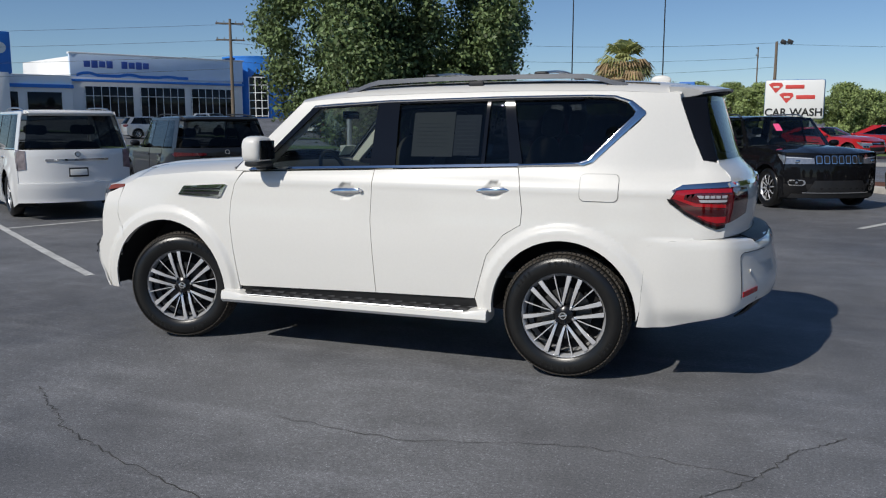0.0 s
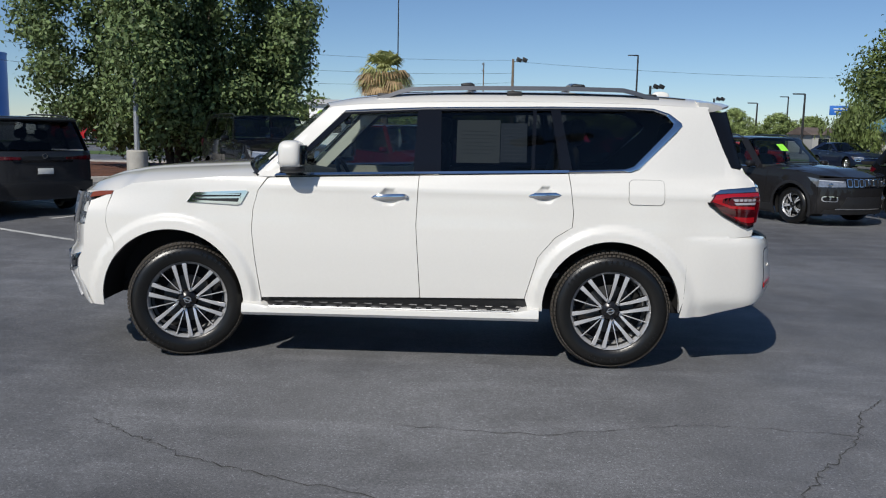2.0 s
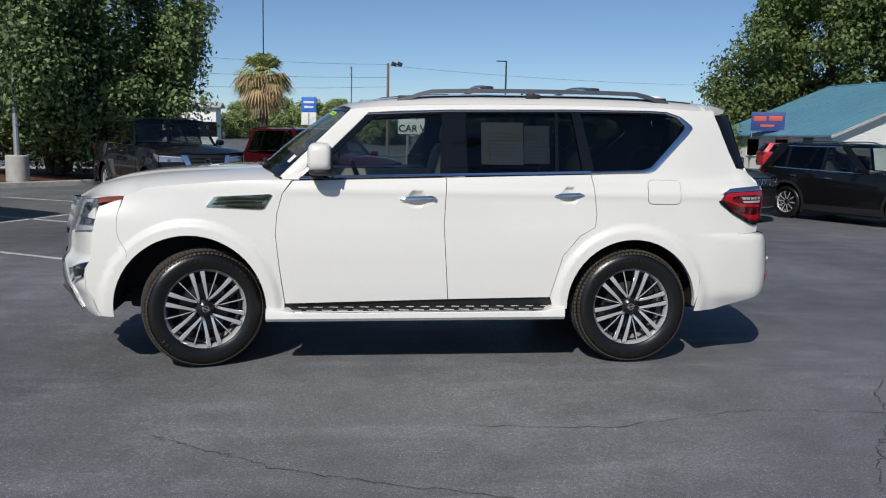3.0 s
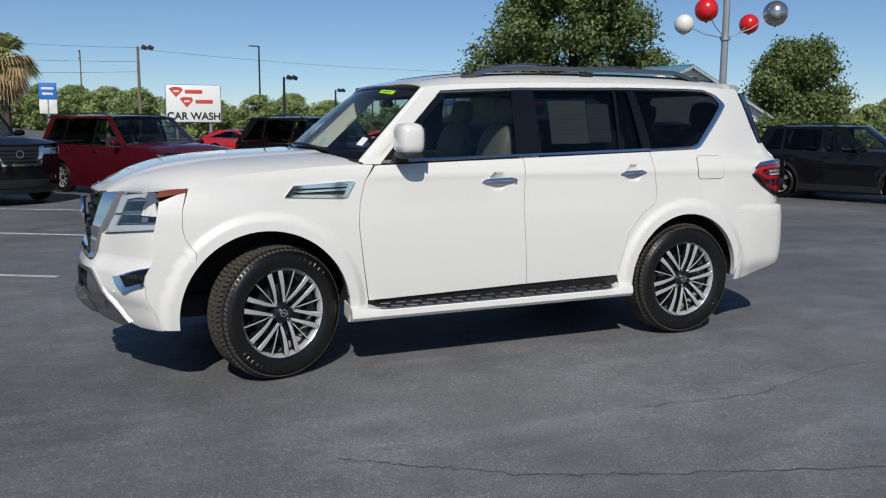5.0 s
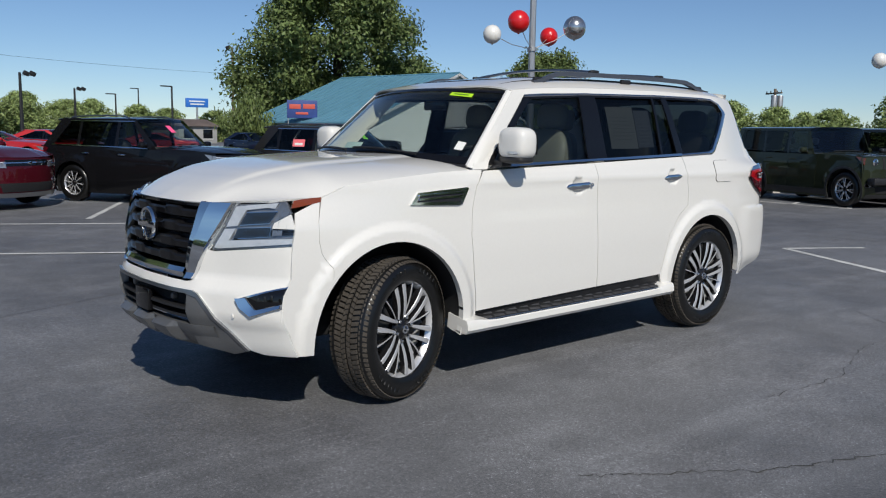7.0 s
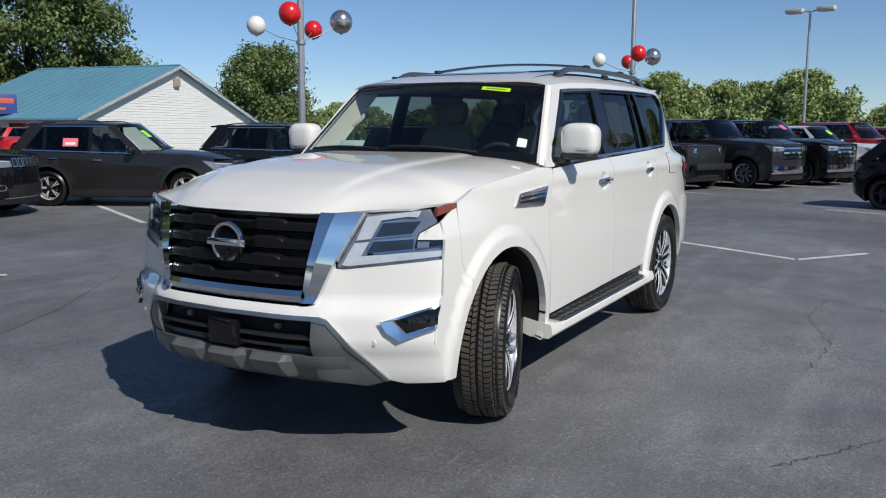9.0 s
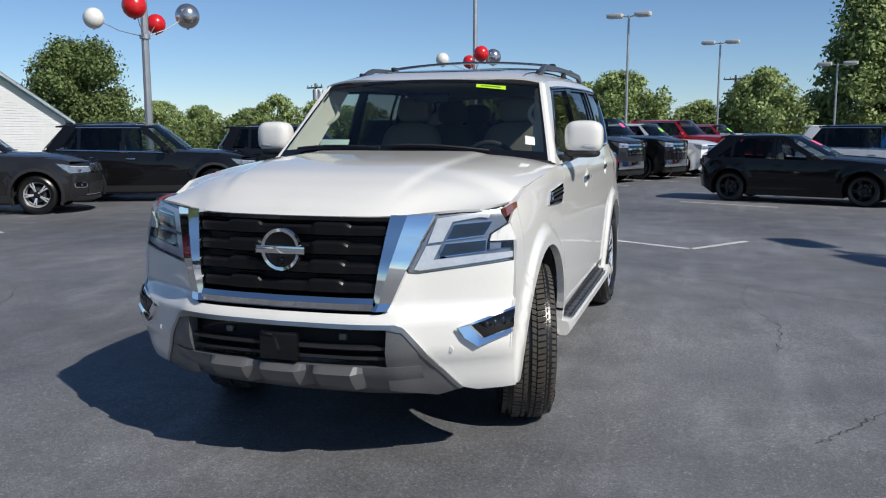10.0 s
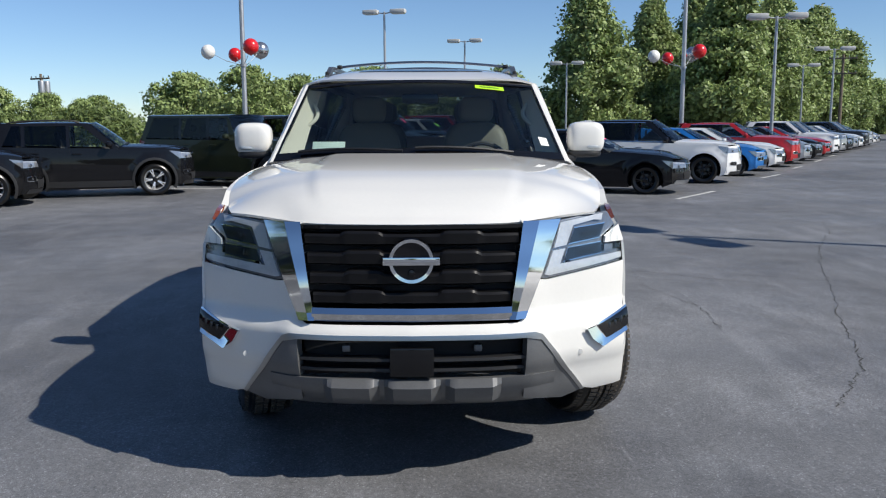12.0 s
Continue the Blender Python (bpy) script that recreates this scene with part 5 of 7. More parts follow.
        mir = put("door_mirror", bowed(mx, s * (hw + .10), mz, .075, .10, .065, 2.8, 14, 8), body if not dark_roof else BLACKG)
        put("mirror_arm", box(.06, .12, .03, .01, pose(mx, s * (hw + .0), mz - .05)), BLACKP, mir)
        # lamps
        hs = hf - .02
        hl = put("headlight", sheet([(x0 + nose - .02, hs - .16), (x0 + nose - .02, hs - .01), (x0 + nose + .22, hs + .02), (x0 + nose + .10, hs - .08)], sd(s), .1, sign=-s, off=.008), LAMP_CLEAR if grille != "slots" else AMBER)
        if grille != "slots":
            put("headlight_face", sheet([(wc * .52, hs - .15), (wc, hs - .16), (wc, hs - .02), (wc * .52, hs - .045)], lambda y, z, s=s: fr(s * y, z), .1, sign=-s, off=.008), LAMP_CLEAR, hl)
            put("headlight_guide", sheet([(wc * .56, hs - .062), (wc * .98, hs - .042), (wc * .98, hs - .030), (wc * .56, hs - .050)], lambda y, z, s=s: fr(s * y, z), .1, sign=-s, off=.012), DRL, hl)
            put("headlight_cup", bowed(fr(wc * .78, hs - .11)[0] - .004, s * wc * .78, hs - .11, .02, .07, .03, 3, 10, 6), CHROME, hl)
        else:
            put("headlight_face", lathe([(0, -.03), (.06, -.025), (.085, 0), (.085, .04)], 18, "x", m=pose(fr(wc * .66, hs - .10)[0] - .005, s * wc * .66, hs - .10)), CHROME, hl)
        tz0, tz1 = beltz(x1) - tail[1], beltz(x1) - tail[2]
        tl = put("tail_light", sheet([(xs_b - .14, tz1 - .05), (xs_b + .01, tz0), (xs_b + .01, tz1)], sd(s), .1, sign=-s, off=.010), (tail_m or RED_LENS))
        put("tail_light_face", sheet([(bw * tail[0], tz0 + .02), (bw, tz0), (bw, tz1), (bw * tail[0], tz1 - .02)], lambda y, z, s=s: bk(s * y, z), .1, sign=s, off=.010), (tail_m or RED_LENS), tl)
        fr_s = lambda y, z, s=s: fr(s * y, z)
        fog = put("fog_light", sheet(rounded(wc * .66, .47, wc * .93, .575, .045, 4), fr_s, .1, sign=-s, off=.010), CHROME if chrome and grille != "slots" else BLACKP)
        put("fog_opening", sheet(rounded(wc * .69, .485, wc * .91, .560, .034, 4), fr_s, .1, sign=-s, off=.014), BLACKG, fog)
        put("fog_lens", bowed(fr(wc * .80, .52)[0] - .012, s * wc * .80, .522, .012, .030, .026, 2.2, 12, 8), LAMP_CLEAR, fog)
        if rails:
            pts = [(x, s * Wv(x, ztop) * .90, roof_s(min(1, max(0, (x - xr) / (xe - xr))), .9)[2] + .05 * sstep(xr + .3, xr + .5, x) * sstep(xe - .05, xe - .25, x)) for x in np.linspace(xr + .3, xe - .05, 10)]
            put("roof_rail", tube(pts, .016, 6), SATIN if chrome else BLACKP)
    # top surfaces
    put("hood", sheet([(0, -1), (1, -1), (1, 1), (0, 1)], hood_s, (.1, .125)), body)
    put("roof", sheet([(0, -1), (1, -1), (1, 1), (0, 1)], roof_s, (.1, .125)), BLACKG if dark_roof else body)
    put("windshield", sheet([(-1, 0), (1, 0), (1, 1), (-1, 1)], ws_s, .15, thick=.005, sign=-1), WSHIELD)
    put("wiper", tube([Vector(ws_s(-.6 + k * .14, .05)) + Vector((-.02, 0, .02)) for k in range(9)], .010, 5), BLACKP)
    # front
    fm = bumper_mat or body
    fb = put("front_bumper", sheet([(-wc, .24), (wc, .24), (wc, hf - .02), (wc * .5, hf + .01), (-wc * .5, hf + .01), (-wc, hf - .02)], fr, st, sign=-1), fm if grille != "slots" else body)
    gz0, gz1 = hf - .30, hf - .03
    if grille == "slotbar":
        put("grille", sheet([(-wc * .53, hf - .18), (wc * .53, hf - .18), (wc * .53, hf - .015), (-wc * .53, hf - .015)], fr, .1, sign=-1, off=.006), BLACKG)
        for k in range(7):
            y = wc * (-.435 + .87 * k / 6)
            gf = put("grille_frame", sheet(rounded(y - .052, hf - .172, y + .052, hf - .022, .02, 3), fr, .1, sign=-1, off=.016), CHROME)
            put("grille_slot", sheet(rounded(y - .036, hf - .156, y + .036, hf - .036, .014, 3), fr, .1, sign=-1, off=.019), DARK, gf)
        put("intake_trim", sheet([(-wc * .70, .335), (wc * .70, .335), (wc * .70, .352), (-wc * .70, .352)], fr, .15, sign=-1, off=.020), CHROME, fb)
        put("intake_mesh", sheet([(-wc * .62, .352), (wc * .62, .352), (wc * .50, .565), (-wc * .50, .565)], fr, .15, sign=-1, off=.010), BLACKP, fb)
    elif grille == "slots":
        for k in range(7):
            y = wc * (-.42 + .84 * k / 6)
            put("grille_slot", sheet([(y - .025, hf - .27), (y + .025, hf - .27), (y + .025, hf - .02), (y - .025, hf - .02)], fr, .15, sign=-1, off=.006), DARK)
        put("front_beam", box(.22, 2 * hw * .92, .16, .04, pose(x0 - .06, 0, .62)), BLACKP, fb)
        put("spare_wheel", lathe([(0, .12), (.36, .12), (.38, .06), (.38, -.06), (.36, -.12), (0, -.12)], 26, "x", m=pose(x1 + .13, 0, .98)), RUBBER)
    elif grille == "truck":
        put("grille", sheet([(-wc * .56, gz0 - .10), (wc * .56, gz0 - .10), (wc * .56, gz1), (-wc * .56, gz1)], fr, .15, sign=-1, off=.008), BLACKG)
        for k in range(3):
            z = gz0 - .06 + .12 * k
            put("grille_bar", sheet([(-wc * .56, z), (wc * .56, z), (wc * .56, z + .04), (-wc * .56, z + .04)], fr, .15, sign=-1, off=.018), CHROME if chrome else SATIN)
        put("bumper_bar", sheet([(-wc, .42), (wc, .42), (wc, .62), (-wc, .62)], fr, .15, sign=-1, off=.05, thick=.08), CHROME if chrome else BLACKP)
    elif grille == "v":
        put("grille", sheet([(-wc * .48, gz1), (wc * .48, gz1), (wc * .36, gz0 - .06), (-wc * .36, gz0 - .06)], fr, .1, sign=-1, off=.006), DARK)
        for s in (-1, 1):
            put("grille_wing", sheet([(s * wc * .44, gz1), (s * wc * .56, gz1), (s * wc * .42, gz0 - .09), (s * wc * .33, gz0 - .06)], fr, .1, sign=-1, off=.016), CHROME)
        put("grille_wing", sheet([(-wc * .42, gz0 - .09), (wc * .42, gz0 - .09), (wc * .34, gz0 - .05), (-wc * .34, gz0 - .05)], fr, .1, sign=-1, off=.015), CHROME)
        put("emblem", lathe([(.055, .004), (.058, -.008), (.075, -.008), (.078, .004)], 20, "x", m=pose(x0 + .01, 0, (gz0 + gz1) / 2)), CHROME)
        for k in range(4):
            z = gz0 - .03 + .07 * k
            put("grille_bar", sheet([(-wc * .38, z), (wc * .38, z), (wc * .38, z + .03), (-wc * .38, z + .03)], fr, .15, sign=-1, off=.010), BLACKG)
    else:
        put("grille", sheet([(-wc * .55, hf - .14), (wc * .55, hf - .14), (wc * .52, hf - .03), (-wc * .52, hf - .03)], fr, .12, sign=-1, off=.006), BLACKG)
        put("grille_bar", sheet([(-wc * .55, hf - .095), (wc * .55, hf - .095), (wc * .55, hf - .075), (-wc * .55, hf - .075)], fr, .12, sign=-1, off=.012), CHROME if chrome else SATIN)
        put("emblem", bowed(x0 + .03, 0, hf - .085, .012, .06, .03, 2.2, 12, 6), CHROME)
    put("lower_intake", sheet([(-wc * .60, .34), (wc * .60, .34), (wc * .66, .50), (-wc * .66, .50)], fr, .15, sign=-1, off=.006), DARK, fb)
    put("lower_lip", sheet([(-wc * .9, .24), (wc * .9, .24), (wc * .86, .32), (-wc * .86, .32)], fr, .15, sign=-1, off=.012), BLACKP if cladding or grille != "bar" else SATIN, fb)
    # back
    put("tailgate", sheet([(-bw, .42), (bw, .42), (bw, beltz(x1)), (-bw, beltz(x1))], bk, st), body)
    put("rear_bumper", sheet([(-bw, .30), (bw, .30), (bw, .62), (-bw, .62)], bk, st, off=.04, thick=.05), BLACKP if cladding else body)
    if not pickup:
        put("rear_window", sheet([(-bw * .86, beltz(x1) + .03), (bw * .86, beltz(x1) + .03), (bw * .74, H - .13), (-bw * .74, H - .13)], bk, .2, off=-.002, thick=.004), DARKGLASS)
        put("tailgate_frame", sheet([(-bw * .80, H - .13), (bw * .80, H - .13), (bw * .78, H - .04), (-bw * .78, H - .04)], bk, .2), body)
        put("rear_spoiler", box(.24, hw * 1.42, .035, .015, pose(xe + .06, 0, H - .075, 0, 8, 0)), body)
        if plate:
            pl = put("number_plate", box(.012, .31, .155, .004, pose(x1 + .012, 0, .80)), BLACKP)
            put("plate_bars", box(.008, .27, .10, .002, pose(x1 + .018, 0, .80)), PAPER, pl)
            put("tailgate_trim", sheet([(-bw * .55, beltz(x1) - .19), (bw * .55, beltz(x1) - .19), (bw * .55, beltz(x1) - .155), (-bw * .55, beltz(x1) - .155)], bk, .2, off=.014), CHROME if chrome else BLACKG)
            put("tail_badge", lathe([(.03, -.002), (.032, .008), (.046, .008), (.05, -.002)], 18, "x", m=pose(x1 + .004, 0, beltz(x1) - .08)), CHROME)
    else:
        put("cab_back", sheet([(-hw * .84, beltz(xe)), (hw * .84, beltz(xe)), (hw * .74, H - .04), (-hw * .74, H - .04)], lambda y, z: (xe + .08, y, z), .3), body)
        put("bed_floor", box(x1 - xe - .2, 2 * hw * .86, .05, .01, pose((x1 + xe) / 2, 0, .78)), BLACKP)
    # inside, wheels, underside
    put("cabin_floor", box(xe - xc - .3, hw * 1.6, .06, .02, pose((xc + xe) / 2 + .2, 0, .55)), CABIN)
    put("dashboard", box(.35, hw * 1.5, .3, .08, pose(xc + .42, 0, hc - .16)), CABIN)
    for y in (-hw * .42, hw * .42):
        for k, x in enumerate((xc + 1.15, xc + 2.0)):
            g = Geo().join(bowed(x, y, .72, .25, .24, .10, 3.2, 12, 6)).join(bowed(0, 0, 0, .08, .23, .30, 3.0, 12, 6, m=pose(x + .26, y, 1.0, 0, 12, 0))).join(bowed(x + .34, y, 1.36 * H / 1.7, .05, .12, .09, 2.8, 10, 6))
            put("seat", g, CABIN)
    put("underbody", box(L - .5, 1.4 * hw, .16, .03, pose((x0 + x1) / 2, 0, .36)), DARK)
    for cx in (-wb / 2, wb / 2):
        for s in (-1, 1):
            put("wheel_well", lathe([(arch_r + .01, s * (hw - .06)), (arch_r + .02, s * (hw - .42)), (.04, s * (hw - .43))], 14, "y", m=pose(cx, 0, r), a0=-25, a1=205), DARK)
    key = (round(r, 3), rim)
    for cx, s in ((-wb / 2, -1), (wb / 2, -1), (-wb / 2, 1), (wb / 2, 1)):
        m = pose(cx, s * (hw - .125), r, 0, 17 * s + 30 * cx, 0 if s < 0 else 180)
        if key not in WHEELS:
            WHEELS[key] = make_wheel(wheel(r, r * .63, .225, rim, False), "wheel", e, m)
        else:
            again_wheel(WHEELS[key], e, m)
    # price tags in the glass
    if tag:
        put("windshield_tag", sheet([(-.55, .46), (-.28, .46), (-.28, .70), (-.55, .70)] if len(tag) < 5 else [(tag[3], .46), (tag[4], .46), (tag[4], .70), (tag[3], .70)], ws_s, .2, sign=-1, off=.004, thick=.001), mat("tag %.2f %.2f %.2f" % tag[:3], tag[:3], .6), e, "bright price tag in the windshield")
    if tag2:
        t2 = put("window_tag", sheet([(.75, beltz(.8) + .12), (1.05, beltz(.8) + .12), (1.05, beltz(.8) + .28), (.75, beltz(.8) + .28)], sd(1), .2, sign=-1, off=.004, thick=.001), mat("tag %.2f %.2f %.2f" % tag2, tag2, .6), e, "printed price card in the rear door window")
        put("tag_print", sheet([(.80, beltz(.8) + .15), (1.0, beltz(.8) + .15), (1.0, beltz(.8) + .20), (.80, beltz(.8) + .20)], sd(1), .2, sign=-1, off=.006, thick=.001), PAPER, t2)
    return e


P_BLACK = paint("black", (.006, .006, .007), .0, .1)
P_GREY = paint("granite grey", (.026, .025, .026), .45, .12)
P_GUN = paint("gun grey", (.030, .031, .034), .45, .12)
P_MAROON = paint("deep red", (.080, .006, .012), .35, .12)
P_RED = paint("bright red", (.42, .012, .015), .1, .06)
P_SILVER = paint("silver", (.48, .49, .50), .6, .08)
P_WHITE2 = paint("plain white", (.74, .74, .73), .0, .02)
P_BLUE = paint("vivid blue", (.015, .17, .50), .3, .08)
P_NAVY = paint("navy", (.012, .02, .05), .4, .1)
P_GREEN = paint("dark green", (.026, .032, .018), .3, .1)
PINK, LIMET = (.85, .10, .25), (.30, .80, .06)

MID = dict(L=4.62, hw=.93, H=1.68, wb=2.71, fo=.93, r=.36)


def by_rear_left(p, heading, wb, hw):
    """The front right wheel's place from the rear left one's."""
    h = Vector(heading).normalized()
    left = Vector((-h.y, h.x))
    q = Vector(p) + h * wb - left * 2 * (hw - .12)
    return (q.x, q.y)


vehicle("white mid-size sport utility vehicle with dark rear glass, parked nose out", P_WHITE2, by_rear_left((-9.60, 4.68), (-.84, .54), 2.79, .945), (-.84, .54), L=4.88, hw=.945, H=1.87, wb=2.79, fo=.95, r=.385, hf=1.08, hc=1.22, xc=-.72, xr=.0, xe=2.15, belt=(1.13, 1.18), splits=(.45, 1.38),
        rear_slope=.1, tumble=.17, rim="seven", boxy=.4, plate=True, tail=(.86, .34, .0), tail_m=mat("smoked clear lamp", (.30, .26, .27), .1, .4, coat=1.0, var=.5, scale=14))
vehicle("dark grey three-row sport utility vehicle with wide red tail lamps", P_GUN, by_rear_left((-8.54, 7.40), (-.80, .60), 2.90, .99), (-.80, .60), L=5.0, hw=.99, H=1.77, wb=2.90, fo=.95, r=.375, hf=1.02, hc=1.16, xc=-.78, xr=-.05, xe=2.2, belt=(1.08, 1.14), splits=(.5, 1.5), rear_slope=.15, tumble=.19,
        rim="black", boxy=.3, plate=True, chrome=False, tail=(.42, .16, .08))
vehicle("black full-size sport utility vehicle with a chrome grille under a tree", P_BLACK, (-4.95, 12.10), (.53, -.85), L=5.3, hw=1.01, H=1.93, wb=3.075, fo=1.0, r=.40, hf=1.14, hc=1.32, xc=-.95, xr=-.35, xe=2.25, belt=(1.26, 1.32), splits=(.25, 1.2), rear_slope=.15, tumble=.18, rim="ten", boxy=.3, grille="v")
vehicle("deep red minivan with silver wheels", P_MAROON, (-1.34, 12.53), (.53, -.85), L=5.17, hw=1.01, H=1.78, wb=3.09, fo=.98, r=.35, hf=.95, hc=1.16, xc=-1.15, xr=-.28, xe=2.25, belt=(1.06, 1.13), splits=(.28, 1.42), rear_slope=.3, tumble=.22, rim="ten", rails=True)
vehicle("black sport utility vehicle with a seven-slot chrome grille and pink tag", P_BLACK, (2.66, 11.19), (.50, -.86), L=4.82, hw=.97, H=1.77, wb=2.915, fo=.90, r=.385, hf=1.04, hc=1.17, xc=-.85, xr=-.15, xe=1.85, belt=(1.10, 1.16), splits=(.35, 1.3), rear_slope=.35, rim="ten", grille="slotbar", tag=(*PINK, .18, .34), boxy=.2)
vehicle("dark granite grey compact sport utility vehicle with price cards", P_GREY, (6.49, 9.81), (.475, -.88), rim="five", grille="slotbar", cladding=True, tag=(*LIMET, .14, .36), tag2=(.80, .16, .18), **MID)
vehicle("black compact sport utility vehicle with silver wheels and chrome window trim", P_BLACK, (10.1, 8.42), (.42, -.91), rim="ten", grille="bar", cladding=True, **MID)
vehicle("small black sport utility vehicle with two-tone wheels", P_BLACK, (12.9, 6.2), (.33, -.944), L=4.41, hw=.90, H=1.66, wb=2.64, fo=.90, r=.365, hf=1.0, hc=1.12, xc=-.82, xr=-.12, xe=1.78, belt=(1.05, 1.12), splits=(.42, 1.3), rear_slope=.3, rim="five", cladding=True, chrome=False)
OFFROAD = dict(L=4.70, hw=.92, H=1.85, wb=2.95, fo=.62, r=.41, hf=1.16, hc=1.22, xc=-.72, xr=-.38, xe=2.15, belt=(1.18, 1.20), splits=(.32, 1.15), rear_slope=.0, tumble=.06, boxy=1.0, nose=.12, rails=False, chrome=False, cladding=True, grille="slots", rim="seven")
vehicle("dark green boxy off-road vehicle with a slotted grille", P_GREEN, (15.1, 4.0), (-.33, -.944), **OFFROAD)
vehicle("dark grey boxy off-road vehicle with a pink tag", P_GUN, (17.0, 2.95), (-.33, -.944), tag=(*PINK, -.2, .1), **OFFROAD)
TRUCK = dict(L=5.85, hw=1.0, H=1.93, wb=3.65, fo=.95, r=.41, hf=1.20, hc=1.36, xc=-1.1, xr=-.45, xe=1.35, belt=(1.30, 1.33), splits=(.20, 1.22), rear_slope=0, tumble=.16, boxy=.7, nose=.16, rails=False, pickup=True, grille="truck")
vehicle("dark grey full-size pickup truck with a chrome front", P_GUN, (19.0, 1.45), (-.33, -.944), rim="ten", name="pickup_truck", kindname="pickup", **TRUCK)
vehicle("black full-size pickup truck with a pink tag", P_BLACK, (21.3, .30), (-.33, -.944), rim="five", tag=(*PINK, -.2, .1), name="pickup_truck", kindname="pickup", **TRUCK)
SMALLT = dict(TRUCK, L=5.3, hw=.93, H=1.78, wb=3.2, hf=1.08, hc=1.22, belt=(1.15, 1.18), xc=-1.0, xr=-.3, xe=1.2, splits=(.2, 1.1))
vehicle("white mid-size pickup truck with a green tag", P_WHITE2, (23.5, -.75), (-.33, -.944), rim="five", tag=(*LIMET, -.2, .1), name="pickup_truck", kindname="pickup", **SMALLT)
vehicle("bright red full-size pickup truck", P_RED, (25.9, -1.9), (-.33, -.944), rim="ten", name="pickup_truck", kindname="pickup", **TRUCK)
vehicle("bright red mid-size pickup truck with a green tag", P_RED, (28.4, -3.1), (-.33, -.944), rim="five", tag=(*LIMET, -.2, .1), name="pickup_truck", kindname="pickup", **SMALLT)
SEDAN = dict(L=4.65, hw=.90, H=1.44, wb=2.70, fo=.92, r=.325, hf=.74, hc=.96, xc=-.75, xr=.15, xe=1.25, belt=(.90, .97), splits=(.45, 1.30), rear_slope=.8, tumble=.26, rails=False)
HATCH = dict(SEDAN, L=4.37, H=1.46, wb=2.64, xe=1.45, rear_slope=.45, hf=.76, hc=.98)
SUVS = dict(L=4.65, hw=.92, H=1.69, wb=2.70, fo=.93, r=.365, hf=.98, hc=1.12, xc=-.80, xr=-.05, xe=1.8, belt=(1.04, 1.11), splits=(.48, 1.38), rear_slope=.35, rails=False)
vehicle("white sedan in the truck row", P_WHITE2, (30.8, -4.4), (-.33, -.944), rim="ten", **SEDAN)
vehicle("dark navy sedan in the truck row", P_NAVY, (33.2, -5.6), (-.33, -.944), rim="ten", **SEDAN)
vehicle("black compact hatchback with black wheels and a pink tag", P_BLACK, (12.62, -4.72), (-.32, -.945), rim="black", chrome=False, tag=(*PINK, .1, .3), **HATCH)
ROWD = Vector((.848, -.525))
row = [("white crossover with a black roof", P_WHITE2, dict(SUVS, dark_roof=True, rim="black", grille="v"), 0.0), ("small vivid blue hatchback in the row", P_BLUE, dict(HATCH, rim="ten", r=.32), 3.6), ("white sedan with a dark grille", P_WHITE2, dict(SEDAN, rim="five"), 6.6),
       ("bright red crossover in the row", P_RED, dict(SUVS, rim="ten", H=1.62), 9.6), ("silver sedan in the row", P_SILVER, dict(SEDAN, rim="ten"), 12.5), ("black sedan in the row", P_BLACK, dict(SEDAN, rim="five"), 15.4), ("red sedan with a bright front", P_RED, dict(SEDAN, rim="ten"), 18.2),
       ("white crossover in the row", P_WHITE2, dict(SUVS, rim="ten"), 21.0), ("silver crossover in the row", P_SILVER, dict(SUVS, rim="five"), 23.9), ("dark grey sedan in the row", P_GUN, dict(SEDAN, rim="five"), 26.8), ("silver sedan far along the row", P_SILVER, dict(SEDAN, rim="ten"), 29.7),
       ("white sedan far along the row", P_WHITE2, dict(SEDAN, rim="ten"), 32.6), ("grey crossover far along the row", P_GUN, dict(SUVS, rim="five"), 35.5), ("silver crossover far along the row", P_SILVER, dict(SUVS, rim="five"), 38.4), ("white sedan at the end of the row", P_WHITE2, dict(SEDAN, rim="ten"), 41.3), ("silver sedan at the end of the row", P_SILVER, dict(SEDAN, rim="ten"), 44.2)]
for lab, col, spec, s in row:
    p = Vector((16.0, -7.06)) + ROWD * s
    o = vehicle(lab, col, p, (-.33, -.944), **spec)
    o["group"] = "cars in the long sales row"
# cars on the far lots across the street
FAR = [("red sports coupe on the far lot", P_RED, dict(SEDAN, H=1.35), (15.5, 40.0), (.9, -.4)), ("dark blue sedan on the far lot", P_NAVY, SEDAN, (19.0, 38.5), (.2, -1)), ("black sedan beyond the car wash sign", P_BLACK, SEDAN, (12.0, 42.0), (.9, -.3)), ("red sedan beyond the car wash sign", P_RED, SEDAN, (9.0, 38.0), (.8, -.5)),
       ("bright red coupe beside the lot", P_RED, dict(SEDAN, H=1.36), (5.5, 34.0), (.8, -.6)), ("black sport utility vehicle on the far lot", P_BLACK, SUVS, (25.0, 34.5), (1, -.2)), ("red pickup on the far lot", P_RED, SUVS, (27.0, 41.0), (1, -.3)), ("white van on the far lot", P_WHITE2, dict(SUVS, H=2.1), (31.0, 52.0), (1, .1))]
for lab, col, spec, p, h in FAR:
    vehicle(lab, col, p, h, rim="ten", **dict(spec, rails=False))
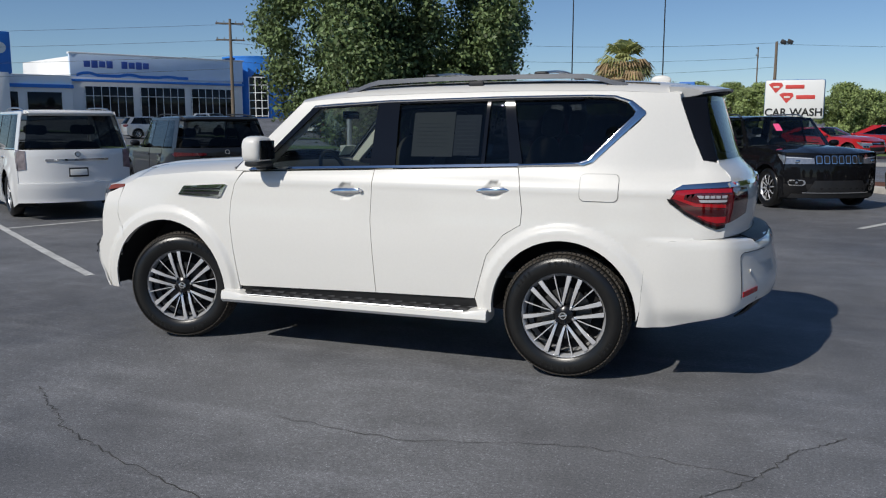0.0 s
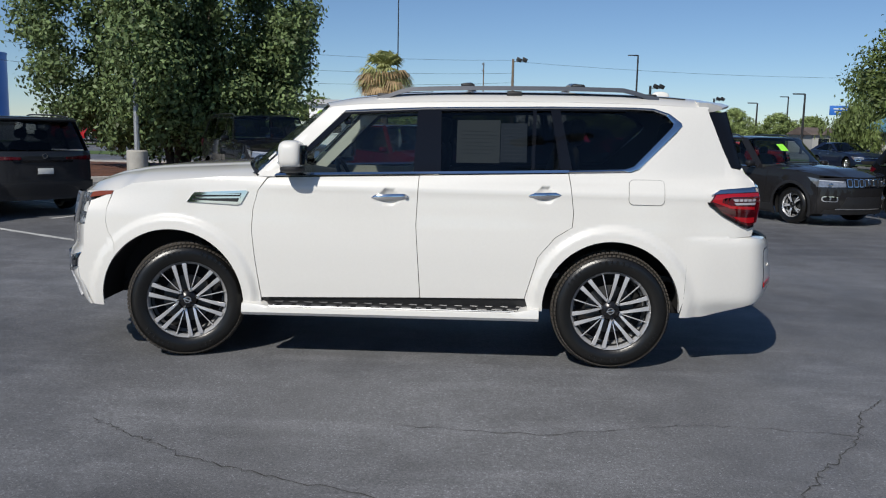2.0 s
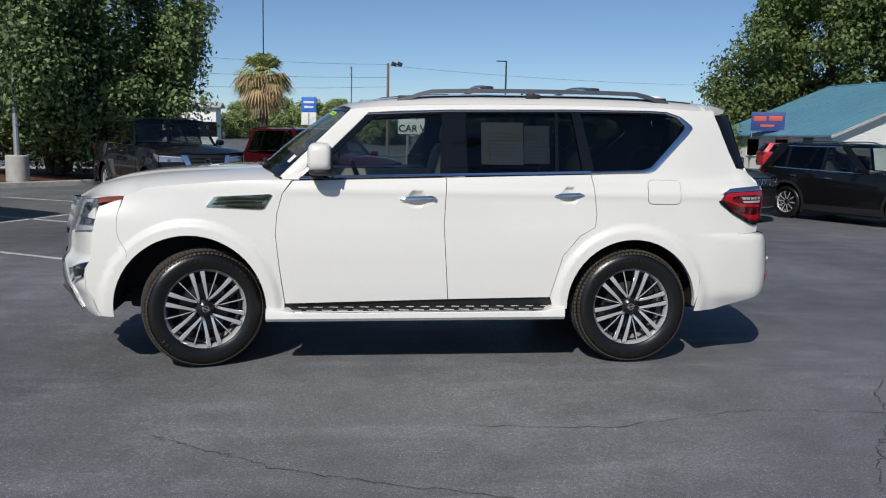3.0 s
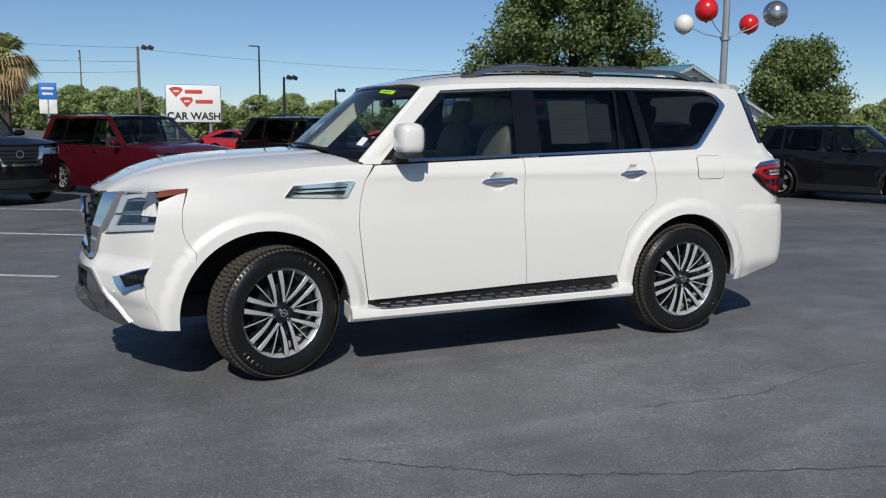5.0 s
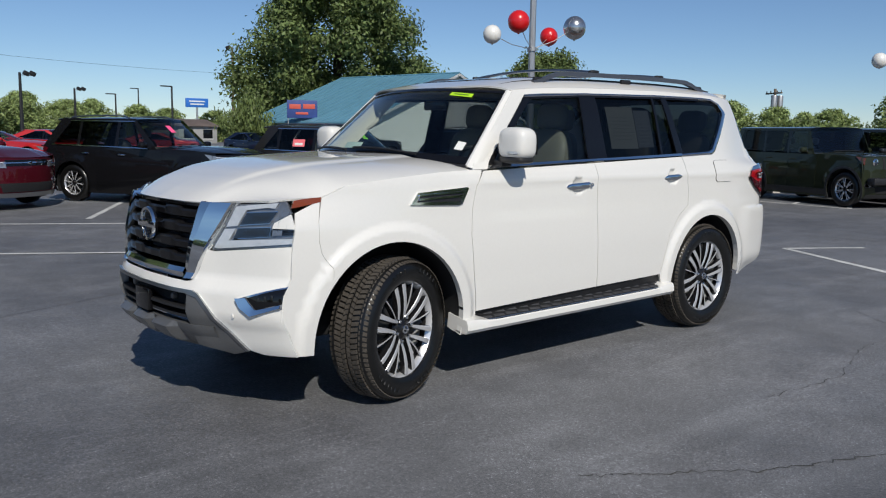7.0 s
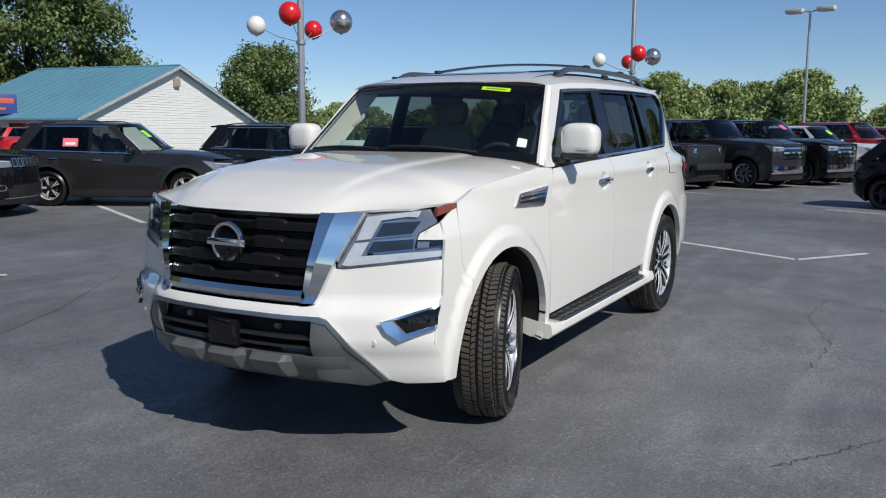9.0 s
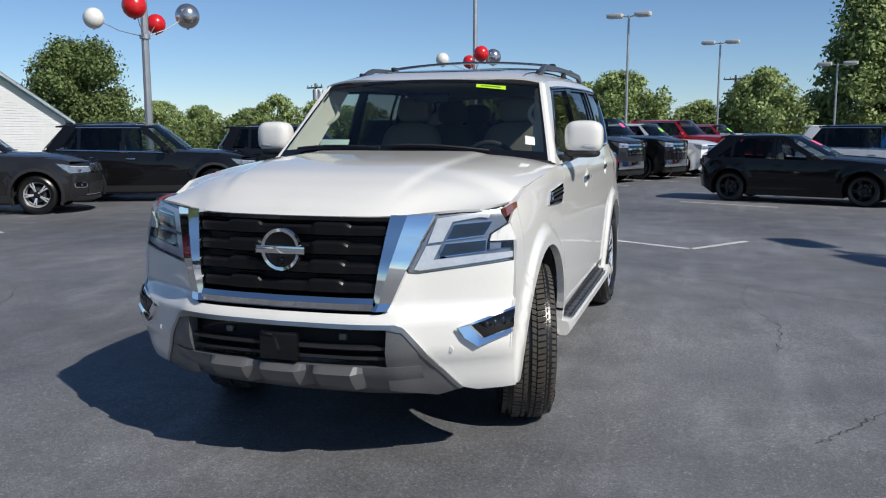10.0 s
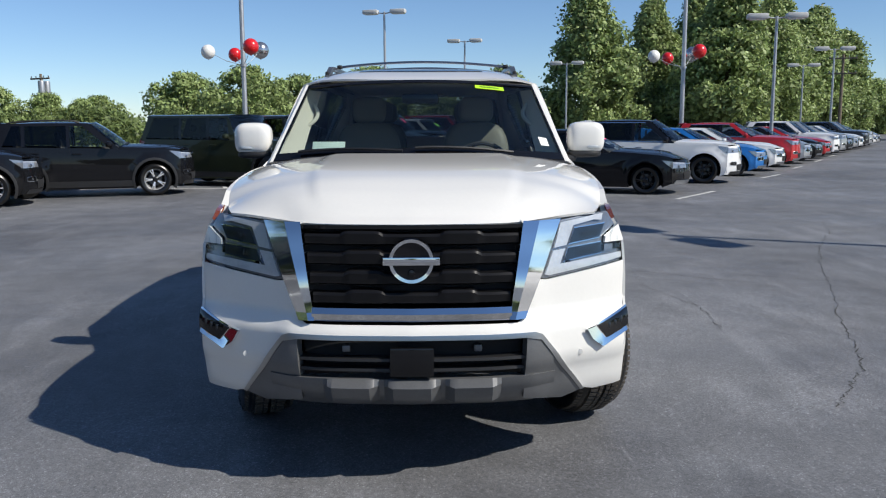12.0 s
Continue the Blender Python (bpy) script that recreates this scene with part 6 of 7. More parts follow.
FAR2 = [("silver sport utility vehicle at the showroom", P_SILVER, SUVS, (-41.0, 47.5), (.6, .8)), ("light grey minivan at the showroom", P_SILVER, dict(SUVS, L=5.0, H=1.75), (-40.0, 52.0), (.9, -.2)), ("white sedan at the showroom", P_WHITE2, SEDAN, (-34.0, 58.0), (.9, -.2)), ("red sport utility vehicle at the showroom", P_RED, SUVS, (-30.0, 56.0), (.9, -.2)),
        ("white crossover at the showroom", P_WHITE2, SUVS, (-31.5, 61.0), (.9, -.2)), ("grey sedan across the street", P_GUN, SEDAN, (-25.5, 53.0), (.4, -.9)), ("silver sedan across the street", P_SILVER, SEDAN, (-22.5, 54.0), (.4, -.9)), ("white sedan across the street", P_WHITE2, SEDAN, (-19.5, 55.0), (.4, -.9)), ("dark sedan across the street", P_NAVY, SEDAN, (-16.5, 56.0), (.4, -.9)), ("white pickup across the street", P_WHITE2, SUVS, (-13.0, 57.0), (.4, -.9))]
for lab, col, spec, p, h in FAR2:
    o = vehicle(lab, col, p, h, rim="ten", **dict(spec, rails=False))
    o.location.z = GZ(o.location.x, o.location.y)


# ---- ground ----
def ground_mesh():
    g = Geo()
    xs = [-4000, -400, -150] + list(np.linspace(-90, 110, 51)) + [160, 400, 4000]
    ys = [-4000, -400, -100] + list(np.linspace(-60, 140, 51)) + [200, 400, 4000]
    v = [(x, y, GZ(x, y)) for y in ys for x in xs]
    n = len(xs)
    f = [(j * n + i, j * n + i + 1, (j + 1) * n + i + 1, (j + 1) * n + i) for j in range(len(ys) - 1) for i in range(n - 1)]
    return g.add(v, f)


ground = link("ground", ground_mesh(), ASPHALT)
tagged(ground, "dark sealed asphalt parking lot with worn grey patches", "ground", kind="structure")

LINE = mat("worn white line paint", (.52, .52, .50), .75, var=.28, scale=9, bump=.3, bscale=160)
CONC = mat("light concrete", (.40, .385, .35), .85, var=.16, scale=5, bump=.25, bscale=60)
CURB = mat("kerb concrete", (.42, .40, .37), .85, var=.2, scale=6, bump=.25, bscale=60)
GRASS = mat("lawn grass", (.075, .125, .030), .9, var=.35, scale=3, bump=.8, bscale=40)
MULCH = mat("red brown mulch", (.11, .045, .026), .95, var=.45, scale=14, bump=1.0, bscale=50)
TAR = mat("crack tar", (0.058, 0.056, 0.053), 0.8, var=0.3, scale=6)
STEEL = mat("galvanised steel", (.42, .43, .44), .45, .7, var=.08, scale=6)
BLACKM = mat("black pole paint", (.015, .015, .016), .5)
WOODP = mat("weathered pole wood", (.17, .135, .10), .9, var=.25, scale=12, bump=.5, bscale=40)
WIRE = mat("overhead wire", (.03, .03, .03), .7)


def strip(pts, w, z, nm, m_, lab, cat, kind="structure", parent=None, jitter=0.0, rnd=None):
    """A flat band along points, laid on the ground."""
    pts = [Vector(p) for p in pts]
    L, R = [], []
    for i, p in enumerate(pts):
        d = (pts[min(i + 1, len(pts) - 1)] - pts[max(i - 1, 0)]).normalized()
        n = Vector((-d.y, d.x))
        k = w * (1 + (rnd.uniform(-jitter, jitter) if rnd else 0))
        L.append((*(p + n * k / 2), GZ(p.x, p.y) + z))
        R.append((*(p - n * k / 2), GZ(p.x, p.y) + z))
    g = loft([R, L])
    o = link(nm, g, m_, parent)
    if not parent:
        tagged(o, lab, cat, kind=kind)
    return o


def dense(pts, n):
    out = []
    for a, b in zip(pts, pts[1:]):
        for k in range(n):
            out.append((a[0] + (b[0] - a[0]) * k / n, a[1] + (b[1] - a[1]) * k / n))
    return out + [pts[-1]]


def cable_points(a, b, sag, n=14):
    a, b = Vector(a), Vector(b)
    return [a.lerp(b, k / n) - Vector((0, 0, sag * 4 * (k / n) * (1 - k / n))) for k in range(n + 1)]


stalls = [((-12.6, 5.9), (-4.22, .84)), ((-11.8, 8.45), (-2.90, 3.44)), ((-10.9, 11.4), (-.2, 5.45)), ((-9.9, 14.4), (1.1, 8.55)), ((-8.9, 2.1), (-4.9, 12.4)), ((5.28, -1.60), (6.83, 1.10)), ((5.28, -1.60), (6.33, -2.31)),
          ((6.83, 1.10), (7.90, .46)), ((14.9, 6.5), (14.7, 3.7)), ((16.8, 7.0), (16.2, 4.4)), ((14.8, 5.1), (16.4, 5.6)), ((14.75, 3.75), (16.2, 4.4)), ((11.42, -5.10), (13.40, -6.50)), ((18.2, -9.45), (19.8, -10.6)), ((23.2, -12.4), (24.9, -13.5)), ((28.4, -15.5), (30.2, -16.6)),
          ((33.5, -18.4), (35.5, -19.6)), ((16.0, 1.6), (16.7, 3.3)), ((18.0, .3), (18.7, 2.0)), ((20.3, -.9), (21.0, .8)), ((22.6, -2.0), (23.3, -.3)), ((24.9, -3.1), (25.6, -1.4)), ((.2, 9.9), (2.2, 13.6)), ((4.0, 8.2), (6.0, 12.0)), ((12.0, -3.1), (12.9, -1.2))]
rl = random.Random(3)
for a, b in stalls:
    n = max(4, int((Vector(a) - Vector(b)).length / .25))
    strip(dense([a, b], n), .105, .004, "parking_line", LINE, "worn white painted parking stall line", "line", jitter=.10, rnd=rl)


def crack(pts, w, seed, z=.003):
    r_ = random.Random(seed)
    q = dense(pts, 14)
    q = [(x + r_.uniform(-.022, .022), y + r_.uniform(-.022, .022)) for x, y in q]
    strip(q, w, z, "asphalt_crack", TAR, "dark tar-filled crack in the asphalt", "crack", jitter=.55, rnd=r_)


crack([(-1.55, -2.35), (-1.31, -2.51), (-.87, -2.83), (-.34, -3.06), (.49, -3.33), (1.87, -3.88), (3.1, -4.35), (4.4, -4.91), (6.04, -5.80), (7.4, -6.3)], .007, 1)
crack([(3.19, -1.50), (2.94, -1.80), (2.79, -2.17), (2.49, -2.59), (2.33, -2.81), (2.0, -3.3)], .007, 2)
crack([(2.79, -2.17), (1.9, -2.1), (1.0, -2.35), (.2, -2.3)], .005, 4)
crack([(-3.2, -3.0), (-3.7, -1.6), (-4.4, -.6)], .003, 5)
crack([(1.2, -4.9), (1.9, -4.4), (2.5, -3.3)], .005, 6)
crack([(-3.1, 2.6), (-1.2, 3.4), (.6, 4.6)], .007, 7)
crack([(9, -6), (8.1, -3.4), (8.9, -1.2)], .003, 8)

# kerbed bed under the tree, walk, lawn, far street
bed = [(-16.0, 13.5), (-10.4, 16.2), (-8.2, 18.9), (-7.6, 22.5), (-9.6, 26.5), (-16.5, 26.0), (-19.0, 18.0)]
curb_pts = dense(bed + bed[:1], 6)
g = Geo()
inner = []
cx_, cy_ = -13.0, 20.5
rows_c = []
for x, y in curb_pts:
    d = Vector((cx_ - x, cy_ - y)).normalized()
    rows_c.append([(x, y, -.02), (x + d.x * .012, y + d.y * .012, .13), (x + d.x * .04, y + d.y * .04, .15), (x + d.x * .15, y + d.y * .15, .15), (x + d.x * .16, y + d.y * .16, .05)])
tagged(link("kerb", loft(rows_c), CURB), "pale concrete kerb round the planting bed", "kerb", kind="structure")
g = Geo()
rr_ = random.Random(8)
rings_b = []
for k in (1.0, .8, .55, .3, .05):
    rings_b.append([(cx_ + (x - cx_) * k * .985, cy_ + (y - cy_) * k * .985, .10 + .14 * (1 - k) + rr_.uniform(-.01, .02)) for x, y in curb_pts])
tagged(link("planting_bed", loft(rings_b), MULCH), "red-brown pine straw mulch in a kerbed bed", "mulch", kind="structure")
# kerbed island behind the row of dark vehicles
island = dense([(4.2, 16.4), (5.2, 14.9), (9.3, 13.1), (11.8, 11.0), (14.2, 9.1), (15.4, 8.0), (18.6, 7.4), (24.0, 5.2)], 6)
rows_c, rows_m = [], []
for i, (x, y) in enumerate(island):
    d = (Vector(island[min(i + 1, len(island) - 1)]) - Vector(island[max(i - 1, 0)])).normalized()
    nx, ny = -d.y, d.x
    rows_c.append([(x + nx * o, y + ny * o, z) for o, z in ((0, -.02), (.012, .13), (.04, .15), (.20, .15), (.22, .05))])
    rows_m.append([(x + nx * o, y + ny * o, z) for o, z in ((.19, .12), (.7, .17 + .02 * math.sin(3 * i)), (1.3, .15), (1.75, .12))])
tagged(link("kerb", loft(rows_c), CURB), "sunlit pale concrete kerb behind the parked vehicles", "kerb", kind="structure")
tagged(link("planting_bed", loft(rows_m), MULCH), "red-brown mulch strip behind the kerb", "mulch", kind="structure")
strip(dense([(-60, 18), (-30, 25), (-12, 29.5), (8, 29), (26, 25.5), (60, 16)], 8), 3.2, .012, "pavement", CONC, "pale concrete walk along the street", "pavement")
strip(dense([(-60, 28), (-32, 36), (-12, 41), (8, 39.5), (26, 34.5), (60, 24)], 8), 5.5, .02, "lawn", GRASS, "mown green verge beside the street", "grass")
strip(dense([(-70, 44), (-36, 52.5), (-12, 58), (10, 58), (40, 50)], 8), 4.0, .02, "lawn", GRASS, "mown green verge across the street", "grass")


# ---- trees ----
BARK = mat("tree bark", (.075, .058, .043), .95, var=.35, scale=14, bump=.8, bscale=30)
LEAF_PEAR = leaf_material("glossy dark leaves", (.150, .208, .086), .65)
LEAF_OAK = leaf_material("oak leaves", (.140, .188, .064), .55)
LEAF_GUM = leaf_material("sweet gum leaves", (.270, .340, .128), .5)
LEAF_BUSH = leaf_material("light shrub leaves", (.14, .185, .06), .4)
LEAF_PALM = leaf_material("palm fronds", (.36, .38, .16), .30)
LEAF_DEAD = leaf_material("dry palm fronds", (.46, .33, .19), .30)
rng = np.random.default_rng(5)


def foliage(centres, radii, n, size, squash=.8, up=.25, aspect=.55):
    """Many small leaves on the outer parts of the clumps, as vertex and face arrays."""
    centres, radii = np.asarray(centres, float), np.asarray(radii, float)
    w = radii ** 2 / (radii ** 2).sum()
    k = rng.choice(len(centres), n, p=w)
    d = rng.normal(size=(n, 3))
    d /= np.linalg.norm(d, axis=1)[:, None]
    rad = radii[k] * np.abs(rng.normal(.80, .28, n))
    p = centres[k] + d * rad[:, None] * np.array([1, 1, squash])
    nrm = d * 1.0 + rng.normal(size=(n, 3)) * .60 + np.array([0, 0, up])
    nrm /= np.linalg.norm(nrm, axis=1)[:, None]
    t = np.cross(nrm, rng.normal(size=(n, 3)))
    t /= np.linalg.norm(t, axis=1)[:, None]
    b = np.cross(nrm, t)
    s = size * rng.uniform(.6, 1.35, n)[:, None]
    q = np.stack([p - t * s, p + b * s * aspect - nrm * s * .12, p + t * s, p - b * s * aspect - nrm * s * .12], 1)
    return q.reshape(-1, 3)


def leaf_mesh(name, q, material, parent):
    n = len(q) // 4
    me = bpy.data.meshes.new(name)
    me.vertices.add(4 * n)
    me.vertices.foreach_set("co", q.astype(np.float32).ravel())
    me.loops.add(4 * n)
    me.loops.foreach_set("vertex_index", np.arange(4 * n, dtype=np.int32))
    me.polygons.add(n)
    me.polygons.foreach_set("loop_start", np.arange(0, 4 * n, 4, dtype=np.int32))
    me.polygons.foreach_set("loop_total", np.full(n, 4, dtype=np.int32))
    me.materials.append(material)
    me.update(calc_edges=True)
    me.validate()
    o = new(name, me)
    o.parent = parent
    return o


def tree(label, at, height, width, shape="round", leaves=8000, size=.30, material=None, trunk_h=None, stems=1, clumps=60, seed=1, base=.12, category="tree", name="tree", zb=0.0, extra=(), shell=.12, lump=(.12, .34)):
    r_ = random.Random(seed)
    e = thing(name, label, category, pose(at[0], at[1], zb))
    R = width / 2
    z0 = height * base
    C, S = [], []
    while len(C) < clumps:
        t = r_.random()
        z = z0 + (height - z0) * t
        if shape == "cone":
            env = R * (1.05 - t) ** .75 * min(1, .45 + t * 3.5)
        elif shape == "broad":
            env = R * math.sqrt(max(0, 1 - (2 * t - .85) ** 2 / 1.35)) * (.9 + .1 * math.sin(7 * t))
        else:
            env = R * max(.12, 1 - abs(2 * t - .86) ** 2.6) ** .5
        a = r_.uniform(0, 2 * math.pi)
        env *= .84 + .22 * math.sin(2.3 * a + seed) * math.sin(5.1 * t + seed) + .12 * math.sin(5 * a + seed * 3)
        rad = env * math.sqrt(r_.uniform(shell, 1))
        s = R * r_.uniform(*lump) * (1.1 - .4 * t)
        rad = max(0, rad - s * .5)
        C.append((rad * math.cos(a), rad * math.sin(a), min(z, height - s * .6)))
        S.append(s)
    for x, y, z, s in extra:
        C.append((x, y, z))
        S.append(s)
    leaf_mesh("crown", foliage(C, S, leaves, size), material or LEAF_OAK, e)
    th = trunk_h or height * .75
    g = Geo()
    for k in range(stems):
        a = 2 * math.pi * k / max(1, stems) + seed
        sp = 0 if stems == 1 else width * .10
        pts = [(.25 * sp * math.cos(a), .25 * sp * math.sin(a), 0), (.6 * sp * math.cos(a), .6 * sp * math.sin(a), th * .25), (sp * math.cos(a) * 1.2, sp * math.sin(a) * 1.2, th * .6), (sp * math.cos(a) * 1.8, sp * math.sin(a) * 1.8, th)]
        r0 = height * (.022 if stems == 1 else .012)
        g.join(tube(pts, [r0 * 1.25, r0, r0 * .7, r0 * .3], 9))
    part("trunk", g, BARK, e)
    pick = sorted(range(len(C)), key=lambda i: -S[i])[:14]
    for i in pick:
        c = Vector(C[i])
        zz = max(z0 * .9, c.z * .55)
        a = Vector((0, 0, min(zz, th * .8)))
        part("limb", tube([a, a.lerp(c, .5) + Vector((0, 0, -.04 * height * .5)), c], [height * .010, height * .006, height * .003], 6), BARK, e)
    return e


big = tree("large dark leafy ornamental pear tree in a mulch bed", (-9.85, 20.9), 10.3, 9.6, "round", 150000, .080, LEAF_PEAR, 7.0, 6, 430, 3, base=.07, zb=.2, shell=.45, lump=(.09, .19),
           extra=[(.6 + .5 * math.sin(k * 2.1), -3.9 + .3 * math.cos(k * 1.7), 2.7 + .55 * k, .95) for k in range(9)])
oak = tree("tall broad oak behind the white building", (35.6, 56.2), 20.5, 19.4, "broad", 110000, .17, LEAF_OAK, 15, 1, 260, 11, base=.10, shell=.3, lump=(.09, .22))
mid = tree("rounded green tree beside the lot", (50.5, 46.5), 8.6, 11.5, "broad", 34000, .15, LEAF_OAK, 6, 1, 70, 21, base=.18)
gum = tree("tall conical sweet gum tree behind the sales row", (68.1, -13.3), 13.4, 12.8, "cone", 34000, .20, LEAF_GUM, 11, 1, 220, 31, base=.06, shell=.35, lump=(.08, .22))
rnd = tree("round leafy tree behind the truck row", (52.3, 12.8), 6.8, 9.2, "round", 14000, .18, LEAF_GUM, 5, 1, 110, 41, base=.05, shell=.25, lump=(.11, .27))
shrub = tree("light green hedge shrub", (33.0, 21.0), 2.3, 7.0, "round", 8000, .12, LEAF_BUSH, 1.2, 4, 60, 51, base=.02, category="shrub", name="shrub")


rnd.scale = (.80, .80, .80)


def copies(src, label, spots, group):
    for i, (x, y, s, sz, a) in enumerate(spots):
        o = copy_thing(src, Matrix.Translation((x, y, GZ(x, y))) @ pose(0, 0, 0, 0, 0, a) @ Matrix.Diagonal((s, s, sz, 1)))
        tagged(o, label, group=group)


copies(gum, "tall conical tree in the wood behind the row", [(80, -21.5, 1.0, 1.02, 50), (72, -26.5, 1.15, 1.10, 120), (85, -27.5, 1.05, 1.12, 200), (84, -35.5, 1.15, 1.10, 300), (78, -32.5, .95, 1.0, 30), (96, -45, 1.1, 1.12, 80), (112, -55, 1.0, .95, 10), (92, -42, 1.15, 1.02, 170), (104, -52, 1.1, .98, 140), (88, -31, 1.0, 1.15, 250)], "wood behind the sales row")
copies(rnd, "rounded green tree in the far tree line", [(63.3, 9.8, .85, .85, 60), (69, 5.6, 1.15, 1.02, 110), (75, -4.8, .8, 1.15, 33), (61.2, 19.5, 1.05, 1.02, 200), (72.6, 14.9, .9, .95, 80), (57.7, 28.8, .66, .72, 150), (56.5, 32.0, .74, .80, 250), (64, 27.5, .76, .72, 10), (70.5, 22, .9, .95, 20), (60.5, 42.0, .5, .62, 90),
       (49.5, 38.5, .58, .60, 70), (115, -62, 1.4, 1.4, 40), (130, -75, 1.6, 1.6, 140), (125, -58, 1.3, 1.2, 220), (58, 35.5, .52, .62, 25), (80, 0.5, .9, .7, 300), (78, 7, .9, .9, 250), (63, 10.9, .95, 1.0, 15), (59.8, 4.8, 1.15, 1.08, 140), (66.2, -1.0, .75, .72, 75), (65.5, -5.6, .95, 1.15, 205), (63.6, 8.6, 1.0, .98, 310), (69, 6.3, 1.0, .95, 45), (67.5, 14.5, 1.0, .9, 190), (54.5, 25.0, .56, .62, 260), (47.0, 33.0, .56, .60, 10)], "far tree line")
copies(rnd, "hazy green tree across the street", [(-10, 96, .95, .85, 10), (-3, 99, 1.0, .9, 60), (4, 101, 1.1, .95, 150), (13, 102, .95, .80, 90), (22, 100, 1.0, 1.0, 220), (30, 101, .9, .9, 300), (39, 100, .9, .75, 20), (48, 98, .9, .8, 190), (57, 92, .8, .7, 75), (-20, 92, .8, .65, 45), (-16, 84, .7, .55, 100), (-78, 47, 1.1, 1.5, 10), (-88, 60, 1.2, 1.2, 100), (-30, 98, .9, .8, 5),
       (-6, 93, .95, .88, 130), (0.5, 95, 1.0, .92, 250), (8.6, 92, .95, .95, 30), (11.5, 99, 1.0, .85, 170), (16.5, 93, 1.0, .9, 85), (20.5, 95, .9, .85, 340), (26, 97, 1.0, .85, 200), (34.5, 98, .9, .8, 140), (44, 97, .9, .72, 60), (-13, 88, .85, .72, 215), (-24, 90, .85, .75, 300), (52, 94, .9, .75, 260), (70, 62, 1.0, 1.0, 15), (62, 70, 1.1, 1.1, 115), (66, 50, .9, .8, 205)], "trees across the street")
copies(rnd, "green tree beyond the lot entrance", [(-60, -40, 1.3, 1.4, 0), (-45, -55, 1.5, 1.4, 40), (-28, -62, 1.3, 1.3, 80), (-10, -66, 1.4, 1.5, 120), (8, -64, 1.3, 1.3, 160), (26, -60, 1.5, 1.4, 200), (42, -52, 1.3, 1.4, 240), (56, -44, 1.4, 1.4, 280), (-70, -20, 1.4, 1.3, 320), (-74, 2, 1.3, 1.3, 15), (70, -48, 1.4, 1.4, 55)], "trees round the lot")
copies(shrub, "light green shrub in the boundary hedge", [(38.5, 18.0, 1.0, 1.0, 30), (44, 15, 1.0, 1.0, 80), (49, 22, 1.1, 1.1, 10), (55, 24, 1.1, 1.1, 50), (61, 2, 1.2, 1.0, 100), (66, -1, 1.2, 1.2, 160), (72, -3, 1.2, 1.1, 200), (29, 26, .9, .9, 130), (45, 27.5, 1.1, 1.1, 140), (22.8, 47.5, .6, 1.6, 12), (57, 5, 1.1, .9, 33)], "boundary hedge")


def palm(at, h):
    e = thing("palm_tree", "cabbage palm with green fan fronds over dry brown ones", "palm", pose(at[0], at[1], GZ(*at)))
    part("trunk", tube([(0, 0, 0), (.05, 0, h * .4), (0, .06, h * .72), (0, 0, h * .8)], [.30, .24, .26, .18], 12), BARK, e)
    r_ = random.Random(4)
    for k in range(110):
        dead = k >= 50
        a = k * 2.399
        el = r_.uniform(-.35, 1.5) if not dead else r_.uniform(-1.3, .25)
        L = r_.uniform(.65, 1.05)
        o = Vector((0, 0, h * .78))
        d = Vector((math.cos(a) * math.cos(el), math.sin(a) * math.cos(el), math.sin(el)))
        tip = o + d * L
        sidev = d.cross(Vector((0, 0, 1))).normalized()
        upv = sidev.cross(d)
        g = Geo().join(tube([o, tip], .018, 5))
        nb = 13
        for i in range(nb):
            b = (i / (nb - 1) - .5) * 2.5
            dirv = (d * math.cos(b) + sidev * math.sin(b)).normalized()
            bl = r_.uniform(.95, 1.25) * (1 - .15 * abs(b))
            w = .065
            across = dirv.cross(upv).normalized() * w
            droop = Vector((0, 0, -.50 * bl * (1.0 if not dead else 1.3)))
            p0, p1, p2 = tip, tip + dirv * bl * .55 + droop * .15, tip + dirv * bl + droop
            g.add([p0 - across * .4, p0 + across * .4, p1 + across + upv * .02, p1 - across + upv * .02, p2], [(0, 1, 2, 3), (3, 2, 4)])
        part("dry_frond" if dead else "frond", g, LEAF_DEAD if dead else LEAF_PALM, e)
    return e


palm((-6.3, 46.0), 6.3)


# ---- lamps, poles, wires ----
def lot_lamp(at, h, heads=2, turn=0.0, base=True, arm=.55, label="grey steel parking lot lamp post with twin box heads"):
    e = thing("lot_lamp", label, "lamp post", pose(at[0], at[1], GZ(*at), 0, 0, turn), group="parking lot lamps")
    if base:
        part("footing", lathe([(0, .72), (.27, .72), (.30, .69), (.30, 0)], 24, "z"), CONC, e)
    part("pole", tube([(0, 0, .0), (0, 0, h)], [.085, .06], 10), STEEL, e)
    for k in range(heads):
        s = 1 if k == 0 else -1
        part("arm", tube([(0, 0, h - .10), (s * arm, 0, h - .02)], .035, 6), STEEL, e)
        hd = part("lamp_head", box(.90, .46, .25, .09, pose(s * (arm + .26), 0, h + .0)), mat("pale lamp housing", (.50, .50, .48), .5, var=.06, scale=6), e)
        part("lens", box(.66, .34, .03, .01, pose(s * (arm + .26), 0, h - .130)), PAPER, hd)
    return e


for at, h, tn in (((43.0, 2.85), 7.85, 75), ((56.0, -2.1), 7.5, 75), ((58.0, -9.75), 6.05, 75), ((31.5, -14.85), 6.15, 80), ((50.4, -26.15), 6.4, 80), ((63.2, -29.6), 6.2, 80)):
    lot_lamp(at, h, 2, tn, False)
lot_lamp((1.88, -11.58), 8.0, 2, 25, True)
lot_lamp((-9.8, 17.5), 6.0, 1, 200, True, label="grey lamp post on a round concrete footing inside the tree").location.z = .15

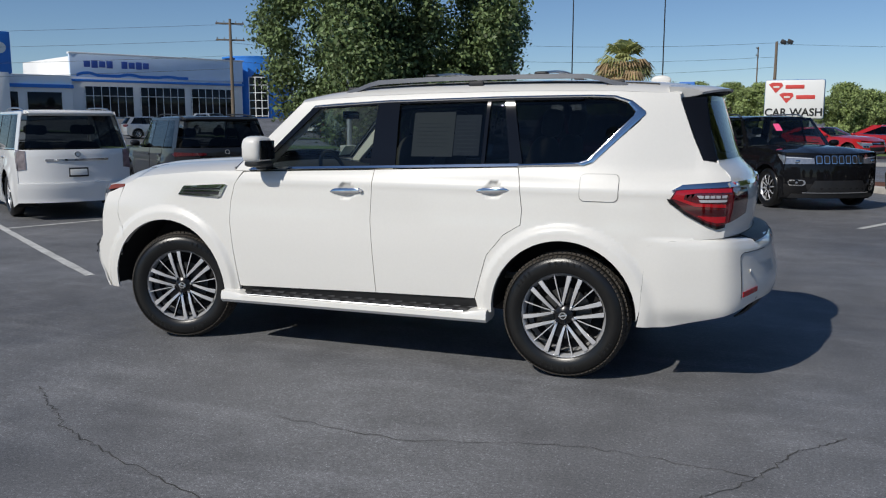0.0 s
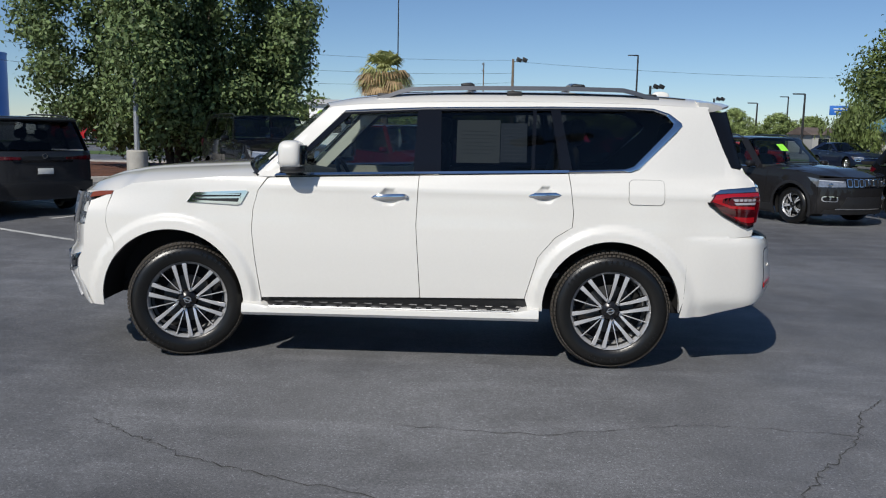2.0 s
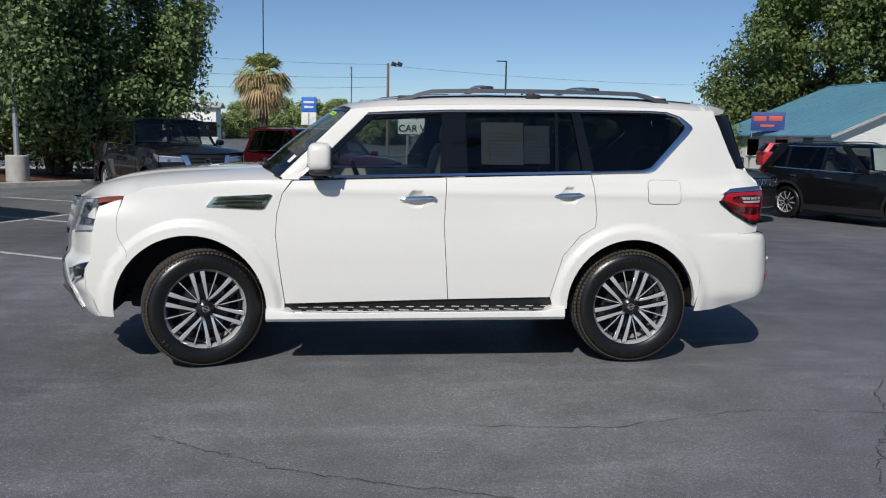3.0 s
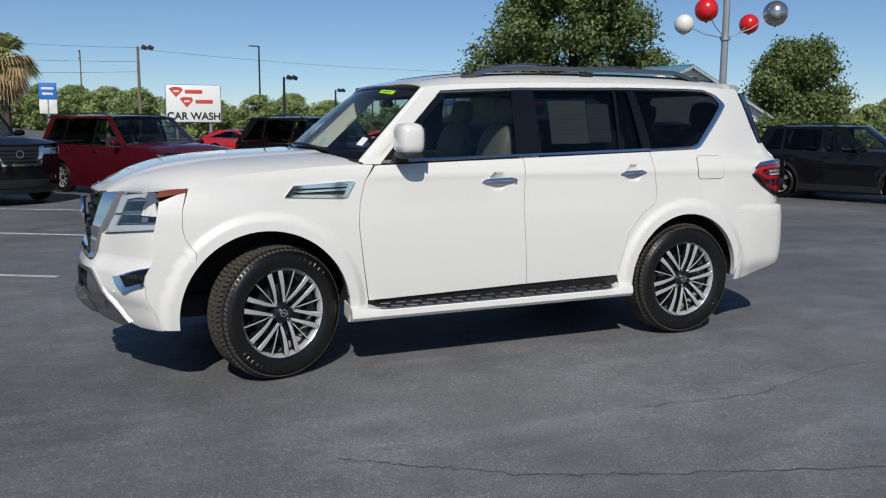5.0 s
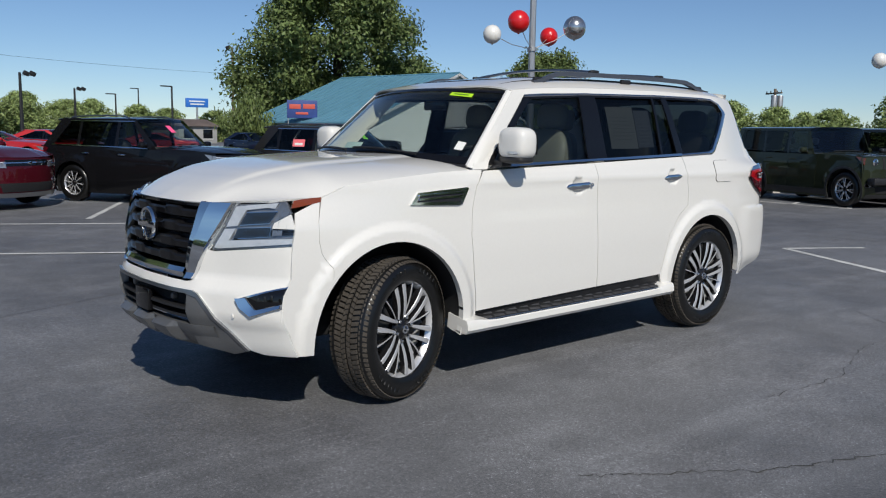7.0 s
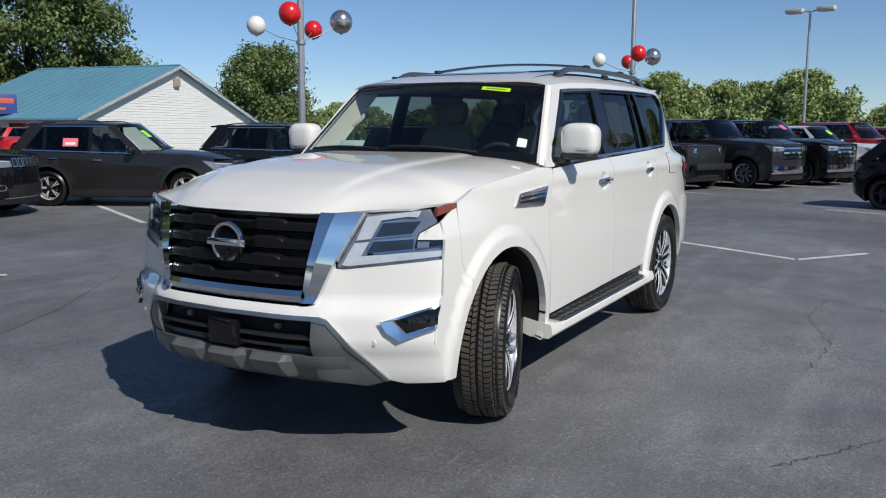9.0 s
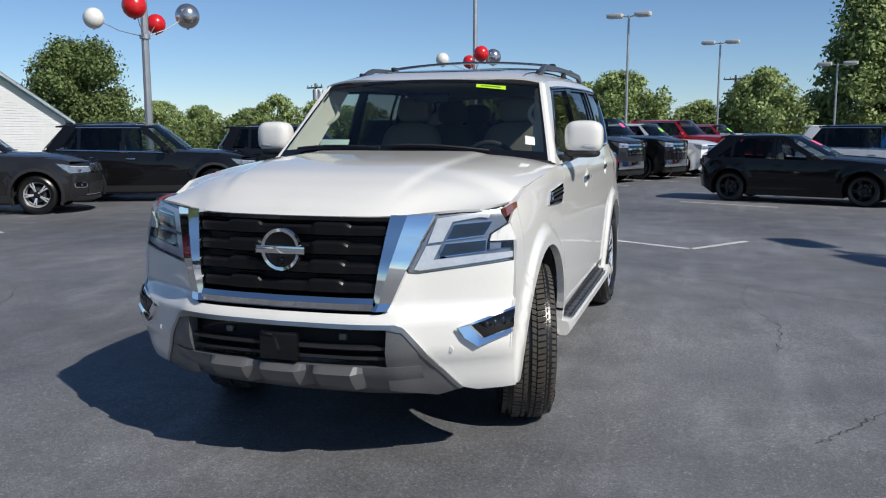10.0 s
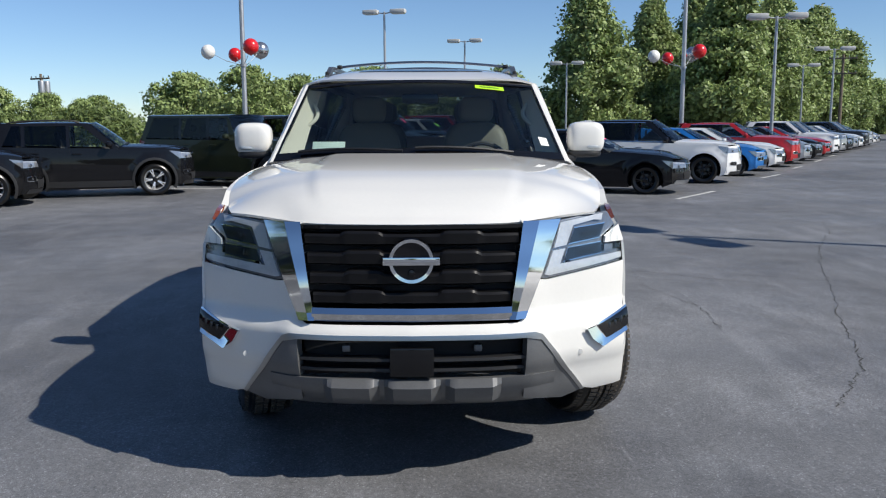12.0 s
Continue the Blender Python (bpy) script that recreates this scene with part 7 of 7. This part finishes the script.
WHITEB = mat("white balloon", (.75, .74, .70), .35, coat=.4)
REDB = mat("red balloon", (.62, .012, .014), .28, coat=.5)
SILVB = mat("silver balloon", (.55, .55, .55), .22, .9)


def balloon_pole(at, h, zc, scale=1.0, turn=0):
    e = thing("balloon_lamp_post", "grey steel lamp post carrying red, white and silver sales balloons", "lamp post", pose(at[0], at[1], 0, 0, 0, turn), group="balloon posts")
    part("footing", lathe([(0, .72), (.27, .72), (.30, .69), (.30, 0)], 24, "z"), CONC, e)
    part("pole", tube([(0, 0, 0), (0, 0, h)], [.105, .085], 10), STEEL, e)
    for s in (1, -1):
        part("lamp_head", box(.74, .40, .20, .05, pose(s * .7, 0, h)), STEEL, e)
        part("arm", tube([(0, 0, h - .1), (s * .5, 0, h - .02)], .035, 6), STEEL, e)
    part("collar", lathe([(.095, -.06), (.14, -.05), (.14, .05), (.095, .06)], 16, "z", m=pose(0, 0, zc - .52)), STEEL, e)
    for dx, dy, dz, r, m_, nm in ((-1.16, -.58, .10, .30, REDB, "red"), (1.40, .65, 0, .27, REDB, "red"), (-.32, 1.35, -.02, .27, WHITEB, "white"), (1.28, -.47, .16, .33, SILVB, "silver")):
        dx, dy = dx * scale, dy * scale
        c = Vector((dx, dy, zc + dz))
        a = Vector((0, 0, zc - .52))
        part("balloon_arm", tube([a, a.lerp(c, .5) + Vector((0, 0, -.08)), c - Vector((0, 0, .0))], .012, 5), STEEL, e)
        b = part("balloon", bowed(c.x, c.y, c.z, r, r, r * 1.03, 2.0, 28, 18), m_, e, nm + " sales balloon")
        part("balloon_neck", lathe([(.012, -r * 1.12), (.035, -r * 1.08), (.02, -r * .98)], 10, "z", m=pose(c.x, c.y, c.z)), m_, b)


balloon_pole((13.7, 12.7), 8.6, 4.50)
balloon_pole((27.9, 7.5), 9.0, 4.40, .95)
balloon_pole((32.8, -11.24), 9.0, 4.58, .98, -12)


def wood_pole(at, h, cross=True, lights=0, turn=0.0, label="weathered wooden utility pole with crossarms", metal=False):
    e = thing("utility_pole", label, "utility pole", pose(at[0], at[1], GZ(*at), 0, 0, turn), group="poles along the street")
    part("pole", tube([(0, 0, 0), (0, 0, h)], [.16, .10], 9), BLACKM if metal else WOODP, e)
    if cross:
        for z in (h - .35, h - 1.6):
            arm = part("crossarm", box(2.2, .10, .12, .02, pose(0, .1, z)), WOODP, e)
            for x in (-1.0, -.45, .45, 1.0):
                part("insulator", lathe([(0, .16), (.035, .14), (.05, .06), (.02, 0)], 8, "z", m=pose(x, .1, z + .06)), SATIN, arm)
    for k in range(lights):
        part("floodlight", box(.45, .30, .32, .05, pose(.5 + .5 * k, 0, h - .05, 0, 25, 0)), BLACKM, e)
        part("floodlight_arm", tube([(0, 0, h - .2), (.5 + .5 * k, 0, h - .2)], .03, 5), STEEL, e)
    return e


wood_pole((-37.8, 50.8), 9.2, True, 0, 40)
wood_pole((-2.0, 158.0), 13.2, True, 0, 80)
wood_pole((2.0, 68.0), 7.8, False, 2, 0, "wooden pole with twin floodlights")
wood_pole((13.7, 67.3), 5.7, False, 2, 10, "slim pole with floodlights", True)
wood_pole((24.8, 90.3), 5.7, False, 2, 10, "slim pole with floodlights", True)
wood_pole((37.6, 79.3), 10.2, False, 1, 180, "tall wooden pole with a lamp arm near the oak")
wood_pole((66.4, -34.3), 7.3, True, 0, 60)
wood_pole((58.5, 29.5), 5.4, True, 0, 60, "wooden utility pole with grey transformers")
wood_pole((74.3, -3.6), 6.4, True, 0, 60)


def black_mast(at, h, arm=True, label="slender black lamp mast"):
    e = thing("street_lamp", label, "street lamp", pose(at[0], at[1], 0), group="street lamps")
    part("pole", tube([(0, 0, 0), (0, 0, h)], [.13, .09], 8), BLACKM, e)
    if arm:
        part("lamp_head", box(1.1, .3, .12, .04, pose(-.6, 0, h - .03)), BLACKM, e)


black_mast((16.8, 94), 10.6)
black_mast((32.0, 98.5), 5.6)
black_mast((30.5, 78.4), 5.8)
black_mast((41.5, 116.3), 7.2)
black_mast((-18.5, 158), 40, False, "very tall slender mast far off")
black_mast((-34.0, 151), 40, False, "very tall slender mast far off")
for s in (-.45, .45):
    tagged(link("transformer", lathe([(0, .5), (.22, .48), (.24, .42), (.24, -.4), (0, -.45)], 14, "z"), STEEL, m=pose(58.5 + s, 29.3, 4.4)), "grey drum transformer on a wooden pole", "transformer")
WIRES = [((-37.8, 50.8, 9.0), (-120, 20, 9.5)), ((-37.8, 50.8, 9.0), (2.0, 68.0, 7.7)), ((-37.8, 50.8, 7.8), (-120, 20, 8.2)), ((2.0, 68.0, 7.6), (60, 84, 8.6)), ((2.0, 68.0, 6.6), (-37.8, 50.8, 7.6)), ((-37.8, 50.8, 6.6), (-120, 20, 6.8)), ((-37.8, 50.8, 5.6), (-120, 20, 5.6)), ((-37.8, 50.8, 6.2), (2.0, 68.0, 5.8)), ((66.4, -34.3, 7.0), (140, -60, 7.0))]
for a, b in WIRES:
    tagged(link("overhead_wire", tube(cable_points(a, b, .9), .011, 5), WIRE), "dark overhead wire strung between poles", "wire")

# ---- white building with a blue metal roof ----
SIDING = mat("white lap siding", (.72, .72, .70), .6, var=.05, scale=4)
ROOFB = mat("blue metal roofing", (.13, .30, .40), .4, .15, var=.08, scale=1.5)
TRIMW = mat("white trim", (.75, .75, .74), .5)


def gable_building():
    e = thing("gable_building", "white clapboard building with a blue standing-seam metal roof", "building")
    L, R = Vector((25.8, 38.3)), Vector((42.4, 40.7))
    back_ = Vector((-.143, .99)) * 11.2
    zE, zA = 2.28, 5.55
    mid_ = (L + R) / 2
    P = lambda p, z: (p.x, p.y, z)
    gdir = (R - L).normalized()
    # walls
    g = Geo()
    for a, b in ((L, L + back_), (R + back_, R), (L + back_, R + back_)):
        g.add([P(a, 0), P(b, 0), P(b, zE), P(a, zE)], [(0, 1, 2, 3)])
    part("wall", g, SIDING, e)
    # lap siding boards on the gable
    n = 34
    wd = (R - L).length
    out = Vector((gdir.y, -gdir.x))
    for k in range(n):
        z0, z1 = zA * k / n, zA * (k + 1) / n + .004
        half = lambda z: wd / 2 if z <= zE else wd / 2 * (zA - z) / (zA - zE)
        h0, h1 = half(z0), half(z1 - .004)
        o0, o1 = out * .035, out * .012
        part("siding_board", Geo().add([P(mid_ - gdir * h0 + o0, z0), P(mid_ + gdir * h0 + o0, z0), P(mid_ + gdir * h1 + o1, z1), P(mid_ - gdir * h1 + o1, z1), P(mid_ + gdir * h0, z0), P(mid_ - gdir * h0, z0)], [(0, 1, 2, 3), (5, 4, 1, 0)]), SIDING, e)
    part("gable_wall", Geo().add([P(L, 0), P(R, 0), P(R, zE), P(mid_, zA), P(L, zE)], [(0, 1, 2, 3, 4)]), SIDING, e)
    # roof slopes with seams
    ov = .45
    for s, c in ((-1, L), (1, R)):
        eave = c + gdir * s * ov
        slope = (zA - zE) / (wd / 2)
        zo = zE - slope * ov
        f0, f1 = -out * -ov, back_ * 1.03
        a0, a1, r0, r1 = eave + out * ov, eave + f1, mid_ + out * ov, mid_ + f1
        th = .10
        v = [P(a0, zo + .04), P(a1, zo + .04), P(r1, zA + .06), P(r0, zA + .06), P(a0, zo - th + .04), P(a1, zo - th + .04), P(r1, zA - th + .06), P(r0, zA - th + .06)]
        f = [(0, 1, 2, 3), (7, 6, 5, 4), (0, 4, 5, 1), (3, 2, 6, 7), (0, 3, 7, 4), (1, 5, 6, 2)]
        rf = part("roof", Geo().add(v, f), ROOFB, e)
        for k in range(19):
            t = k / 18
            q0, q1 = a0.lerp(a1, t), r0.lerp(r1, t)
            part("roof_seam", tube([P(q0, zo + .06), P(q1, zA + .08)], .022, 4), ROOFB, rf)
        # barge board
        part("barge_board", Geo().add([P(a0 + out * .02, zo - .16), P(r0 + out * .02, zA - .14), P(r0 + out * .02, zA + .05), P(a0 + out * .02, zo + .03)], [(0, 1, 2, 3), (3, 2, 1, 0)]), TRIMW, e)
    part("ridge_cap", tube([P(mid_ + out * ov, zA + .08), P(mid_ + back_ * 1.03, zA + .08)], .07, 6), ROOFB, e)
    lamp = mid_ + out * .14
    part("gable_light", box(.5, .22, .55, .04, pose(lamp.x, lamp.y, 4.55, 0, 0, 8)), mat("tan lamp", (.32, .28, .22), .6), e)
    # eave side: door, windows
    for k, (t, w_, z0, z1) in enumerate(((.18, 1.0, .05, 2.0), (.40, 1.3, .8, 1.9), (.66, 1.3, .8, 1.9))):
        c = L.lerp(L + back_, t)
        nrm = -gdir
        d = back_.normalized()
        q = [c - d * w_ / 2 + nrm * .03, c + d * w_ / 2 + nrm * .03]
        wn_o = part("window" if k else "door", Geo().add([P(q[0], z0), P(q[1], z0), P(q[1], z1), P(q[0], z1)], [(0, 1, 2, 3), (3, 2, 1, 0)]), BLACKG if k else mat("grey door", (.2, .2, .2), .5), e)
        part("window_frame", tube([P(q[0], z0), P(q[1], z0), P(q[1], z1), P(q[0], z1), P(q[0], z0)], .045, 4), TRIMW, wn_o)
    return e


gable_building()
SIGNBLUE = mat("faded blue sign", (.03, .06, .22), .5, var=.2, scale=2)
SIGNRED = mat("faded red print", (.55, .09, .06), .6)


def shop_sign():
    e = thing("roof_sign", "blue sign board with faded red print at the eave", "sign", pose(24.6, 43.6, 2.35, 0, 0, -28))
    part("board", box(1.95, .10, 1.15, .02, pose(0, 0, .60)), SIGNBLUE, e)
    for x, z, w_, h_ in ((-.46, .76, .72, .30), (.44, .78, .76, .30), (-.02, .33, .8, .15)):
        part("print_bar", box(w_, .02, h_, .03, pose(x, .06, z)), SIGNRED, e)
        part("print_bar", box(w_, .02, h_, .03, pose(x, -.06, z)), SIGNRED, e)
    for x in (-.9, .9):
        part("leg", tube([(x, 0, -.4), (x, 0, .1)], .03, 5), STEEL, e)


shop_sign()


def letters(text, size, material, parent, m, name="lettering"):
    c = bpy.data.curves.new(name, "FONT")
    c.body, c.size, c.extrude, c.align_x, c.align_y = text, size, .012, "CENTER", "CENTER"
    c.offset = .012
    tmp = bpy.data.objects.new("tmp", c)
    me = bpy.data.meshes.new_from_object(tmp)
    bpy.data.objects.remove(tmp)
    me.materials.append(material)
    o = new(name, me)
    o.parent = parent
    o.matrix_basis = m
    return o


def wash_sign():
    e = thing("car_wash_sign", "white sign board reading CAR WASH with red shapes above", "sign", pose(3.3, 43.5, 0, 0, 0, -4))
    part("board", box(2.95, .40, 2.05, .10, pose(0, 0, 2.72)), mat("white sign face", (.80, .80, .79), .45), e)
    part("board_edge", box(3.0, .30, 2.10, .12, pose(0, .02, 2.72)), mat("sign edge blue", (.05, .22, .55), .4), e)
    red = mat("red sign print", (.62, .06, .05), .5)
    for x, z, w_ in ((-.35, 3.32, 1.7), (.20, 2.78, 1.7)):
        sh = Geo().add([(x - .95, -.215, z + .20), (x - .75, -.215, z + .30), (x - .30, -.215, z + .28), (x - .22, -.215, z + .12), (x - .58, -.215, z - .26)], [(4, 3, 2, 1, 0)])
        part("red_shape", sh, red, e)
        part("red_shape", box(w_ * .55, .02, .20, .03, pose(x + .36, -.21, z + .06)), red, e)
        part("white_bar", box(.30, .02, .10, .02, pose(x - .56, -.222, z + .06)), PAPER, e)
    letters("CAR WASH", .56, mat("black lettering", (.01, .01, .01), .5), e, pose(0, -.215, 2.02, 90, 0, 0))
    for x in (-.9, .9):
        part("post", tube([(x, 0, 0), (x, 0, 1.8)], .09, 8), STEEL, e)


wash_sign()


def small_sign(at, z0, z1, w_, low, lab):
    e = thing("pole_sign", lab, "sign", pose(at[0], at[1], 0, 0, 0, -8))
    part("board", box(w_, .2, z1 - z0, .05, pose(0, 0, (z0 + z1) / 2)), mat("sign blue", (.03, .16, .55), .4), e)
    part("print_bar", box(w_ * .7, .02, (z1 - z0) * .14, .01, pose(0, -.11, z0 + (z1 - z0) * .66)), PAPER, e)
    part("print_bar", box(w_ * .6, .02, (z1 - z0) * .14, .01, pose(0, -.11, z0 + (z1 - z0) * .34)), PAPER, e)
    if low:
        part("lower_board", box(w_, .2, low, .04, pose(0, 0, z0 - low / 2)), PAPER, e)
    part("post", tube([(0, 0, 0), (0, 0, z0)], .12, 8), STEEL, e)


small_sign((40.8, 95.4), 4.25, 5.35, 2.8, 0, "bright blue sign board on a post")
small_sign((-4.8, 68.1), 3.45, 4.75, 1.3, 1.1, "blue and white dealer sign on a post")

# ---- showroom across the street ----
PANEL = mat("pale blue grey panels", (.62, .74, .90), .45, .0, var=.05, scale=.6)
SWHITE = mat("white facade", (.82, .82, .81), .55, var=.04, scale=.5)
SBLUE = mat("strong blue facade", (.025, .19, .62), .4, var=.05, scale=.5)
DGLASS = mat("dark shop glass", (.006, .007, .009), .10, spec=.3)


def showroom():
    PA, PB = Vector((-64.5, 60.8)), Vector((-56.2, 78.6))
    d = (PB - PA)
    Ln = d.length
    ang = math.degrees(math.atan2(d.y, d.x))
    zb = 1.70
    e = thing("showroom", "long white and blue car showroom with dark glass front", "building", pose(PA.x, PA.y, zb, 0, 0, ang))
    H = 6.5
    part("wall", box(Ln, 14, H - .1, .05, pose(Ln / 2, 7.0, H / 2 - .2)), SWHITE, e)
    part("fascia", box(Ln, .3, 2.3, .04, pose(Ln / 2, -.1, H - 1.1)), PANEL, e)
    part("cornice", box(Ln + .2, .5, .18, .04, pose(Ln / 2, -.1, H + .1)), SWHITE, e)
    part("canopy", box(Ln, .5, .25, .04, pose(Ln / 2, -.2, H - 2.62)), SBLUE, e)
    wave = []
    for k in range(41):
        x = .6 + (Ln * .62) * k / 40
        z = H - 2.25 + .28 * max(0, math.sin(k / 40 * math.pi * 5.5)) * (1 - k / 52)
        wave.append([(x, -.27, z), (x, -.27, z + .30), (x, -.20, z + .30)])
    part("wave_band", loft([w[::-1] for w in wave]), SBLUE, e)
    for k in range(9):
        if k != 4:
            part("letter_bar", box(.62, .10, .62 + .12 * (k % 2), .02, pose(1.7 + .78 * k, -.30, H - .95)), mat("blue letters", (.05, .11, .42), .5), e)
    nb = 3
    for b in range(nb):
        x0 = 1.4 + b * (Ln - 2) / nb
        wdt = (Ln - 2) / nb - .8
        part("window", box(wdt, .12, 3.1, .01, pose(x0 + wdt / 2, -.05, 1.75)), DGLASS, e)
        for k in range(7):
            part("mullion", box(.06, .08, 3.1, .01, pose(x0 + wdt * k / 6, -.14, 1.75)), SWHITE, e)
        part("mullion", box(wdt, .08, .06, .01, pose(x0 + wdt / 2, -.14, 2.35)), SWHITE, e)
    # lower entrance wing to the left
    part("wing", box(13, 10, 4.4, .05, pose(-6.6, 4.2, 2.1)), SWHITE, e)
    part("wing_band", box(13.1, .3, .35, .03, pose(-6.6, -.95, 3.2)), SBLUE, e)
    for k in range(3):
        part("window", box(3.2, .12, 2.4, .01, pose(-11 + 4.1 * k, -.85, 1.4)), DGLASS, e)
    part("entrance_pier", box(1.2, 1.2, 4.6, .05, pose(-6.9, -1.4, 2.1)), SWHITE, e)
    part("sign_tower", box(1.9, .8, 3.9, .15, pose(-6.9, -1.6, 6.15)), SBLUE, e)
    part("tower_disc", lathe([(0, -.36), (.5, -.36), (.52, -.3), (.5, -.2)], 24, "y", m=pose(-6.9, -1.7, 6.6)), SWHITE, e)
    # curved blue entrance tower at the right end
    rows_ = []
    for k in range(17):
        a = radians(-160 + 140 * k / 16)
        rows_.append([(Ln + 4.0 + 4.2 * math.cos(a), 3.0 + 4.2 * math.sin(a), z) for z in (-.2, 7.3)])
    part("tower", loft(rows_[::-1]), SBLUE, e)
    part("tower_cap", lathe([(0, 7.3), (4.25, 7.3), (4.25, 7.1)], 32, "z", m=pose(Ln + 4.0, 3.0, 0)), SBLUE, e)
    ap = arc(0, 4.2, 1.05, 0, 180, 12) + [(-1.05, .2), (1.05, .2)]
    tw = lambda off: (lambda u, v: (Ln + 4.0 + (4.25 + off) * math.sin(u / 4.2 - .55), 3.0 - (4.25 + off) * math.cos(u / 4.2 - .55), v))
    part("arched_window", sheet(ap, tw(.03), .3, sign=1), DGLASS, e)
    for k in range(4):
        u = -1.05 + .7 * k
        part("mullion", sheet([(u - .05, .2), (u + .05, .2), (u + .05, 4.8), (u - .05, 4.8)], tw(.09), .5), SWHITE, e)
    for k in range(6):
        z = .3 + .9 * k
        part("mullion", sheet([(-1.05, z), (1.05, z), (1.05, z + .09), (-1.05, z + .09)], tw(.09), .3), SWHITE, e)
    part("tower_badge", sheet(rounded(2.0, 4.3, 3.6, 5.8, .4), tw(.06), .3), SWHITE, e)
    part("tower_badge", sheet(rounded(2.2, 4.5, 3.4, 5.6, .3), tw(.10), .3), SBLUE, e)
    for s in (2.55, 3.0):
        part("badge_bar", sheet([(s - .08, 4.65), (s + .08, 4.65), (s + .12 * (1 if s > 2.8 else -1) + .08, 5.45), (s + .12 * (1 if s > 2.8 else -1) - .08, 5.45)], tw(.14), .3), SWHITE, e)
    part("badge_bar", sheet([(2.55, 4.97), (3.0, 4.97), (3.0, 5.13), (2.55, 5.13)], tw(.14), .3), SWHITE, e)
    return e


showroom()


def far_block(at, w_, d_, h, turn, m_, lab, roofm):
    e = thing("far_building", lab, "building", pose(at[0], at[1], GZ(*at), 0, 0, turn))
    part("wall", box(w_, d_, h, .03, pose(0, 0, h / 2)), m_, e)
    part("roof", Geo().add([(-w_ / 2 - .3, -d_ / 2 - .3, h), (w_ / 2 + .3, -d_ / 2 - .3, h), (w_ / 2 + .3, d_ / 2 + .3, h), (-w_ / 2 - .3, d_ / 2 + .3, h), (-w_ / 2 - .3, 0, h + w_ * .16), (w_ / 2 + .3, 0, h + w_ * .16)], [(0, 1, 5, 4), (2, 3, 4, 5), (0, 4, 3), (1, 2, 5)]), roofm, e)
    for k in (-.25, .25):
        wn_o = part("window", box(1.2, .1, 1.0, .02, pose(k * w_, -d_ / 2, h * .55)), DGLASS, e)
        part("window_frame", box(1.35, .08, .10, .02, pose(k * w_, -d_ / 2 - .03, h * .55 - .55)), TRIMW, wn_o)


BRICK = mat("tan brick", (.30, .21, .15), .85, var=.15, scale=3)
SHINGLE = mat("brown shingles", (.13, .10, .085), .9, var=.25, scale=4)
far_block((76, -7.0), 8.0, 7.0, 2.2, 60, BRICK, "small tan brick house with a shingled gable roof", SHINGLE)
far_block((93, -26), 9.0, 7.0, 2.4, 40, BRICK, "brick house half hidden behind the wood", SHINGLE)
far_block((36, 88), 5.0, 5.0, 1.9, 10, mat("grey siding", (.35, .35, .34), .7), "small grey house beyond the oak", SHINGLE)
far_block((17, 112), 6, 5.0, 1.7, 0, mat("tan stucco", (.42, .36, .28), .8, var=.05, scale=1), "low tan building far across the street", mat("pale roof", (.5, .5, .5), .7))
far_block((-11, 52), 2.2, 2.0, 3.2, 0, SWHITE, "narrow white structure behind the palm", mat("pale roof", (.5, .5, .5), .7))
